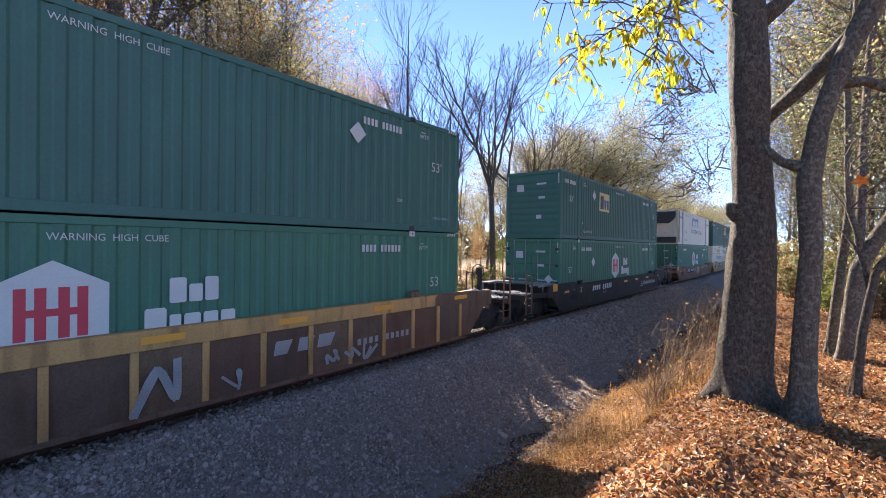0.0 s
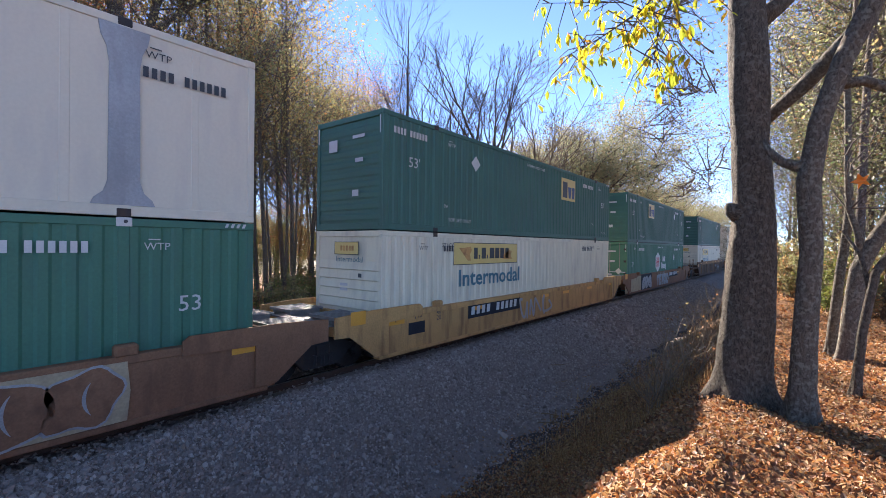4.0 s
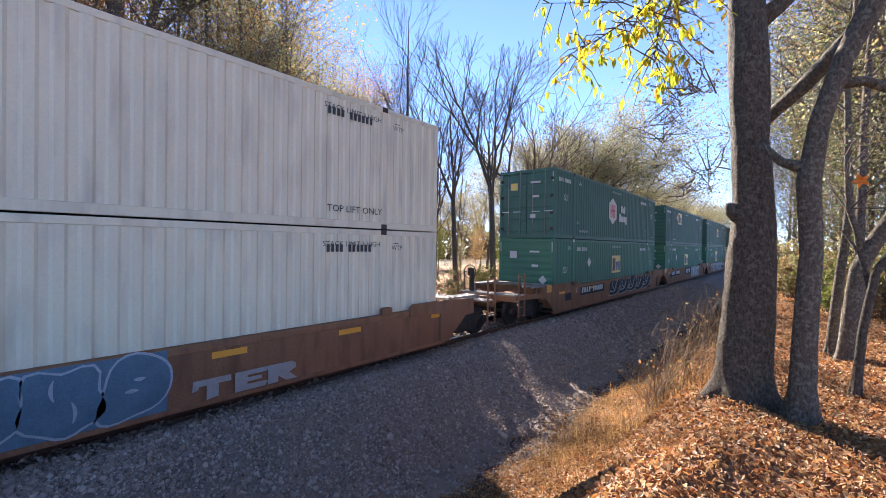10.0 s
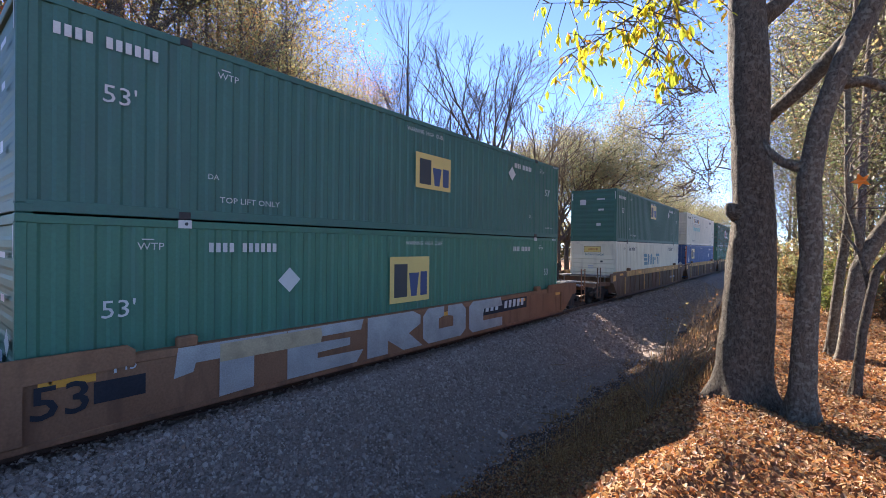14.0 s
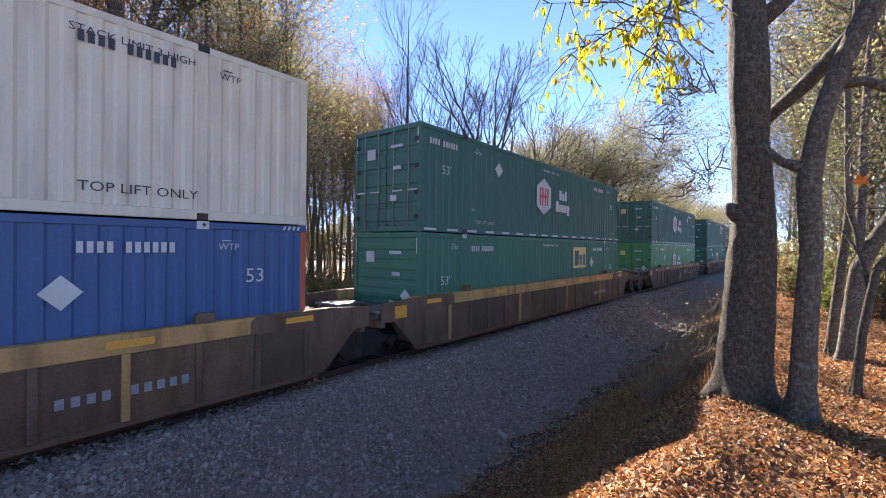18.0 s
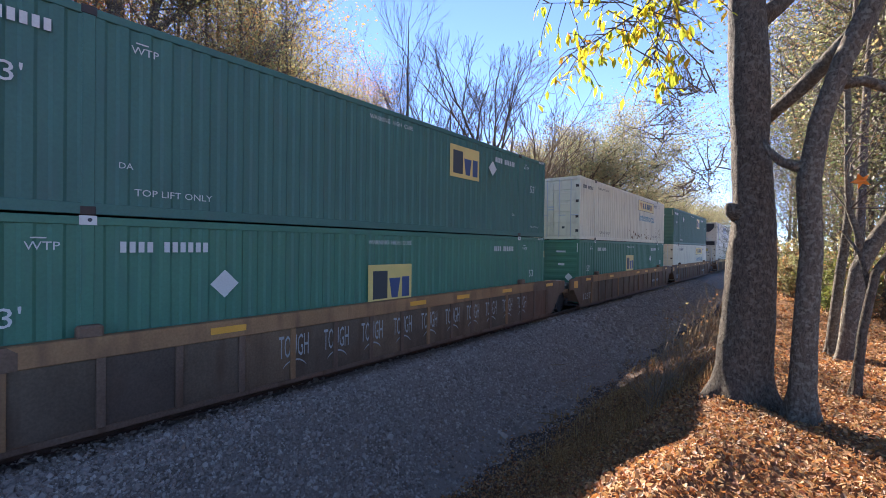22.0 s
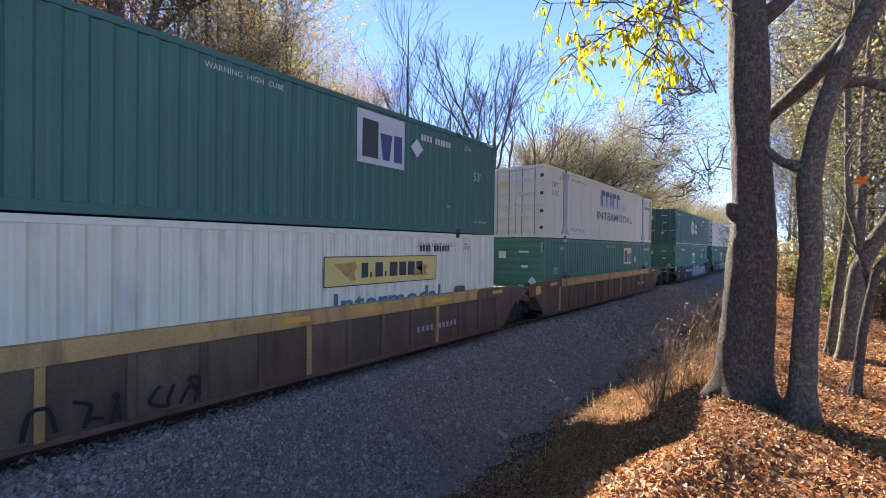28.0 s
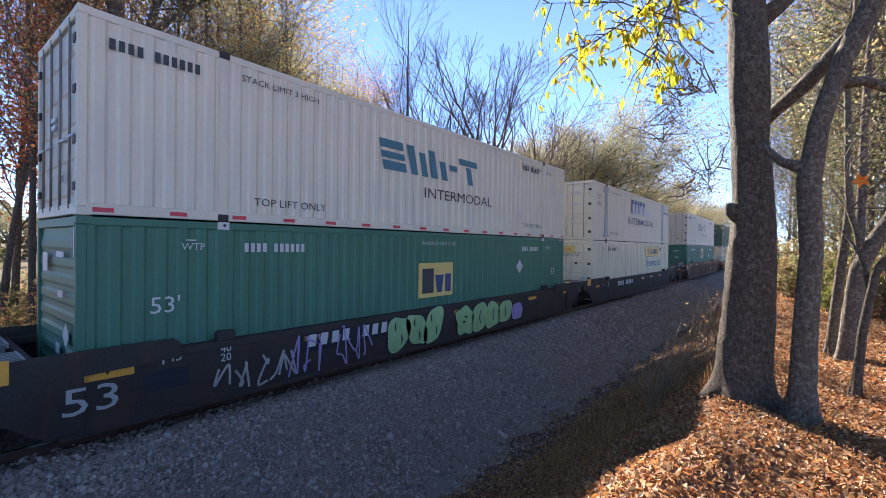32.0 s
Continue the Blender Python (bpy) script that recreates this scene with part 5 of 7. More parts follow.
def on_wall(y, z):
    return (SIDE_X + 0.008, y, z)


def car_marks(car, seed, ribbed, graffiti, dark_sign, number_at=-4.5):
    r = random.Random(seed)
    for yy in (-7.9, -4.6, 0.2, 2.2, 4.6, 7.7):
        plates([(0, 0, 0.60, 0.11)], "o_sign", car, (SIDE_X + 0.058 if ribbed else SIDE_X + 0.008, yy + r.uniform(-.2, .2), TOP[ribbed] - 0.20 if ribbed else 0.92), name="reflector", label="orange reflector strip")
    plates([(0, 0, 0.42, 0.30)], "o_sign", car, (SIDE_X + 0.064, -HL - 1.1, 1.08), name="end_reflector", label="square orange reflector")
    at = {True: 4.2, False: number_at}[ribbed]
    numbered = number_at is not None
    if not ribbed:
        plates([(-0.15, -0.1, 2.95, 0.34)], "spray_k", car, on_wall(at, 0.80), name="number_board", label="black board behind a number")
    if ribbed and numbered:
        plates([(0.17 * k, 0, 0.17 * k + 0.10, 0.14) for k in range(10) if k != 4], "spray_s", car, (SIDE_X + 0.0125, at, 0.62), name="number_bars", label="row of bars in place of a car number")
    elif numbered:
        plates([[(0.28 * k, 0), (0.28 * k + 0.17, 0), (0.28 * k + 0.20, 0.24), (0.28 * k + 0.03, 0.24)] for k in range(10) if k != 4], "w_sign", car, (SIDE_X + 0.0125, at, 0.80), name="number_bars", label="row of slanted bars in place of a car number")
    if not ribbed:
        for yy, tx in ((-8.5, "53"), (-7.7, "48"), (-7.0, "45")):
            lettering(tx, 0.15, "w_sign" if dark_sign else "k_sign", car, on_wall(yy, 1.0 if yy > -8.3 else 1.08))
            plates([(-0.07, -0.02, -0.04, 0.17)], "w_sign" if dark_sign else "k_sign", car, on_wall(yy, 1.0 if yy > -8.3 else 1.08), name="gauge_line")
        lettering("40", 0.13, "w_sign" if dark_sign else "k_sign", car, on_wall(-6.2, 1.0))
        lettering("20", 0.13, "w_sign" if dark_sign else "k_sign", car, on_wall(-6.2, 0.85))
        plates([(0, 0, 0.62, 0.30)], "spray_k", car, on_wall(-7.3, 0.60), name="data_plate", label="small dark data plate")
    base = SIDE_X + (0.049 if ribbed else 0.014)
    for k, (mat, y, w, h, n, th) in enumerate(graffiti):
        x = base + 0.004 * k
        if n == "throw":
            line, fill, slit = throw_up(r, w, h, th)
            for j, (shapes, m) in enumerate(((line, mat[1]), (fill, mat[0]), (slit, mat[1]))):
                for q in shapes if j < 2 else [shapes]:
                    plates([q] if j < 2 else q, m, car, (x + 0.0035 * j, y, 0.27), name="graffiti_letter" if j < 2 else "graffiti_line", label="rounded sprayed letter shape with an outline" if j == 1 else "")
        elif n == "swings":
            for q in swings(r, w, h, th):
                plates([q], mat, car, (x, y, 0.27), name="graffiti", label="swung pale spray stroke")
        elif n == "curls":
            plates(curls(r, w, h, th), mat, car, (x, y, 0.27), name="graffiti", label="sprayed pale curls and drops")
        elif n == "rect":
            plates([[(0, 0), (w, 0), (w + 0.04, h * 0.5), (w, h), (0, h)]], mat, car, (x, y, th), name="paint_patch", label="large patch of other paint")
        elif n == "blocks":
            for q in blocks(r, w, h, th):
                plates([q], mat, car, (x, y, 0.27), name="graffiti_letter", label="angular sprayed block shape")
        elif n == 0:
            plates([bubble(r, w, h, th)], mat, car, (x, y, 0.30), name="graffiti_letter", label="large filled graffiti shape")
        else:
            plates(strokes(r, w, h, n, th), mat, car, (x, y, 0.30), name="graffiti", label="sprayed looping graffiti shapes")


# ---------------- the train ----------------
# far end of each container pair at 0 s; the train comes on at V0 + 2*ACC*t metres a second
V0, ACC = 13.066, 0.0237
TRAIN = []


def travelled(t):
    return V0 * t + ACC * t * t


CONT_Z = 0.305
DIAMOND = {(334, 0): 4.05, (185, 0): -4.45, (185, 1): -4.45, (165, 1): 0}   # placards whose place is known; 0: none
NUMBER_AT = {33: -4.7, 56: -4.6, 95: 2.0, 142: -5.9, 165: -5.5, 185: -6.5, 204: 2.2, 314: None, 440: -4.5, 460: -4.5}   # where each smooth car carries its number


def stack(far_end, paint, ribbed, near_c, far_c, chord_paint, upper, lower, graffiti=(), dark_sign=True, car_label="", marks=None, upper_shift=0.0):
    """One car with its two containers. upper, lower: (paint, style, door end, label, emblem list)."""
    number_at = NUMBER_AT.get(int(far_end), -4.6)
    y = far_end - HL
    car = well_car(paint, ribbed, near_c, far_c, car_label, chord_paint, int(far_end) == 10)
    seed = int(far_end * 10)
    car_marks(car, seed, ribbed, graffiti, dark_sign, number_at)
    if marks:
        marks(car)
    TRAIN.append((car, y, 0.0))
    for k, (cp, style, de, lab, emblems) in enumerate((lower, upper)):
        c = container(cp, style, de, lab, gap=next((GAPS[f] for f in emblems if f in GAPS), (0, 0.0)))
        small_marks(c, "w_sign" if cp in ("green", "teal", "blue", "lime") else "k_sign", seed + k, k == 1, DIAMOND.get((int(far_end), k)), style, int(far_end) == 416 and k == 0, 1.84 if cp == "blue" else 1.44)
        if cp == "blue":
            for o in c.children:
                if o.name.startswith("corner_post"):
                    o.data = o.data.copy()
                    o.data.materials[0] = M["red_post"]
                    tagged(o, "faded red corner post")
        for fn in emblems:
            fn(c)
        TRAIN.append((c, y + (upper_shift if k else 0.0), CONT_Z + k * (CH + 0.008)))


def dashes(c):
    """Pale reflective dashes along the lower rail."""
    for i in range(17):
        plates([(-7.9 + 0.98 * i, 0.05, -7.9 + 0.98 * i + 0.5, 0.115)], "w_sign", c, (HW + 0.006, 0, 0), name="reflective_dash", label="pale reflective dash")


def red_dashes(c):
    for i in range(17):
        plates([(-7.9 + 0.98 * i, 0.05, -7.9 + 0.98 * i + 0.25, 0.115)], "r_sign", c, (HW + 0.006, 0, 0), name="reflective_dash", label="red reflective dash")


def reefer(c):
    """The black cooling unit on the camera end, with an open braced frame before it."""
    part("cooling_unit", Geo().poly([(-0.95, 0, 2.0), (-0.7, 0, 1.75), (0.6, 0, 1.75), (0.9, 0, 2.0), (1.1, 0, 2.3), (1.1, 0, 2.72), (-1.1, 0, 2.72), (-1.1, 0, 2.3)], 0.12, (0, -1, 0)), "grille", c, "black cooling unit", at=pose(0, -HL - 0.01, 0))
    part("fuel_box", Geo().box(-0.98, -0.70, -0.05, 0, 0.95, 1.6, 0.02), "grille", c, at=pose(0, -HL - 0.01, 0))
    part("lower_guard", Geo().box(-1.15, 1.15, -0.12, 0, 0.12, 0.55, 0.02), "grille", c, at=pose(0, -HL - 0.01, 0))


def flecks(c):
    """Rust spots and scratches low on a white side."""
    r = random.Random(77)
    for k in range(34):
        y, z = r.choice((r.gauss(3.1, .5), r.gauss(1.0, .5), r.uniform(-1, 3.6))), 0.24 + abs(r.gauss(0, .22))
        a, b = r.uniform(.03, .085), r.uniform(.03, .10)
        plates([[(a * math.cos(i * .9) * r.uniform(.6, 1.1), b * math.sin(i * .9) * r.uniform(.6, 1.1)) for i in range(7)]], "fleck", c, at_side(y, z), name="rust_spot")
    for k in range(6):
        y, w = r.uniform(5.6, 7.5), r.uniform(.012, .03)
        z = r.uniform(.22, .5)
        plates([(0, 0, w, r.uniform(.2, .9))], "fleck", c, at_side(y, z), name="scratch")


def leaf_mark(c):
    """Three small green rings over a swung stroke."""
    rings = [sickle(0.16 + 0.27 * k, 0.20, 0.10, 0.4, 5.6, 0.05) for k in range(3)]
    plates(rings + [sickle(0.55, 0.55, 0.62, 3.75, 1.9, 0.06, 0.85)], "spray_g", c, at_side(-5.35, 0.95), name="green_mark", label="small green ringed mark")
    plates([(0.13 * k, 0, 0.13 * k + 0.085, 0.18) for k in range(9) if k != 4], "k_sign", c, at_side(-7.62, 2.18), name="serial_bars", label="row of bars in place of a serial")


def far_unit(c):
    """A cooling unit set in an open frame at the far end."""
    part("cooling_unit", Geo().box(-1.0, 1.0, 0, 0.12, 1.5, 2.6, 0.03), "grille", c, "black cooling unit", at=pose(0, HL - 0.02, 0))


GAPS = {reefer: (-1, 0.62), far_unit: (1, 0.42)}


def rail_marks(car):
    """Faint white company shapes and number stencils along the black side."""
    for k in range(3):
        plates([[(0.10 * k, 0.12 * k), (0.62 - 0.1 * k, 0.12 * k), (0.66 - 0.1 * k, 0.12 * k + 0.06), (0.04 + 0.10 * k, 0.12 * k + 0.06)]], "spray_w", car, on_wall(3.45, 0.50), name="company_bar", label="faded white bar of a company mark")
    x = 4.15
    for w, h in ((.16, .24), (.07, .24), (.16, .17), (.09, .17), (.06, .22), (.15, .22), (.15, .17), (.0, 0), (.16, .24), (.15, .17), (.13, .17), (.09, .22), (.0, 0), (.19, .24), (.16, .17), (.15, .17), (.13, .17), (.09, .22)):
        if w:
            plates([(x, 0, x + w, h)], "spray_w", car, on_wall(0, 0.56), name="company_bar")
        x += (w or 0.08) + 0.035
    lettering("53", 0.26, "spray_w", car, (SIDE_X + 0.066, 7.75, 0.62), wide=1.3)
    for yy, tx in ((5.9, "40"), (6.75, "45"), (7.25, "48")):
        lettering(tx, 0.12, "w_sign", car, on_wall(yy, 1.03))
    q = plates([(0, 0, 0.42, 0.36)], "spray_w", car, on_wall(-3.2, 0.60), name="notice_frame", label="white-edged square notice")
    plates([(0.03, 0.03, 0.39, 0.33)], "black", q, (0, 0, 0.003), Matrix.Identity(4), "notice_field")
    lettering("H", 0.12, "spray_w", q, (0.15, 0.07, 0.006), Matrix.Identity(4))


GREEN_U = "dark green corrugated steel container, upper of a double stack"
GREEN_L = "green corrugated steel container standing in a well car"
HEX_L = "green corrugated container with a white six-sided emblem"
WHITE_L = "white ribbed steel container with a yellow board"
SMOOTH_L = "smooth white container with dark blue trade lettering"
OCH, BRN, BLK, ORG = ("rusty ochre ribbed double-stack well car", "dark brown ribbed double-stack well car", "black smooth-sided well car with graffiti", "faded orange smooth-sided well car with graffiti")
def hexa(c):
    emblem_hex(c, -1.50, 0.88)


def sq(y, z=1.62, ground="y_sign", w=1.46, h=0.92):
    return lambda c: emblem_square(c, y, z, w, h, ground)


def band(y=-5.28, z=1.98, **kw):
    return lambda c: emblem_band(c, y, z, **kw)


def shadowed(c):
    emblem_shadowed(c, -1.75, 1.66)


def shadowed_cooled(c):
    emblem_shadowed(c, -1.75, 1.66, False)


def slanted(c):
    emblem_slanted(c, -2.35, 1.45)


def g_up(*e):
    return ("teal", "corrugated", 1, GREEN_U, e)


def g_lo(*e):
    return ("green", "corrugated", 1, GREEN_L, e)


def hexbox(*e):
    return ("green", "corrugated", -1, HEX_L, e)


def ribbed_white(*e, d=1):
    return ("white", "seamed", d, WHITE_L, e)


def smooth_white(*e, d=-1):
    return ("cream", "smooth", d, SMOOTH_L, e)


def ton_mark(tx):
    return lambda car: lettering(tx, 0.27, "spray_w", car, (SIDE_X + 0.066, -8.2, 0.50), wide=1.25)


def block_board(car):
    """A black board with white slanted blocks and speed lines."""
    p = plates([(0, 0, 2.75, 0.56)], "spray_k", car, (SIDE_X + 0.03, -1.7, 0.62), name="board", label="black board with white block shapes")
    for a in (0.35, 1.05, 1.75):
        plates([[(a, 0.10), (a + 0.32, 0.10), (a + 0.62, 0.46), (a + 0.05, 0.46)]], "w_sign", p, (0, 0, 0.003), Matrix.Identity(4), "board_mark")
    for k in range(3):
        plates([(0.15, 0.14 + 0.09 * k, 2.2, 0.155 + 0.09 * k)], "spray_k", p, (0, 0, 0.006), Matrix.Identity(4), "speed_line")


def tough(car):
    """The same word sprayed on panel after panel, with an arc below it."""
    for k in range(10):
        y = -3.3 + 1.0 * k
        lettering("TOUGH", 0.42, "spray_w", car, (SIDE_X + 0.012, y + 0.02, 0.68), name="sprayed_word", label="thin sprayed white capitals", wide=0.3)
        plates([sickle(0.36, -0.10, 0.30, 0.55, 2.0, 0.03)], "spray_w", car, (SIDE_X + 0.012, y, 0.42), name="sprayed_arc")


def pale_blocks(car):
    """Faded company blocks in a row on a ribbed side."""
    for k, (a, b) in enumerate(((2.2, 2.6), (2.7, 3.1), (3.15, 3.6))):
        plates([[(a, 0), (b - .12, 0), (b, .26), (a + .05, .26)]], "spray_s", car, (SIDE_X + 0.012, 0, 0.76), name="company_bar", label="faded slanted company block")


def dark_53(car):
    """The length in large dark figures low on the side."""
    lettering("53", 0.42, "spray_k", car, (SIDE_X + 0.03, -7.98, 0.55), name="length_figures", label="large worn dark figures", wide=1.1, bold=0.01)


def G(m, y, w, h, n, th):
    return (m, y, w, h, n, th)


def white_label(c):
    """A white label with fine dark lines below the length figures."""
    q = plates([(0, 0, 0.42, 0.38)], "w_sign", c, at_side(-7.25, 1.36), name="label_plate", label="white label with fine print")
    plates([(0.03 + 0.05 * k, 0.04, 0.05 + 0.05 * k, 0.34) for k in range(7)], "g_sign", q, (0, 0, 0.003), Matrix.Identity(4), "fine_print")


TEAL_HEX = lambda *e: ("teal", "corrugated", -1, HEX_L, (hexa, dashes) + e)
SLANTED_C = ("cream", "seamed", -1, "white container with slanted blue shapes and trade lettering", (slanted, red_dashes))
BLUE_C = ("blue", "corrugated", -1, "bright blue corrugated container with a yellow panel", (sq(-5.69), white_label))
# unseen car past the left edge, added for shadow, reflection and continuity
stack(-12.9, "brown", True, True, True, "ochre", g_up(), g_lo(), (), True, BRN)
stack(10.28, "brown", True, True, True, "ochre", g_up(), hexbox(hexa), (G("spray_s", -0.1, .9, .75, 1, .12), G("spray_s", 1.2, .5, .4, 1, .05), G("spray_s", 3.2, 1.6, .4, 3, .07)), True, OCH, pale_blocks)
stack(33.50, "black", False, True, True, None, g_up(sq(-3.5, 1.46)), hexbox(hexa), (), True, BLK, rail_marks)
stack(56.74, "orange", False, True, False, None, smooth_white(shadowed_cooled, reefer, leaf_mark), hexbox(hexa), (G("beige", -0.25, 1.5, .62, "rect", .5), G("beige", -1.4, .5, .36, "rect", .72), G("beige", 2.7, 3.4, .85, "rect", .27), G(("orange", "spray_s"), 2.8, 3.2, .8, "throw", 4)), True, ORG)
stack(76.06, "ochre", False, False, False, None, g_up(sq(2.05)), ribbed_white(band()), (G("spray_s", -2.0, 3, .7, 3, .1),), False, ORG)
stack(95.50, "orange", False, False, True, None, g_up(sq(-3.55, 1.65)), hexbox(hexa), (G("beige", -9.0, 5.2, .86, "rect", .26), G("spray_k", -5.75, 2.5, .95, "rect", .25), G(("spray_s", "spray_k"), -5.5, 2.2, .80, "throw", 3), G("spray_s", -1.9, 3.5, .75, "blocks", 5), G("spray_w", -1.9, 3.6, .85, 8, .06)), True, ORG)
stack(118.88, "brown", True, True, True, "tan_chord", g_up(), ribbed_white(band(-5.29, 1.88)), (G("spray_s", 2.7, .9, .4, 2, .03), G("spray_s", 4.1, 1.1, .7, 4, .03)), True, BRN, pale_blocks)
stack(142.34, "orange", False, True, True, None, ribbed_white(band()), ribbed_white(band()), (G("spray_s", -3.0, .4, .4, 2, .035), G("spray_b", -2.8, 4.2, .93, "rect", .26), G(("spray_b", "pale_line"), -2.7, 4.1, .88, "throw", 5), G("spray_s", 1.8, 1.9, .34, "blocks", 3)), False, ORG)
stack(165.98, "orange", False, True, False, None, ("teal", "corrugated", -1, HEX_L, (hexa,)), g_lo(sq(-0.95, 1.2)), (G("spray_k", -1.7, 8.2, .95, 0, 7), G("spray_s", -1.5, 7.9, .95, "swings", 5)), True, ORG)
stack(185.44, "orange", False, False, False, None, g_up(sq(-3.73, 1.65)), g_lo(sq(-0.88, 1.12)), (G("spray_s", 1.1, 4.5, .92, "blocks", 6), G("g_sign", 1.15, 4.3, .85, 7, .05)), True, ORG, block_board)
stack(204.68, "orange", False, False, True, None, g_up(sq(-0.62, 1.14)), g_lo(sq(-1.5, 1.10, h=1.15)), (G("spray_w", -6.3, 9.8, .92, "blocks", 5), G("beige", -5.6, 2.0, .3, "rect", .85)), True, ORG, dark_53)
stack(228.38, "brown", True, True, False, "ochre", g_up(sq(-0.95)), ("white", "seamed", 1, "white ribbed container with slanted blue shapes", (slanted,)), (), True, OCH)
stack(248.06, "brown", True, False, False, "ochre", ribbed_white(band(-5.36, 1.98, ink="g_teal", field="white")), BLUE_C, (), True, OCH)
stack(267.62, "brown", True, False, True, "ochre", TEAL_HEX(), g_lo(sq(2.07)), (), True, OCH)
stack(291.18, "brown", True, True, True, "tan_chord", TEAL_HEX(), ("lime", "corrugated", -1, "bright green corrugated container with a white six-sided emblem", (hexa,)), (G("spray_s", 0.0, .7, .6, 3, .035), ), True, BRN, pale_blocks)
stack(314.79, "brown", True, True, False, "tan_chord", g_up(sq(2.05)), g_lo(sq(-0.95, 1.15)), (), True, BRN, tough)
stack(334.52, "brown", True, False, False, "tan_chord", ribbed_white(band(1.30), flecks, d=-1), g_lo(sq(-1.05, 1.2)), (), True, BRN, ton_mark("125T"))
stack(354.00, "brown", True, False, True, "tan_chord", g_up(sq(2.15)), ribbed_white(band(1.75, 1.98), d=-1), (G("spray_w", 4.6, 1.2, .5, 2, .06),), True, BRN, ton_mark("125T"))
stack(377.55, "brown", True, True, False, "ochre", smooth_white(shadowed_cooled, reefer, leaf_mark), ribbed_white(band(1.55, 1.60), d=-1), (), True, OCH)
stack(396.67, "brown", True, False, False, "ochre", g_up(sq(2.30, 1.5, "g_sign", 1.52, 1.2)), ribbed_white(band(1.45, 1.62), d=-1), (G("spray_k", -3.2, 2.3, .4, 5, .05),), True, OCH)
stack(416.46, "brown", True, False, True, "ochre", smooth_white(shadowed, far_unit), g_lo(sq(2.06)), (), True, OCH)
stack(440.33, "black", False, True, False, None, TEAL_HEX(), g_lo(sq(-0.96, 1.2)), (G("spray_w", -4.95, .45, .8, "curls", 1), G("spray_s", -2.3, .55, .7, "curls", 1), G(("spray_s", "spray_p"), -1.55, 3.6, .95, "throw", 5), G(("spray_s", "spray_k"), 2.15, 3.1, .85, "throw", 5), G("spray_w", 5.3, .6, .4, 3, .03)), True, BLK, lambda car: lettering("53", 0.34, "spray_w", car, (SIDE_X + 0.066, -8.2, 0.45), wide=1.3))
stack(460.10, "black", False, False, False, None, SLANTED_C, g_lo(sq(-1.07, 1.15)), (G("spray_w", -6.3, 1.6, .55, 5, .04), G("spray_p", -5.0, 2.2, .8, 6, .035), G(("spray_g", "spray_k"), -2.3, 2.0, .9, "throw", 3), G(("spray_g", "spray_k"), 0.4, 3.0, .85, "throw", 4), G("spray_p", 3.5, .7, .7, 0, 1)), True, BLK, lambda car: lettering("53", 0.36, "spray_w", car, (SIDE_X + 0.066, -8.29, 0.52), wide=1.35))
stack(479.55, "black", False, False, True, None, smooth_white(shadowed), ribbed_white(band(1.5), d=-1), (), True, BLK)
stack(503.1, "brown", True, True, True, None, SLANTED_C, g_lo(sq(-1.0)), (), True, BRN)
stack(526.6, "orange", False, True, True, None, g_up(sq(2.05)), ribbed_white(band()), (), True, ORG)


# ---------------- trees ----------------
def grow(seed, h, r, limbs=11, first=0.35, reach=0.42, levels=3, forks=(6, 5, 4), rise=0.45, lean=(0, 0), curl=0.12, taper=0.25, sides=(9, 6, 4, 3), splay=1.0):
    """A trunk with limbs, branches and twigs. Returns trunk and branch geometry and the twig points."""
    rg = random.Random(seed)
    trunk, wood, tips = Geo(), Geo(), []

    def bough(start, d, length, rad, lvl):
        n = (7, 6, 4, 3)[min(lvl, 3)] if lvl else 9
        pts, p, v = [start.copy()], start.copy(), d.normalized()
        for i in range(n):
            bend = Vector((rg.gauss(0, 1), rg.gauss(0, 1), rg.gauss(0, 1))) * curl * (0.22 if lvl == 0 else 1.0 + 0.3 * lvl)
            v = (v + bend + Vector((0, 0, 0.10 if lvl else 0.08))).normalized()
            p = p + v * (length / n)
            pts.append(p.copy())
        end = 0.35 if lvl < 2 else 0.45
        rad_at = [rad * (1 - (1 - (taper if lvl == 0 else end)) * (i / n)) for i in range(n + 1)]
        if lvl == 0:
            rad_at[0] *= 1.45
            rad_at[1] *= 1.0
        (trunk if lvl == 0 else wood).tube(pts, rad_at, sides[min(lvl, 3)], lvl == 0)
        if lvl >= levels:
            tips.extend([tuple(q) for q in pts[1:]])
            return
        count = limbs if lvl == 0 else forks[lvl - 1]
        for k in range(count):
            u = (first + (1 - first) * (k + rg.random()) / count) if lvl == 0 else (0.2 + 0.8 * (k + rg.random()) / count)
            u = min(u, 0.999)
            i = min(int(u * n), n - 1)
            w = u * n - i
            q = pts[i].lerp(pts[i + 1], w)
            axis = (pts[i + 1] - pts[i]).normalized()
            a = rg.uniform(0, 6.283)
            side = axis.orthogonal().normalized()
            side.rotate(Matrix.Rotation(a, 3, axis))
            spread = splay * (rg.uniform(0.55, 1.15) if lvl else rg.uniform(0.7, 1.2) * (1.15 - 0.45 * u))
            nd = axis * math.cos(spread) + side * math.sin(spread) + Vector((0, 0, rise * (0.3 if lvl else 0.5)))
            ln = length * (reach if lvl == 0 else 0.55) * rg.uniform(0.65, 1.15) * (1.15 - 0.6 * (u - first) / (1 - first) if lvl == 0 else 1.1 - 0.45 * u)
            bough(q, nd, ln, max(0.012 if levels > 3 else 0.006, rad_at[i] * (rg.uniform(0.33, 0.55) if levels > 3 or lvl else rg.uniform(0.2, 0.36))), lvl + 1)

    bough(Vector((0, 0, -0.25)), Vector((lean[0], lean[1], 1)), h, r, 0)
    return trunk, wood, tips


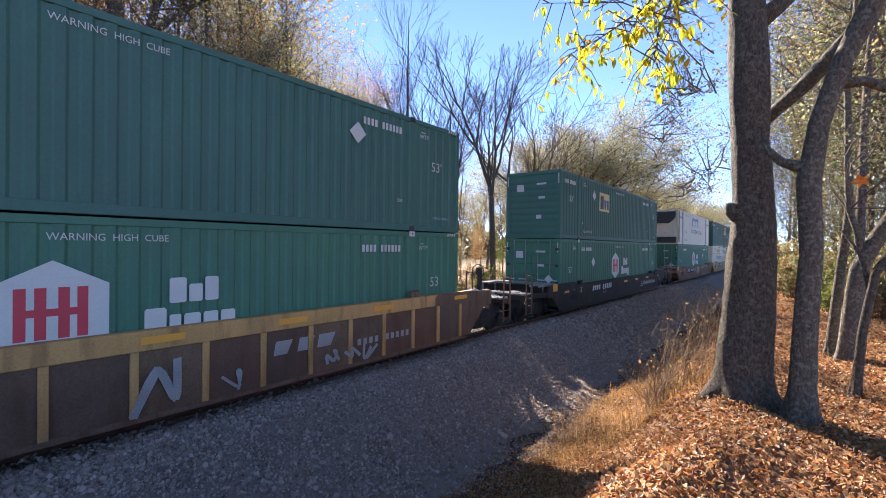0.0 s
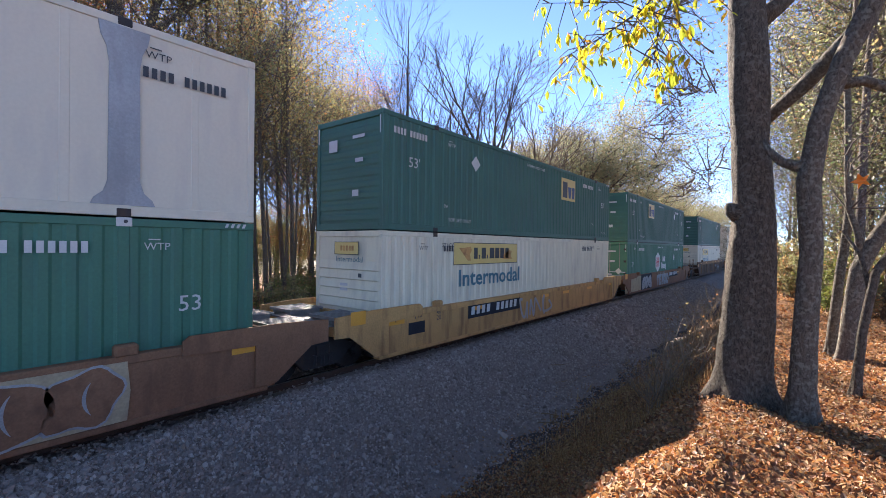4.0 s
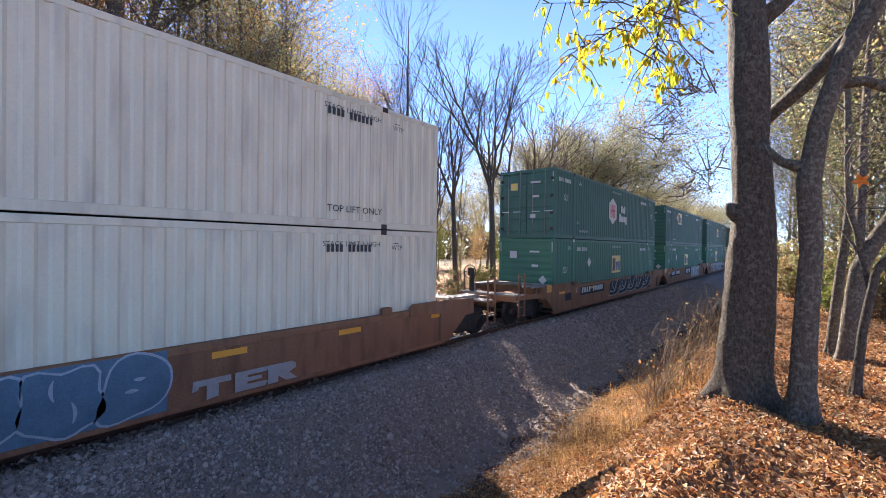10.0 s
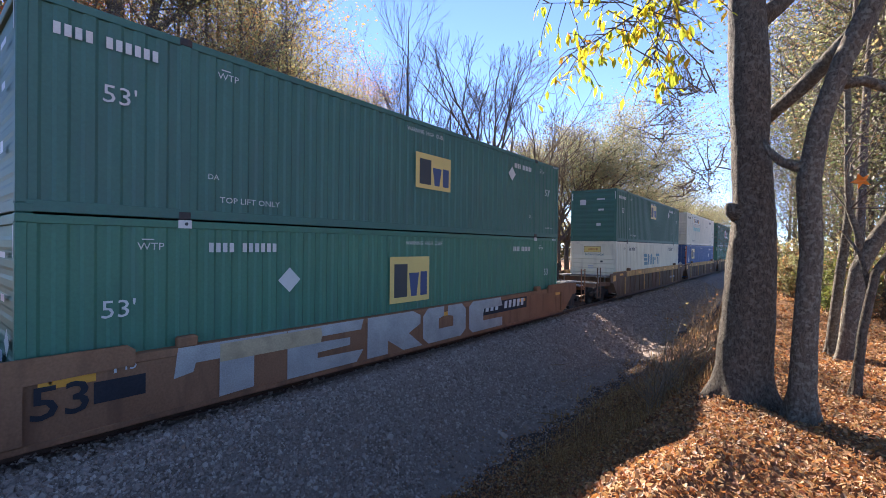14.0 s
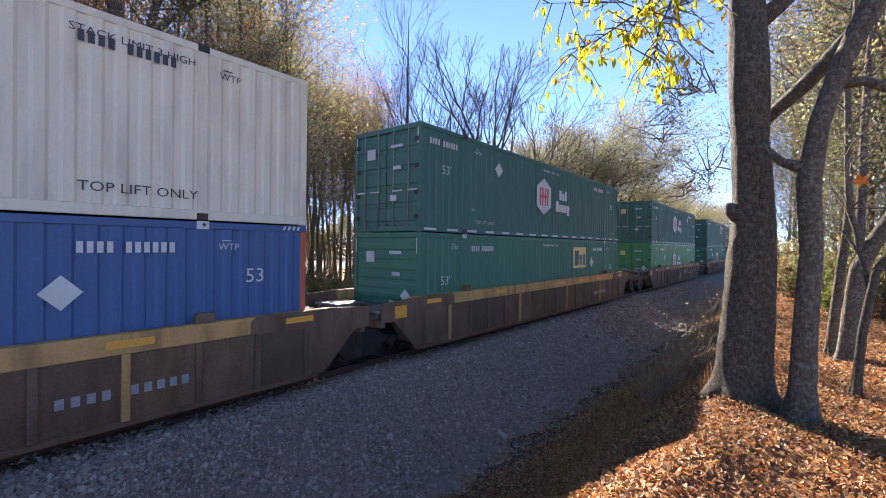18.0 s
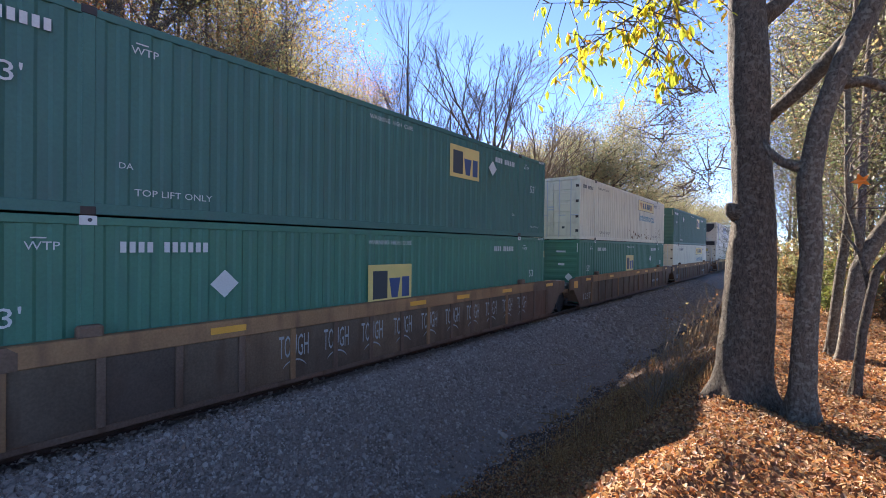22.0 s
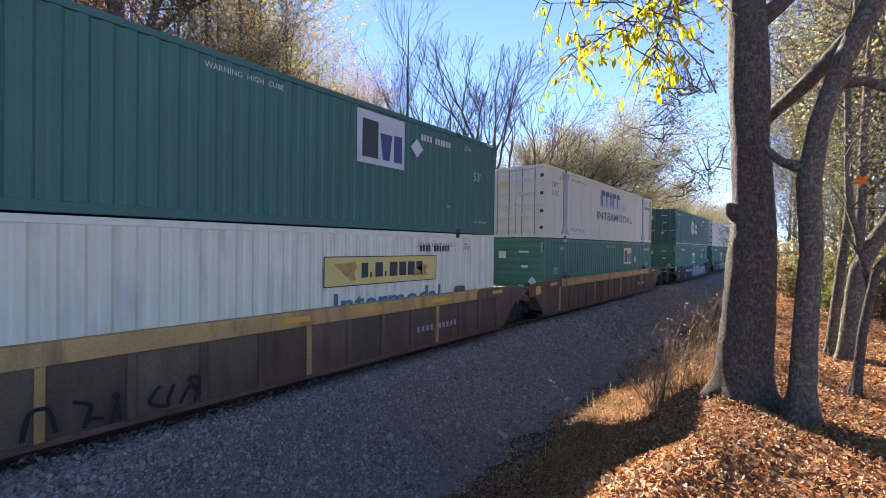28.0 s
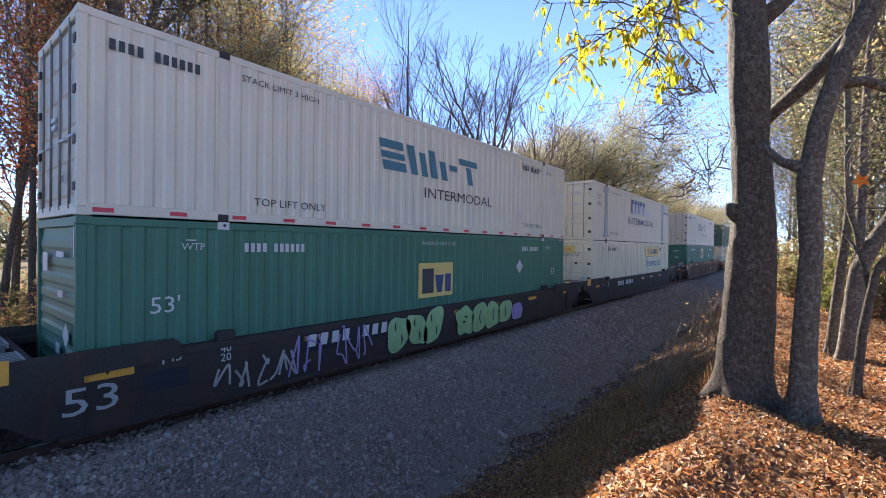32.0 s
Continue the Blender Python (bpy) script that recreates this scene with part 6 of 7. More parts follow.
def fork(seed, h, r, clear=0.4, stems=4, angle=0.55, shrink=0.8, levels=6, up=0.12, lean=(0, 0)):
    """A trunk that parts into rising limbs, which part again and again. Returns trunk and branch geometry and the twig points."""
    rg = random.Random(seed)
    trunk, wood, tips = Geo(), Geo(), []
    top = Vector((lean[0] * clear * h, lean[1] * clear * h, clear * h))
    mid = top * 0.5 + Vector((rg.gauss(0, .1), rg.gauss(0, .1), 0))
    trunk.tube([(0, 0, -0.25), (0, 0, 0.4), mid, top], [r * 1.4, r, r * 0.85, r * 0.72], 9)
    first = (1 - clear) * h * (1 - shrink) / (1 - shrink ** (levels + 1)) * 1.12

    def grown(p, d, length, rad, lvl):
        pts, v = [p.copy()], d.normalized()
        for i in range(3):
            v = (v + Vector((rg.gauss(0, .10), rg.gauss(0, .10), rg.gauss(0, .06) + up * (0.6 if lvl < 3 else 0.25)))).normalized()
            pts.append(pts[-1] + v * length / 3)
        end = max(rad * 0.74, 0.013)
        wood.tube(pts, [rad, rad * .9, rad * .8, end], 6 if lvl < 2 else 4 if lvl < 4 else 3, False)
        if lvl >= 3:
            tips.extend([tuple(q) for q in pts[1:]])
        if lvl >= levels:
            return
        for k in range(2 if rg.random() < 0.72 else 3):
            axis = v.orthogonal().normalized()
            axis.rotate(Matrix.Rotation(rg.uniform(0, 6.283), 3, v))
            turn = angle * (rg.uniform(0.2, 0.6) if k == 0 else rg.uniform(0.8, 1.35))
            grown(pts[-1], v * math.cos(turn) + axis * math.sin(turn), length * shrink * rg.uniform(.8, 1.12), end * (0.92 if k == 0 else 0.72), lvl + 1)
        if lvl > 0:
            axis = v.orthogonal().normalized()
            axis.rotate(Matrix.Rotation(rg.uniform(0, 6.283), 3, v))
            grown(pts[rg.randint(1, 2)], v * 0.6 + axis * 0.8, length * 0.5, max(end * 0.5, 0.012), max(lvl + 2, levels - 1))

    for k in range(stems):
        a = 6.283 * (k + rg.uniform(.1, .9)) / stems
        t = angle * rg.uniform(0.5, 1.25)
        grown(mid.lerp(top, rg.uniform(.55, 1.0)) if k else top, Vector((math.cos(a) * math.sin(t), math.sin(a) * math.sin(t), math.cos(t))), first * rg.uniform(.85, 1.1), r * rg.uniform(.42, .6), 0)
    return trunk, wood, tips


def leaf_cloud(tips, count, size, jitter, seed):
    """Loose leaves round the twig points: a mesh of small folded quads."""
    rg = np.random.default_rng(seed)
    tp = np.array(tips)
    pos = tp[rg.integers(0, len(tp), count)] + rg.normal(0, jitter, (count, 3))
    s = size * rg.uniform(0.6, 1.3, (count, 1, 1))
    base = np.array([(-.5, 0, 0), (0, .32, .06), (.5, 0, 0), (0, -.32, .06)])
    v = np.einsum("kij,kvj->kvi", spin(count, rg, 1.1), base[None] * s) + pos[:, None]
    f = np.arange(4 * count).reshape(count, 4)
    return v.reshape(-1, 3), f


def tree(name, seed, h, r, leaf=None, count=0, size=0.12, jitter=0.2, bark="bark3", boughs="twig", label="", **kw):
    root = tagged(new(name), label, "tree")
    trunk, wood, tips = fork(seed, h, r, **kw) if "clear" in kw else grow(seed, h, r, **kw)
    part("trunk", trunk, bark, root, smooth=True)
    part("bough", wood, boughs, root, smooth=True)
    if leaf:
        v, f = leaf_cloud(tips, count, size, jitter, seed)
        me = mesh_from("crown", v, f)
        me.materials.append(M[leaf])
        c = new("crown", me)
        c.parent = root
    return root


def plant(proto, x, y, scale=1.0, turn=0.0, group="trees beyond the track", z=None, used=[]):
    """Puts the prototype itself at its first spot, and copies of it elsewhere."""
    zz = float(height(x, y)) if z is None else z
    m = pose(x, y, zz, 2.6 * math.sin(x * 7.3 + y), 2.6 * math.sin(y * 5.1 - x), turn)
    ob = copy_thing(proto, m) if proto in used else proto
    used.append(proto)
    ob.matrix_basis = m @ Matrix.Scale(scale, 4)
    tagged(ob, group=group)
    return ob


BARE = "bare grey tree with fine upward twigs"
RUST_T = "tall oak holding thin russet autumn leaves"
OLIVE_T = "tree with a thin olive and tan autumn crown"
RED_T = "slender tree with red and orange autumn leaves"
bare = [tree("bare_tree", 21, 15.0, 0.17, boughs="dark_twig", label=BARE, limbs=20, first=0.22, reach=0.36, levels=3, forks=(7, 5), rise=0.25, curl=0.08, taper=0.08, splay=0.62)] + [
    tree("bare_tree", 22 + k, 15.0, 0.20, boughs="dark_twig", label="bare dark tree with spreading forked limbs", clear=(0.44, 0.36)[k], stems=(5, 5)[k], angle=(0.50, 0.60)[k], levels=5, shrink=0.80) for k in range(2)]
rust = [tree("oak_tree", 41 + k, 18.0, 0.22, "rusty_leaf", 5600, 0.125, 0.75, label=RUST_T, limbs=20, first=0.28, reach=0.42, forks=(7, 5), rise=0.08, curl=0.15) for k in range(2)]
green = [tree("oak_tree", 51 + k, 17.0, 0.16, "olive_leaf", 5400, 0.12, 0.75, label="slim forest oak with thin olive leaves", limbs=20, first=0.3, reach=0.41, forks=(6, 5), rise=0.08, curl=0.15) for k in range(2)]
olive = [tree("autumn_tree", 61 + k, 14.0, 0.26, "tan_leaf", 12500, 0.16, 0.5, label=OLIVE_T, clear=0.26, stems=5, angle=(0.62, 0.70, 0.56)[k], levels=4, shrink=0.80) for k in range(3)]
red = [tree("maple_tree", 81 + k, 13.0, 0.11, "red_leaf", 6000, 0.115, 0.45, label=RED_T, limbs=20, first=0.2, reach=0.27, forks=(5, 4), rise=0.1, curl=0.13) for k in range(2)]
pole = [tree("slim_tree", 91 + k, 17.0, 0.115, ("olive_leaf", "gold_leaf", "rusty_leaf")[k], 4200, 0.11, 0.75, label="slim tall forest tree with few autumn leaves", limbs=20, first=0.32, reach=0.38, forks=(6, 4), rise=0.1, curl=0.15) for k in range(3)]
sparse = [tree("slim_tree", 151 + k, 17.0, 0.10, ("rusty_leaf", "red_leaf")[k], 1500, 0.11, 0.4, label="tall thin tree holding a few russet leaves", boughs="dark_twig", limbs=20, first=0.26, reach=0.27, forks=(6, 5), rise=0.2, curl=0.11, splay=0.8) for k in range(2)]
birch = [tree("birch_tree", 101 + k, 15.0, 0.10, "gold_leaf", 2600, 0.10, 0.35, label="thin pale tree with sparse golden leaves", limbs=18, first=0.28, reach=0.22, forks=(6, 4), rise=0.3, curl=0.12) for k in range(2)]
high = [tree("slim_tree", 131 + k, 13.0, 0.085, ("gold_leaf", "olive_leaf", "rusty_leaf")[k], 3600, 0.11, 0.55, label="slim forest tree with a high thin autumn crown", limbs=18, first=0.38, reach=0.32, forks=(6, 4), rise=0.1, curl=0.15) for k in range(3)]
dull = [tree("slim_tree", 141 + k, 13.0, 0.085, "scrub_leaf", 8000, 0.07, 0.40, label="slim tree with dull olive and brown leaves", limbs=22, first=0.28, reach=0.28, forks=(6, 5), rise=0.1, curl=0.14) for k in range(2)]
bushy = [tree("young_tree", 111 + k, 9.0, 0.07, "scrub_leaf", 8000, 0.07, 0.35, label="bushy young tree with small olive and brown leaves", limbs=26, first=0.08, reach=0.30, forks=(6, 5), rise=0.25, curl=0.15) for k in range(2)]


under = [tree("young_tree", 121 + k, 8.0, 0.06, ("shrub_leaf", "olive_leaf", "rusty_leaf")[k], 7000, 0.11, 0.35, label="leafy understorey tree with small dull leaves", limbs=20, first=0.05, reach=0.42, forks=(5, 4), rise=0.5, curl=0.18) for k in range(3)]


def spot(a, d):
    """A place d metres from the camera, a degrees to the left of the track's line."""
    return -d * math.sin(radians(a)), d * math.cos(radians(a))


def wood(rows, group):
    for kind, k, a, d, s in rows:
        x, y = spot(a, d)
        plant(kind[k], x, y, s, (a * 47 + d * 31) % 360, group)


# the wood on the far side: the great double trunk, then the trunks round it
FAR = "trees beyond the track"
wood([(pole, 0, 81.8, 19, 1.0), (pole, 1, 79.6, 20, 1.1), (pole, 2, 77.3, 19, 1.0), (pole, 1, 66.8, 19.5, 1.0),
      (pole, 0, 63.0, 18.5, .95), (pole, 2, 60.2, 20.5, 1.05), (pole, 1, 57.4, 21, .95), (rust, 0, 75.6, 29, 1.0),
      (green, 0, 69.6, 23, .95), (green, 1, 65.0, 25, 1.0), (green, 0, 61.4, 28, 1.0), (green, 1, 58.4, 30, 1.05), (green, 1, 73.0, 30, 1.05), (green, 0, 80.6, 31, .95),
      (green, 1, 67.2, 35, 1.1), (green, 0, 55.4, 33, .95), (green, 1, 54.2, 38, 1.0), (rust, 0, 70.8, 40, 1.0), (rust, 1, 63.4, 43, 1.1), (rust, 1, 59.4, 40, 1.0), (green, 0, 56.6, 46, 1.1),
      (red, 0, 84.0, 20, 1.15), (red, 1, 82.9, 23, 1.25), (red, 1, 78.6, 24, 1.0), (red, 0, 76.4, 33, 1.2), (red, 1, 57.9, 34, .7), (red, 0, 63.6, 30, .6)], FAR)
# the tree line under the sun
wood([(birch, 0, 54.6, 34, 0.98), (birch, 0, 51.8, 40, 1.14), (birch, 1, 50.4, 36, 1.02), (birch, 1, 48.2, 37, 1.02), (birch, 1, 46.9, 38, 0.8),
      (green, 0, 53.0, 44, 0.96), (green, 0, 48.8, 45, 0.94), (green, 0, 55.6, 40, 0.89)], FAR)
wood([(bare, 0, 43.6, 33, 1.42), (bare, 0, 46.2, 46, 1.3), (bare, 0, 41.2, 36, 1.15), (bare, 0, 40.2, 42, 1.1), (bare, 1, 37.0, 36, 1.15), (bare, 1, 32.2, 32, 1.22), (bare, 2, 28.6, 36, 1.15), (birch, 1, 37.0, 40, .8), (bare, 2, 26.6, 42, 1.05), (bare, 1, 39.8, 44, 1.0), (bare, 2, 23.8, 50, 1.0),
      (birch, 0, 36.4, 50, .8), (birch, 1, 34.0, 54, .8), (birch, 0, 39.4, 52, .9), (birch, 1, 31.0, 56, .9)], FAR)
wood([(olive, 0, 25.2, 52, 1.18), (olive, 1, 23.0, 55, 1.25), (olive, 2, 20.6, 58, 1.38), (olive, 0, 18.4, 62, 1.5), (olive, 1, 16.9, 70, 1.3), (olive, 2, 14.8, 84, 1.2), (olive, 1, 21.8, 72, 1.45), (olive, 0, 17.4, 86, 1.3),
      (olive, 2, 13.0, 95, 1.2), (olive, 0, 11.8, 105, 1.15), (olive, 1, 10.6, 118, 1.15), (olive, 2, 9.6, 128, 1.15), (olive, 0, 8.8, 136, 1.15), (olive, 1, 7.8, 150, 1.2), (olive, 2, 6.9, 165, 1.25), (olive, 0, 11.4, 150, 1.4), (olive, 1, 9.2, 165, 1.4), (olive, 1, 27.6, 62, 1.1), (olive, 2, 30.0, 70, 1.1), (olive, 0, 33.0, 75, 1.0), (olive, 1, 36.5, 80, 1.0), (olive, 2, 40, 85, 1.0)], FAR)
rg = random.Random(77)
wood([(rg.choice((olive, green)), rg.randint(0, 1), a, rg.uniform(118, 160), rg.uniform(.8, 1.15)) for a in np.linspace(22, 88, 26)], "far trees")
wood([(under, (0, 1, 0, 1, 2)[i % 5], a, d, sc) for i, (a, d, sc) in enumerate(((85, 50, .5), (76.4, 30, .5), (74.4, 36, .6), (72.6, 31, .5), (71.0, 42, .75), (69.4, 30, .55), (67.9, 38, .7), (66.4, 29, .55), (65.0, 44, .8), (63.6, 33, .65), (62.2, 27, .5), (60.9, 38, .75), (59.6, 31, .6), (58.2, 44, .85), (57, 36, .7), (55.6, 46, .8), (74, 52, .8), (68, 54, .9), (62.6, 56, .9), (52.5, 40, .4), (45, 46, .7), (42.5, 40, .5), (40, 46, .6), (37, 44, .5), (34.5, 48, .6), (31.5, 46, .5), (28.5, 50, .6)))], "undergrowth beyond the track")
wood([(sparse, k % 2, 46.2 + 0.8 * k, (66, 72, 62, 75, 68, 64)[k % 6], (1.6, 1.75, 1.5, 1.7, 1.55)[k % 5]) for k in range(10)], FAR)
# the front row of the wood
wood([(high, k % 3, 57.4 + 1.3 * k, (24.5, 23.2, 26, 24)[k % 4], (.98, 1.05, 1.0, .96, 1.08)[k % 5]) for k in range(6)], FAR)
wood([(green, 1, 52.4, 40, 0.9), (pole, 2, 51.2, 42, 0.92), (pole, 0, 49.8, 43, 0.92), (rust, 1, 49.2, 50, 1.0), (pole, 1, 48.0, 45, 0.95), (green, 0, 47.2, 52, 1.02), (pole, 2, 46.8, 47, 0.9), (green, 1, 50.6, 54, 1.1), (pole, 1, 53.6, 36, 0.85), (pole, 0, 55.0, 35, 0.9), (green, 0, 54.2, 46, 1.0)], FAR)


def far_wood():
    """The closed edge of the wood beyond the field, too far off to tell its trees apart."""
    n = np.random.default_rng(91)
    k = 26000
    a = np.radians(n.uniform(18, 92, k))
    d = n.uniform(150, 185, k)
    top = 11.5 + 2.2 * np.sin(a * 31) + 1.6 * np.sin(a * 77 + 1) + 1.0 * np.sin(a * 190 + 2)
    z = top * n.uniform(0, 1, k) ** 0.8
    x, y = -d * np.sin(a), d * np.cos(a)
    pos = np.stack([x, y, height(x, y) + z], -1)
    base = np.array([(-.5, 0, 0), (0, .42, .1), (.5, 0, 0), (0, -.42, .1)])
    s = n.uniform(0.6, 1.6, (k, 1, 1))
    v = np.einsum("kij,kvj->kvi", spin(k, n, 1.2), base[None] * s) + pos[:, None]
    me = mesh_from("far_wood", v.reshape(-1, 3), np.arange(4 * k).reshape(k, 4))
    me.materials.append(M["wood_leaf"])
    return tagged(new("far_wood", me), "dull brown and olive edge of a distant wood", "woods", kind="stuff")


far_wood()
# near side of the track, beyond the big trunks
BANK = "trees on the bank"
wood([(bushy, 0, -9.8, 15.5, .9), (bushy, 1, -8.8, 17.5, .9), (bushy, 0, -10.2, 19, 1.0), (bushy, 1, -5.6, 17.5, .85), (bushy, 0, -5.2, 19.5, 1.1), (bushy, 1, -7.4, 23, 1.4),
      (bushy, 1, -3.4, 23.5, 1.2), (bushy, 0, -1.8, 28, 1.2), (bushy, 1, -4.2, 30, 1.6), (bushy, 1, 1.4, 36, 1.1), (bushy, 0, -0.6, 42, 1.7), (bushy, 1, 3.4, 50, 1.3), (bushy, 0, -3, 44, 2.0), (bushy, 1, 4.6, 66, 1.5),
      (bushy, 0, -7.2, 18, 1.3), (bushy, 1, -6.4, 27, 1.7), (bushy, 0, -1.2, 34, 1.4), (dull, 0, -7.2, 13, 1.0), (dull, 1, -5.2, 18, 1.15), (dull, 0, -3.4, 23, 1.2), (dull, 1, -1.4, 29, 1.25), (dull, 0, 0.8, 37, 1.2), (dull, 1, -8.5, 17, 1.3), (dull, 0, -6.2, 26, 1.4), (pole, 0, -4.6, 12.5, .8), (pole, 1, -6.6, 14.5, .9), (pole, 2, -3.2, 19, .85), (green, 0, -4.0, 25, .9), (green, 1, 0.2, 36, .9)], BANK)
# the two large trunks beside the camera
def big_tree(name, path, radii, limbs, label, seed, bark):
    root = tagged(new(name), label, "tree", "trees on the bank")
    b = Vector(path[0])
    rel = [Vector(p) - b for p in path]
    g = Geo()
    fine, fr = [], []
    for i in range(len(rel) - 1):
        for k in range(9):
            fine.append(rel[i].lerp(rel[i + 1], k / 9))
            fr.append(radii[i] + (radii[i + 1] - radii[i]) * k / 9)
    fine.append(rel[-1])
    fr.append(radii[-1])
    g.tube(fine, fr, 44)
    v = np.vstack(g.v)
    for i in range(len(v)):
        p = Vector(v[i])
        c = fine[min(i // 44, len(fine) - 1)]
        out = p - c
        f = 1 + 0.10 * noise.noise(Vector((p.x * 2.2, p.y * 2.2, p.z * 0.8 + seed))) + 0.05 * noise.noise(Vector((p.x * 9, p.y * 9, p.z * 1.5))) + 0.05 * noise.noise(Vector((p.x * 26, p.y * 26, p.z * 7 + seed)))
        low = max(0.0, 1 - p.z / 0.55)
        a = math.atan2(out.y, out.x)
        f += low * low * (0.35 + 0.28 * math.cos(a * 5 + seed))
        v[i] = c + out * f
    g.v = [v]
    part("trunk", g, bark, root, smooth=True)
    w = Geo()
    tips = []
    for pts, rads in limbs:
        q = [Vector(p) - b for p in pts]
        w2 = Geo()
        w2.tube(q, rads, 9)
        part("limb", w2, bark, root, smooth=True)
    root.location = b
    return root


oak = big_tree("oak_tree", [(-0.46, 6.0, 1.05), (-0.45, 6.0, 1.45), (-0.42, 6.0, 2.0), (-0.40, 6.0, 2.8), (-0.38, 6.0, 3.3), (-0.43, 6.0, 4.06), (-0.46, 6.0, 5.0), (-0.49, 6.0, 5.8), (-0.55, 6.0, 7.4), (-0.4, 6.1, 9.5), (-0.5, 6.2, 12.5)],
               [0.31, 0.275, 0.25, 0.225, 0.20, 0.185, 0.19, 0.17, 0.14, 0.10, 0.04],
               [([(-0.45, 6.05, 5.35), (-0.22, 6.2, 5.58), (0.0, 6.25, 5.8), (0.4, 6.4, 6.5), (1.0, 6.8, 7.8)], [0.12, 0.10, 0.09, 0.07, 0.03]),
                ([(-0.48, 5.95, 3.24), (-0.58, 5.90, 3.30), (-0.62, 5.87, 3.36)], [0.14, 0.09, 0.03]),
                ([(-0.5, 6.0, 6.6), (-1.2, 5.6, 7.6), (-2.2, 5.2, 8.6), (-3.0, 4.6, 9.2)], [0.09, 0.07, 0.05, 0.02]),
                ([(-0.5, 6.0, 7.2), (-0.6, 5.0, 7.2), (-0.55, 4.1, 6.4), (-0.45, 3.5, 5.3)], [0.06, 0.04, 0.022, 0.012])],
               "large oak with furrowed dark bark on the leafy bank", 1.7, "bark")
fork = big_tree("forked_tree", [(0.06, 5.68, 1.08), (0.065, 5.68, 1.5), (0.07, 5.68, 2.0), (0.11, 5.68, 2.81), (0.08, 5.68, 3.55), (0.15, 5.68, 4.09), (0.31, 5.68, 4.65), (0.46, 5.67, 5.03), (0.75, 5.62, 5.8), (1.1, 5.6, 7.2)],
                [0.135, 0.112, 0.10, 0.095, 0.10, 0.088, 0.09, 0.09, 0.06, 0.03],
                [([(0.05, 5.68, 3.66), (-0.03, 5.68, 3.70), (-0.14, 5.68, 3.75), (-0.25, 5.69, 3.88), (-0.29, 5.70, 4.0)], [0.07, 0.055, 0.045, 0.035, 0.012]),
                 ([(0.40, 5.75, 4.92), (0.25, 5.9, 4.80), (0.02, 6.1, 4.60), (-0.2, 6.2, 4.42), (-0.3, 6.2, 4.3)], [0.09, 0.085, 0.08, 0.07, 0.05]),
                 ([(0.28, 5.7, 4.45), (0.49, 5.9, 4.50), (0.64, 5.95, 4.42), (0.95, 5.95, 4.36), (1.5, 5.9, 4.5)], [0.055, 0.05, 0.045, 0.04, 0.02])],
                "smaller leaning tree with pale lichened bark", 4.1, "bark2")


leaner = big_tree("leaning_tree", [(0.60, 9.2, 1.0), (0.62, 9.2, 1.2), (0.67, 9.2, 1.9), (0.73, 9.2, 2.55), (0.86, 9.2, 2.9), (1.0, 9.2, 3.2), (1.45, 9.25, 4.0), (2.1, 9.4, 5.6), (2.6, 9.5, 8.0)], [0.17, 0.13, 0.115, 0.11, 0.105, 0.10, 0.085, 0.06, 0.02],
                  [([(0.78, 9.2, 2.7), (0.72, 9.15, 3.1), (0.60, 9.1, 3.5), (0.55, 9.0, 4.3)], [0.06, 0.05, 0.04, 0.02])], "leaning young oak with sunlit brown bark", 6.3, "bark2")
sapling = big_tree("sapling", [(0.54, 7.0, 1.05), (0.56, 7.0, 1.25), (0.60, 7.0, 1.9), (0.70, 7.0, 2.6), (0.98, 7.0, 3.15), (1.3, 7.0, 4.2), (1.4, 7.1, 6.0)], [0.07, 0.05, 0.045, 0.042, 0.038, 0.03, 0.012],
                   [([(0.66, 7.0, 2.4), (0.58, 7.1, 2.8), (0.42, 7.2, 3.1)], [0.03, 0.022, 0.01])], "thin leaning sapling on the leafy bank", 3.3, "bark")
slim = big_tree("slim_tree", [(0.44, 9.6, 1.0), (0.45, 9.6, 1.2), (0.50, 9.6, 1.9), (0.56, 9.6, 2.6), (0.64, 9.6, 3.4), (0.6, 9.7, 5.5), (0.75, 9.8, 8.0)], [0.10, 0.075, 0.07, 0.065, 0.06, 0.045, 0.015], [], "slim upright tree with orange-brown bark", 8.1, "bark2")


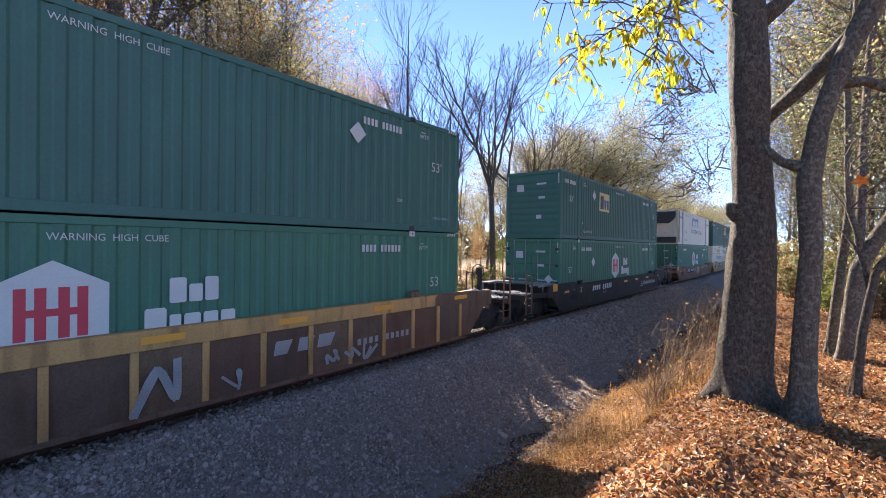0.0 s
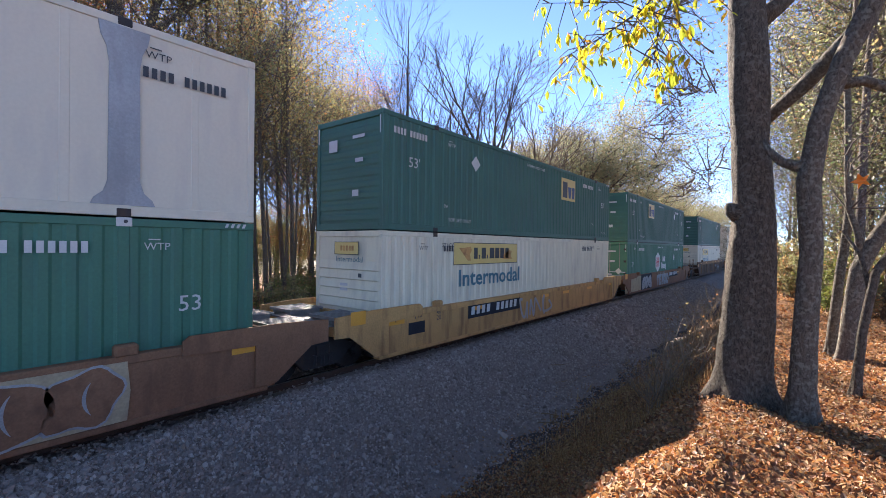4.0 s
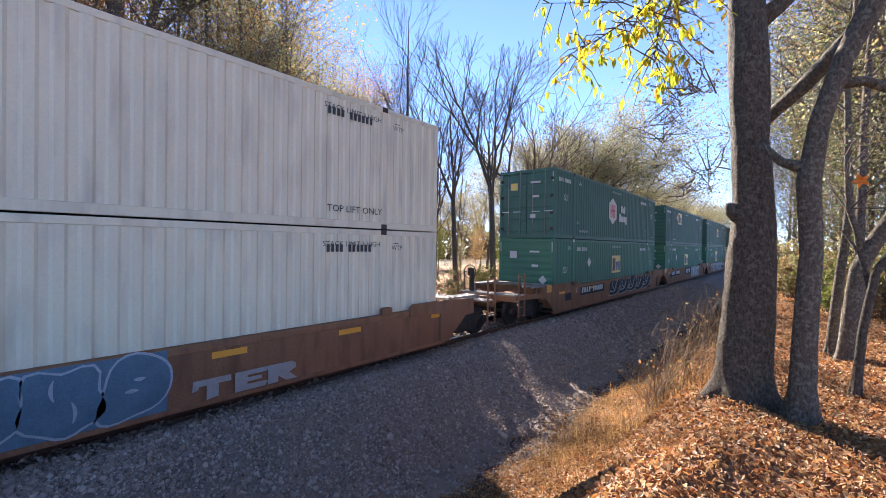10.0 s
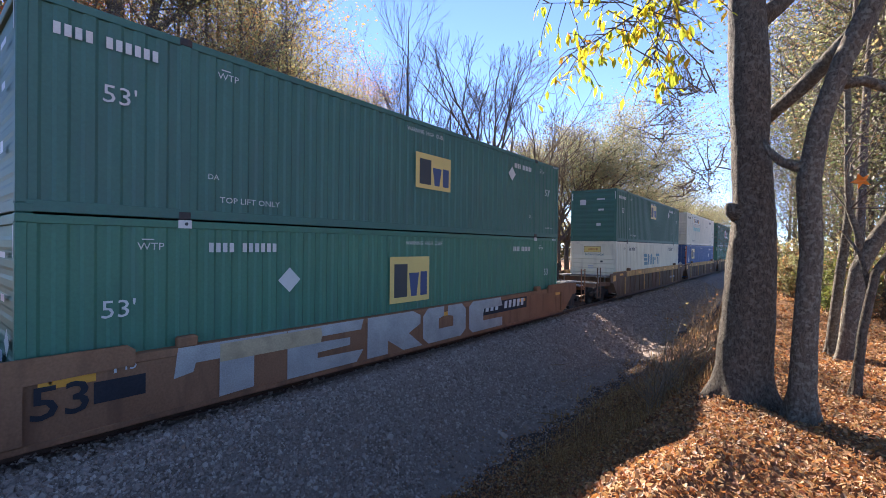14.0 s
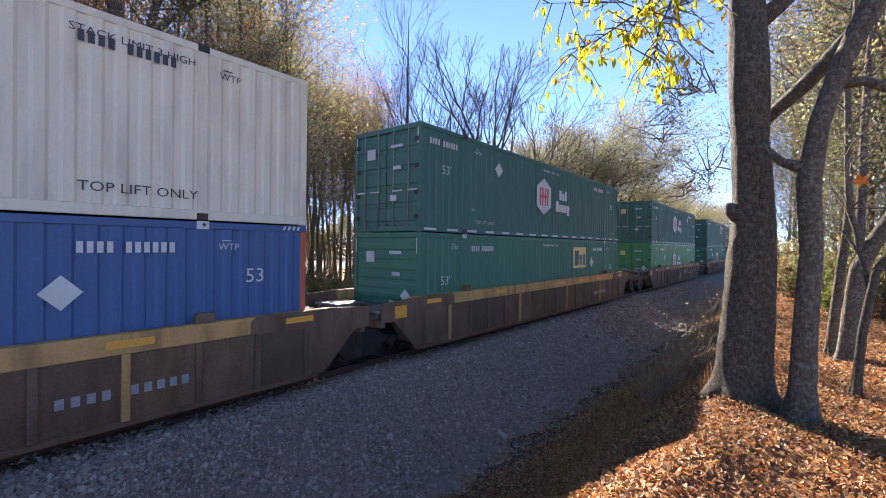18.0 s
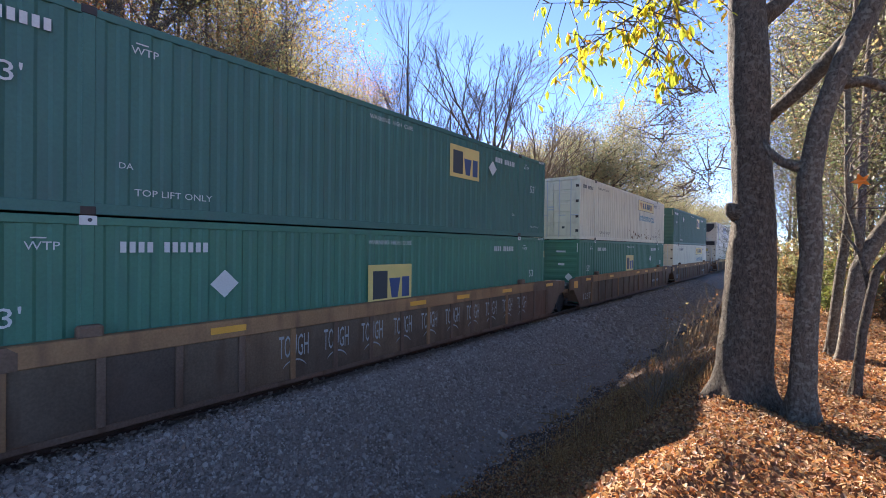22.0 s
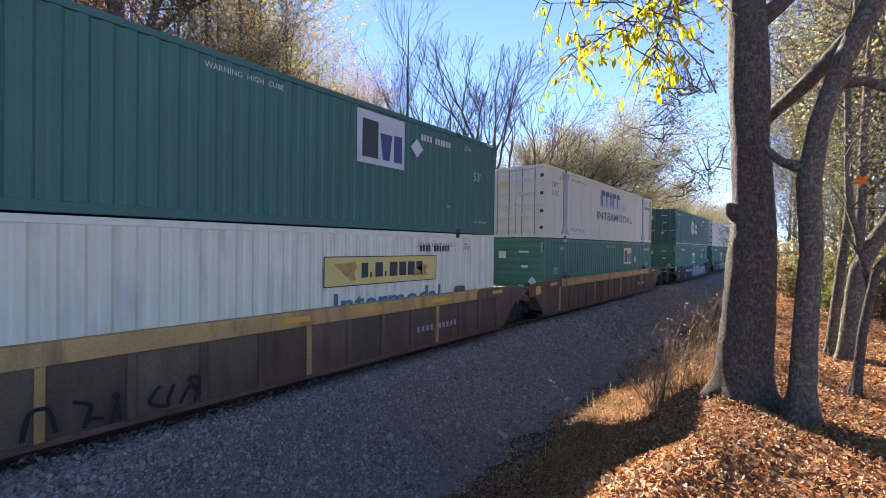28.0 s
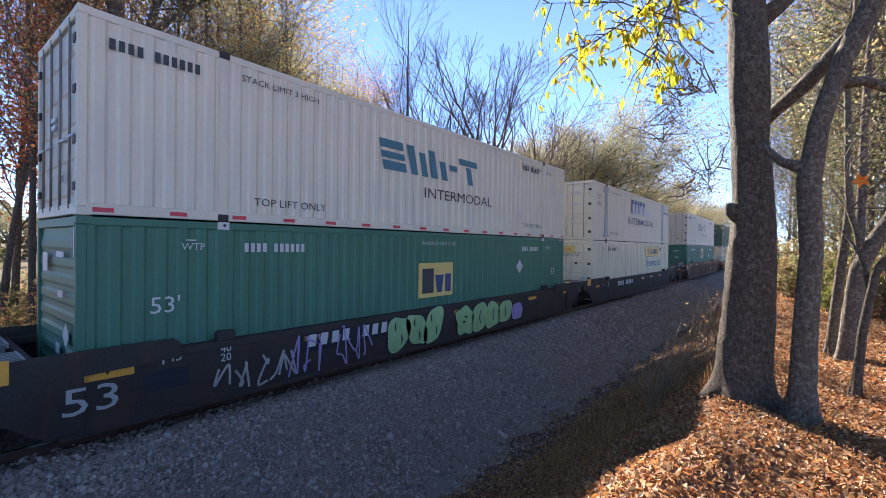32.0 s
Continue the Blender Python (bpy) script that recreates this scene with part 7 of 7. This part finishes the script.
def crown_on(root, paths, seed, leaf, count, size, sub=9, reach=2.6, jitter=0.35, thick=1.0):
    """Side branches, twigs and leaves along given limbs."""
    rg = random.Random(seed)
    b = root.location
    g, tips = Geo(), []
    for path in paths:
        q = [Vector(p) - b for p in path]
        for k in range(sub):
            u = rg.uniform(0.25, 1.0) * (len(q) - 1)
            i = min(int(u), len(q) - 2)
            p = q[i].lerp(q[i + 1], u - i)
            d = ((q[i + 1] - q[i]).normalized() * 0.5 + Vector((rg.gauss(0, .7), rg.gauss(0, .7), rg.gauss(.25, .5)))).normalized()
            ln = reach * rg.uniform(0.5, 1.1)
            pts = [p]
            for j in range(4):
                d = (d + Vector((rg.gauss(0, .2), rg.gauss(0, .2), rg.gauss(.05, .15)))).normalized()
                pts.append(pts[-1] + d * ln / 4)
            g.tube(pts, [q * thick for q in (0.035, 0.028, 0.02, 0.013, 0.007)], 5, False)
            for j in range(9):
                m = rg.randint(1, 4)
                e = pts[m] + Vector((rg.gauss(0, 1), rg.gauss(0, 1), rg.gauss(.2, .7))).normalized() * ln * rg.uniform(.2, .42)
                mid = pts[m].lerp(e, .5) + Vector((rg.gauss(0, .05), rg.gauss(0, .05), .03))
                g.tube([pts[m], mid, e], [q * thick for q in (0.012, 0.008, 0.004)], 3, False)
                tips += [tuple(mid), tuple(e), tuple(e)]
    part("bough", g, "dark_twig" if thick == 0.34 else "twig", root, smooth=True)
    if count:
        v, f = leaf_cloud(tips, count, size, jitter, seed)
        me = mesh_from("crown", v, f)
        me.materials.append(M[leaf])
        new("crown", me).parent = root


GA = [(-16.51, 4.03, -1.0), (-16.50, 4.05, 0.1), (-16.49, 4.12, 2.45), (-16.45, 4.28, 5.06), (-16.44, 4.33, 7.68), (-16.45, 4.27, 10.27), (-16.47, 4.19, 12.82), (-16.51, 4.04, 15.65), (-16.4, 4.2, 18.0)]
GB = [(-16.70, 4.53, -1.0), (-16.70, 4.53, 0.0), (-16.69, 4.56, 2.44), (-16.66, 4.67, 5.14), (-16.60, 4.86, 7.51), (-16.51, 5.16, 9.59), (-16.33, 5.71, 11.98), (-16.11, 6.30, 14.84)]
L1 = [(-16.60, 4.67, 5.6), (-16.37, 5.27, 6.57), (-16.06, 6.15, 7.85), (-15.60, 7.25, 8.35), (-15.02, 8.38, 9.17)]
L2 = [(-16.45, 4.3, 8.2), (-16.60, 3.69, 9.05), (-16.70, 3.18, 9.87), (-16.79, 2.69, 10.96)]
L3 = [(-16.51, 5.16, 9.5), (-16.27, 5.87, 10.35), (-15.84, 6.95, 11.44), (-15.30, 8.07, 12.36)]
L4 = [(-16.46, 4.26, 4.5), (-16.53, 3.97, 5.2), (-16.62, 3.57, 6.16), (-16.70, 3.19, 6.58)]
great = big_tree("oak_tree", GA, [.40, .33, .30, .27, .24, .20, .16, .10, .04], [(L2, [.12, .09, .06, .03]), (L4, [.07, .05, .035, .02])], "great dark oak with spreading limbs beyond the track", 2.2, "bark3")
crown_on(great, [GA[4:], L2, L2, L4], 51, "rusty_leaf", 9000, 0.09, 14)
tagged(great, group=FAR)
twin = big_tree("oak_tree", GB, [.30, .25, .22, .20, .17, .13, .10, .05], [(L1, [.13, .11, .09, .06, .03]), (L3, [.10, .08, .05, .025])], "oak stem with a long low limb beyond the track", 5.2, "bark3")
crown_on(twin, [GB[4:], L1, L1, L3, L3], 52, "olive_leaf", 11000, 0.09, 14)
tagged(twin, group=FAR)
crown_on(oak, [[(-0.55, 6.0, 7.4), (-0.4, 6.1, 9.5), (-0.5, 6.2, 12.5)], [(-0.5, 6.0, 6.6), (-1.2, 5.6, 7.6), (-2.2, 5.2, 8.6), (-3.0, 4.6, 9.2)]], 53, "lime_leaf", 500, 0.10, 5, 1.6, 0.35, 0.5)
crown_on(oak, [[(-0.46, 6.0, 4.4), (-1.0, 7.2, 5.1), (-1.6, 8.6, 5.6), (-2.2, 10.0, 5.7)], [(-0.44, 6.0, 5.2), (-1.0, 7.0, 5.5), (-1.7, 8.4, 5.2), (-2.3, 9.8, 4.6)], [(-0.44, 6.0, 5.5), (-0.9, 6.8, 6.2), (-1.5, 8.0, 6.9), (-2.0, 9.4, 7.2)], [(-0.42, 6.1, 3.9), (-0.9, 7.6, 4.1), (-1.5, 9.4, 4.2), (-2.0, 11.0, 4.0)]], 54, "wood_leaf", 1300, 0.042, 24, 0.85, 0.08, 0.34)

crown_on(leaner, [[(1.0, 9.2, 3.2), (1.45, 9.25, 4.0), (2.1, 9.4, 5.6), (2.6, 9.5, 8.0)], [(0.72, 9.15, 3.1), (0.60, 9.1, 3.5), (0.55, 9.0, 4.3)]], 57, "scrub_leaf", 900, 0.055, 9, 1.6, 0.15, 0.4)
crown_on(slim, [[(0.64, 9.6, 3.4), (0.6, 9.7, 5.5), (0.75, 9.8, 8.0)]], 58, "olive_leaf", 500, 0.06, 9, 1.5, 0.15, 0.4)


def spray_of_leaves(parent, path, rad, count, droop, seed, mat="lime_leaf", long=0.08, spread=0.22):
    """A thin branch with side twigs, and leaves that hang from them."""
    b = parent.location
    rg = random.Random(seed)
    q = [Vector(p) - b for p in path]
    g = Geo().tube(q, [rad * (1 - 0.8 * i / (len(q) - 1)) for i in range(len(q))], 6)
    anchors = []
    for k in range(count):
        u = rg.uniform(0.12, 1.0) * (len(q) - 1)
        i = min(int(u), len(q) - 2)
        p = q[i].lerp(q[i + 1], u - i)
        d = Vector((rg.gauss(0, 1), rg.gauss(0, 1), rg.gauss(-0.35, 0.6))).normalized()
        ln = rg.uniform(0.12, spread * 2.2)
        mid = p + d * ln * 0.55
        e = mid + (d + Vector((0, 0, -droop))).normalized() * ln * 0.45
        g.tube([p, mid, e], [0.005, 0.0035, 0.002], 4)
        for j in range(rg.randint(4, 7)):
            anchors.append(p.lerp(e, rg.uniform(0.35, 1.05)))
    part("leafy_branch", g, "twig", parent, "thin drooping branch", smooth=True)
    n = np.random.default_rng(seed)
    k = len(anchors)
    base = leaf_shape(long, long * 0.38)
    base[:, 0] += 0.5 * long
    s = n.uniform(0.6, 1.25, (k, 1, 1))
    h = n.uniform(0, 2 * np.pi, k)
    t = n.normal(1.05, 0.40, k)
    ch, sh, ct, st = np.cos(h), np.sin(h), np.cos(t), np.sin(t)
    o, z = np.ones(k), np.zeros(k)
    A = np.stack([ch, -sh, z, sh, ch, z, z, z, o], -1).reshape(k, 3, 3)
    B = np.stack([ct, z, st, z, o, z, -st, z, ct], -1).reshape(k, 3, 3)
    v = np.einsum("kij,kvj->kvi", A @ B, base[None] * s) + np.array([tuple(a) for a in anchors])[:, None]
    f = (LEAF_FACES[None] + 7 * np.arange(k)[:, None, None]).reshape(-1, 3)
    me = mesh_from("foliage", v.reshape(-1, 3), f)
    me.materials.append(M[mat])
    ob = new("foliage", me)
    ob.parent = parent
    return ob


spray_of_leaves(oak, [(-0.45, 3.5, 5.3), (-0.55, 3.25, 4.85), (-0.83, 3.19, 4.48), (-1.11, 3.11, 4.32), (-1.36, 3.01, 4.20)], 0.012, 46, 0.7, 1)
spray_of_leaves(oak, [(-0.45, 3.5, 5.3), (-0.60, 3.3, 4.7), (-0.75, 3.25, 4.35), (-0.78, 3.2, 4.05)], 0.010, 42, 0.9, 2)
spray_of_leaves(oak, [(-0.5, 3.7, 5.4), (-0.75, 3.4, 4.85), (-1.0, 3.25, 4.6), (-1.5, 3.0, 4.65)], 0.010, 30, 0.8, 3)
spray_of_leaves(oak, [(-0.5, 3.9, 5.5), (-0.45, 3.5, 5.0), (-0.42, 3.45, 4.6)], 0.008, 12, 0.8, 5)


# ---------------- weeds, brush and saplings on the bank ----------------
def blades(name, spots, per, tall, mat, label, cat, seed, lean=0.35, wide=0.006, spread=0.10):
    n = np.random.default_rng(seed)
    vs, k = [], len(spots) * per
    sp = np.repeat(np.array(spots), per, axis=0)
    x = sp[:, 0] + n.normal(0, spread, k)
    y = sp[:, 1] + n.normal(0, spread, k)
    z = height(x, y) - 0.01
    h = tall * n.uniform(0.45, 1.2, k)
    a = n.uniform(0, 2 * np.pi, k)
    ln = np.abs(n.normal(0, lean, k)) * h
    dx, dy = np.cos(a), np.sin(a)
    w = wide * n.uniform(0.6, 1.5, k)
    rows = []
    for u, q in ((0, 1.0), (0.5, 0.8), (1.0, 0.15)):
        cx, cy, cz = x + dx * ln * u * u, y + dy * ln * u * u, z + h * u * (1 - 0.15 * u * ln / (h + 1e-6))
        rows += [np.stack([cx - dy * w * q, cy + dx * w * q, cz], -1), np.stack([cx + dy * w * q, cy - dx * w * q, cz], -1)]
    v = np.stack(rows, 1)
    f = (np.array([(0, 1, 3, 2), (2, 3, 5, 4)])[None] + 6 * np.arange(k)[:, None, None]).reshape(-1, 4)
    me = mesh_from(name, v.reshape(-1, 3), f)
    me.materials.append(M[mat])
    return tagged(new(name, me), label, cat, kind="stuff")


wr = random.Random(31)
patch_a = [(wr.gauss(-1.7, 0.42), wr.uniform(6.3, 9.5)) for _ in range(80)]
blades("dry_grass", patch_a, 12, 0.24, "grass", "dry tawny grass tufts on the bank", "grass", 6, 0.6, 0.005, 0.15)
patch_c = [(wr.gauss(-2.7, 0.5), 6.0 + 4.6 * wr.random() ** 1.1) for _ in range(120)]
blades("dry_grass", patch_c, 10, 0.22, "grass", "golden dry grass tufts at the foot of the bank", "grass", 16, 0.8, 0.004, 0.16)
patch_b = [(wr.gauss(-2.7, 0.6), wr.uniform(9.0, 22)) for _ in range(60)]
blades("dry_grass", patch_b, 10, 0.34, "grass", "dry tawny grass tufts along the ditch", "grass", 7)
plumes = [(wr.gauss(-3.0, 0.5), wr.uniform(6.6, 10.2)) for _ in range(16)]
blades("dry_grass", plumes, 2, 0.5, "grass", "tall dry grass stalks with pale plumes", "grass", 17, 0.15, 0.005, 0.03)


def low_weeds(count, seed):
    """Small dry leaves and seed heads standing among the grass at the foot of the bank."""
    n = np.random.default_rng(seed)
    x, y = n.normal(-2.5, 0.6, count), 4.6 + 5.6 * n.uniform(0, 1, count)
    pos = np.stack([x, y, height(x, y) + 0.02 + np.abs(n.normal(0, 0.10, count))], -1)
    return leaves_at("dry_weeds", pos, n, 0.03, 0.014, 1.0, "grass", "low dry golden weeds with small seed heads", "weeds", kind="stuff")


low_weeds(7000, 61)


def shrub(name, x, y, tall, stems, seed, mat="stem", leaf=None, leaves=0, size=0.05, label="", spread=0.5):
    rg = random.Random(seed)
    root = tagged(new(name), label, "shrub", "brush on the bank")
    root.location = (x, y, float(height(x, y)))
    g, tips = Geo(), []
    for s in range(stems):
        a, l = rg.uniform(0, 6.28), tall * rg.uniform(0.5, 1.1)
        p = Vector((rg.gauss(0, 0.12), rg.gauss(0, 0.12), -0.02))
        d = Vector((math.cos(a) * spread * rg.random(), math.sin(a) * spread * rg.random(), 1)).normalized()
        pts = [p]
        for i in range(5):
            d = (d + Vector((rg.gauss(0, .16), rg.gauss(0, .16), rg.gauss(-.02, .1)))).normalized()
            pts.append(pts[-1] + d * l / 5)
        g.tube(pts, [0.008, 0.007, 0.006, 0.005, 0.004, 0.0025], 4)
        for k in range(rg.randint(3, 7)):
            i = rg.randint(1, 4)
            e = pts[i] + Vector((rg.gauss(0, .6), rg.gauss(0, .6), rg.uniform(.1, .9))).normalized() * l * rg.uniform(.12, .3)
            g.tube([pts[i], pts[i].lerp(e, .5) + Vector((0, 0, .02)), e], [0.004, 0.003, 0.0015], 3)
            tips += [tuple(e), tuple(pts[i].lerp(e, .6))]
        tips.append(tuple(pts[-1]))
    part("stem", g, mat, root)
    if leaf:
        v, f = leaf_cloud(tips, leaves, size, 0.06, seed)
        me = mesh_from("foliage", v, f)
        me.materials.append(M[leaf])
        new("foliage", me).parent = root
    return root


for i, (x, y) in enumerate(((-1.25, 7.6), (-1.5, 8.6), (-1.1, 9.2), (-1.7, 10.2), (-1.3, 11.2), (-2.0, 12.2), (-1.5, 13.6), (-2.3, 15.5), (-1.9, 18), (-2.6, 21), (-1.4, 7.0))):
    shrub("brush", x, y, wr.uniform(0.9, 1.5), 12, 300 + i, "stem", "rusty_leaf", 45, 0.05, "leafless tangled dry brush on the bank", 0.7)
for i, (x, y, h) in enumerate(((-1.45, 6.75, 1.0), (-1.65, 7.3, 1.3), (-1.35, 7.6, 1.4), (-1.9, 8.0, 1.2))):
    shrub("brush", x, y, h, 10, 350 + i, "pale_stem", None, 0, 0.05, "leafless pale dry brush beside the oak", 0.9)
scrub = [shrub("understorey_shrub", -20 - 2 * i, 8 + i, 2.0, 16, 400 + i, "twig", lf, 1700, 0.085, "tangled understorey shrub with small autumn leaves", 0.8) for i, lf in enumerate(("shrub_leaf", "olive_leaf", "rusty_leaf", "shrub_leaf"))]
for i in range(20):
    x, y = spot(wr.uniform(-7.5, 1.0), wr.uniform(14.5, 26))
    o = copy_thing(scrub[(1, 2, 1, 0)[i % 4]], pose(x, y, float(height(x, y)), 0, 0, wr.uniform(0, 360)))
    o.scale = (wr.uniform(.6, 1.2),) * 3
    tagged(o, group="brush on the bank")
for i in range(120):
    x, y = spot(wr.uniform(30, 86), wr.uniform(16.0, 34))
    if x > -13:
        continue
    o = copy_thing(scrub[i % 4], pose(x, y, float(height(x, y)), 0, 0, wr.uniform(0, 360)))
    o.scale = (wr.uniform(.6, 1.3),) * 3
    tagged(o, group="undergrowth beyond the track")
# one late orange leaf
lobes = Geo().poly([(0.075 * (1.0 if i % 2 == 0 else 0.42) * (0.6 if i == 0 else 1.0) * math.cos(math.pi * i / 5 - math.pi / 2), 0.012 * math.sin(i * 2.0), 0.075 * (1.0 if i % 2 == 0 else 0.42) * math.sin(math.pi * i / 5 - math.pi / 2)) for i in range(10)], 0.0012, (0, 1, 0))
ol = part("orange_leaf", lobes, "orange_leaf", at=pose(0.42, 5.2, 3.45, 15, 10, 20))
tagged(ol, "single bright orange lobed leaf hanging from a twig", "leaf")


# fallen sticks on the ballast
for i, (x, y, a, l) in enumerate(((-5.75, 12.7, 60, 1.1), (-5.2, 11.9, 75, 0.8), (-4.4, 9.7, 20, 1.0), (-5.0, 4.5, 95, 0.8), (-4.1, 9.2, 35, 0.8), (-3.8, 10.4, 50, 1.0), (-1.6, 8.2, 100, 0.9))):
    st = part("stick", Geo().tube([(-l / 2, 0, 0.02), (-l * .1, 0.03, 0.035), (l * .2, -0.02, 0.03), (l / 2, 0.04, 0.025)], [0.014, 0.013, 0.011, 0.006], 6), "stem", None, smooth=True)
    st.matrix_basis = pose(x, y, float(max(bed_height(x, y), height(x, y))), 0, 0, a)
    tagged(st, "dry fallen stick lying on the stones", "stick", "fallen sticks")


def motions():
    """The train rolls past; every car and container keeps to its place in it."""
    times = [0.5 * i for i in range(65)]
    for ob, y, z in TRAIN:
        walk(ob, [(t, pose(TRACK_X, y - travelled(t), z)) for t in times])
    for k, q in enumerate((-0.889, 0.889)):
        lead = WHEELS[k][0]
        rows = [(i / FPS, pose(0, q, 0.457, math.degrees(travelled(i / FPS) / 0.457) % 360.0)) for i in range(32 * FPS + 1)]
        walk(lead, rows)
        for ob in WHEELS[k][1:]:
            ob.rotation_mode = "QUATERNION"
            ob.animation_data_create()
            ob.animation_data.action = lead.animation_data.action
            ob.animation_data.action_slot = lead.animation_data.action_slot


motions()
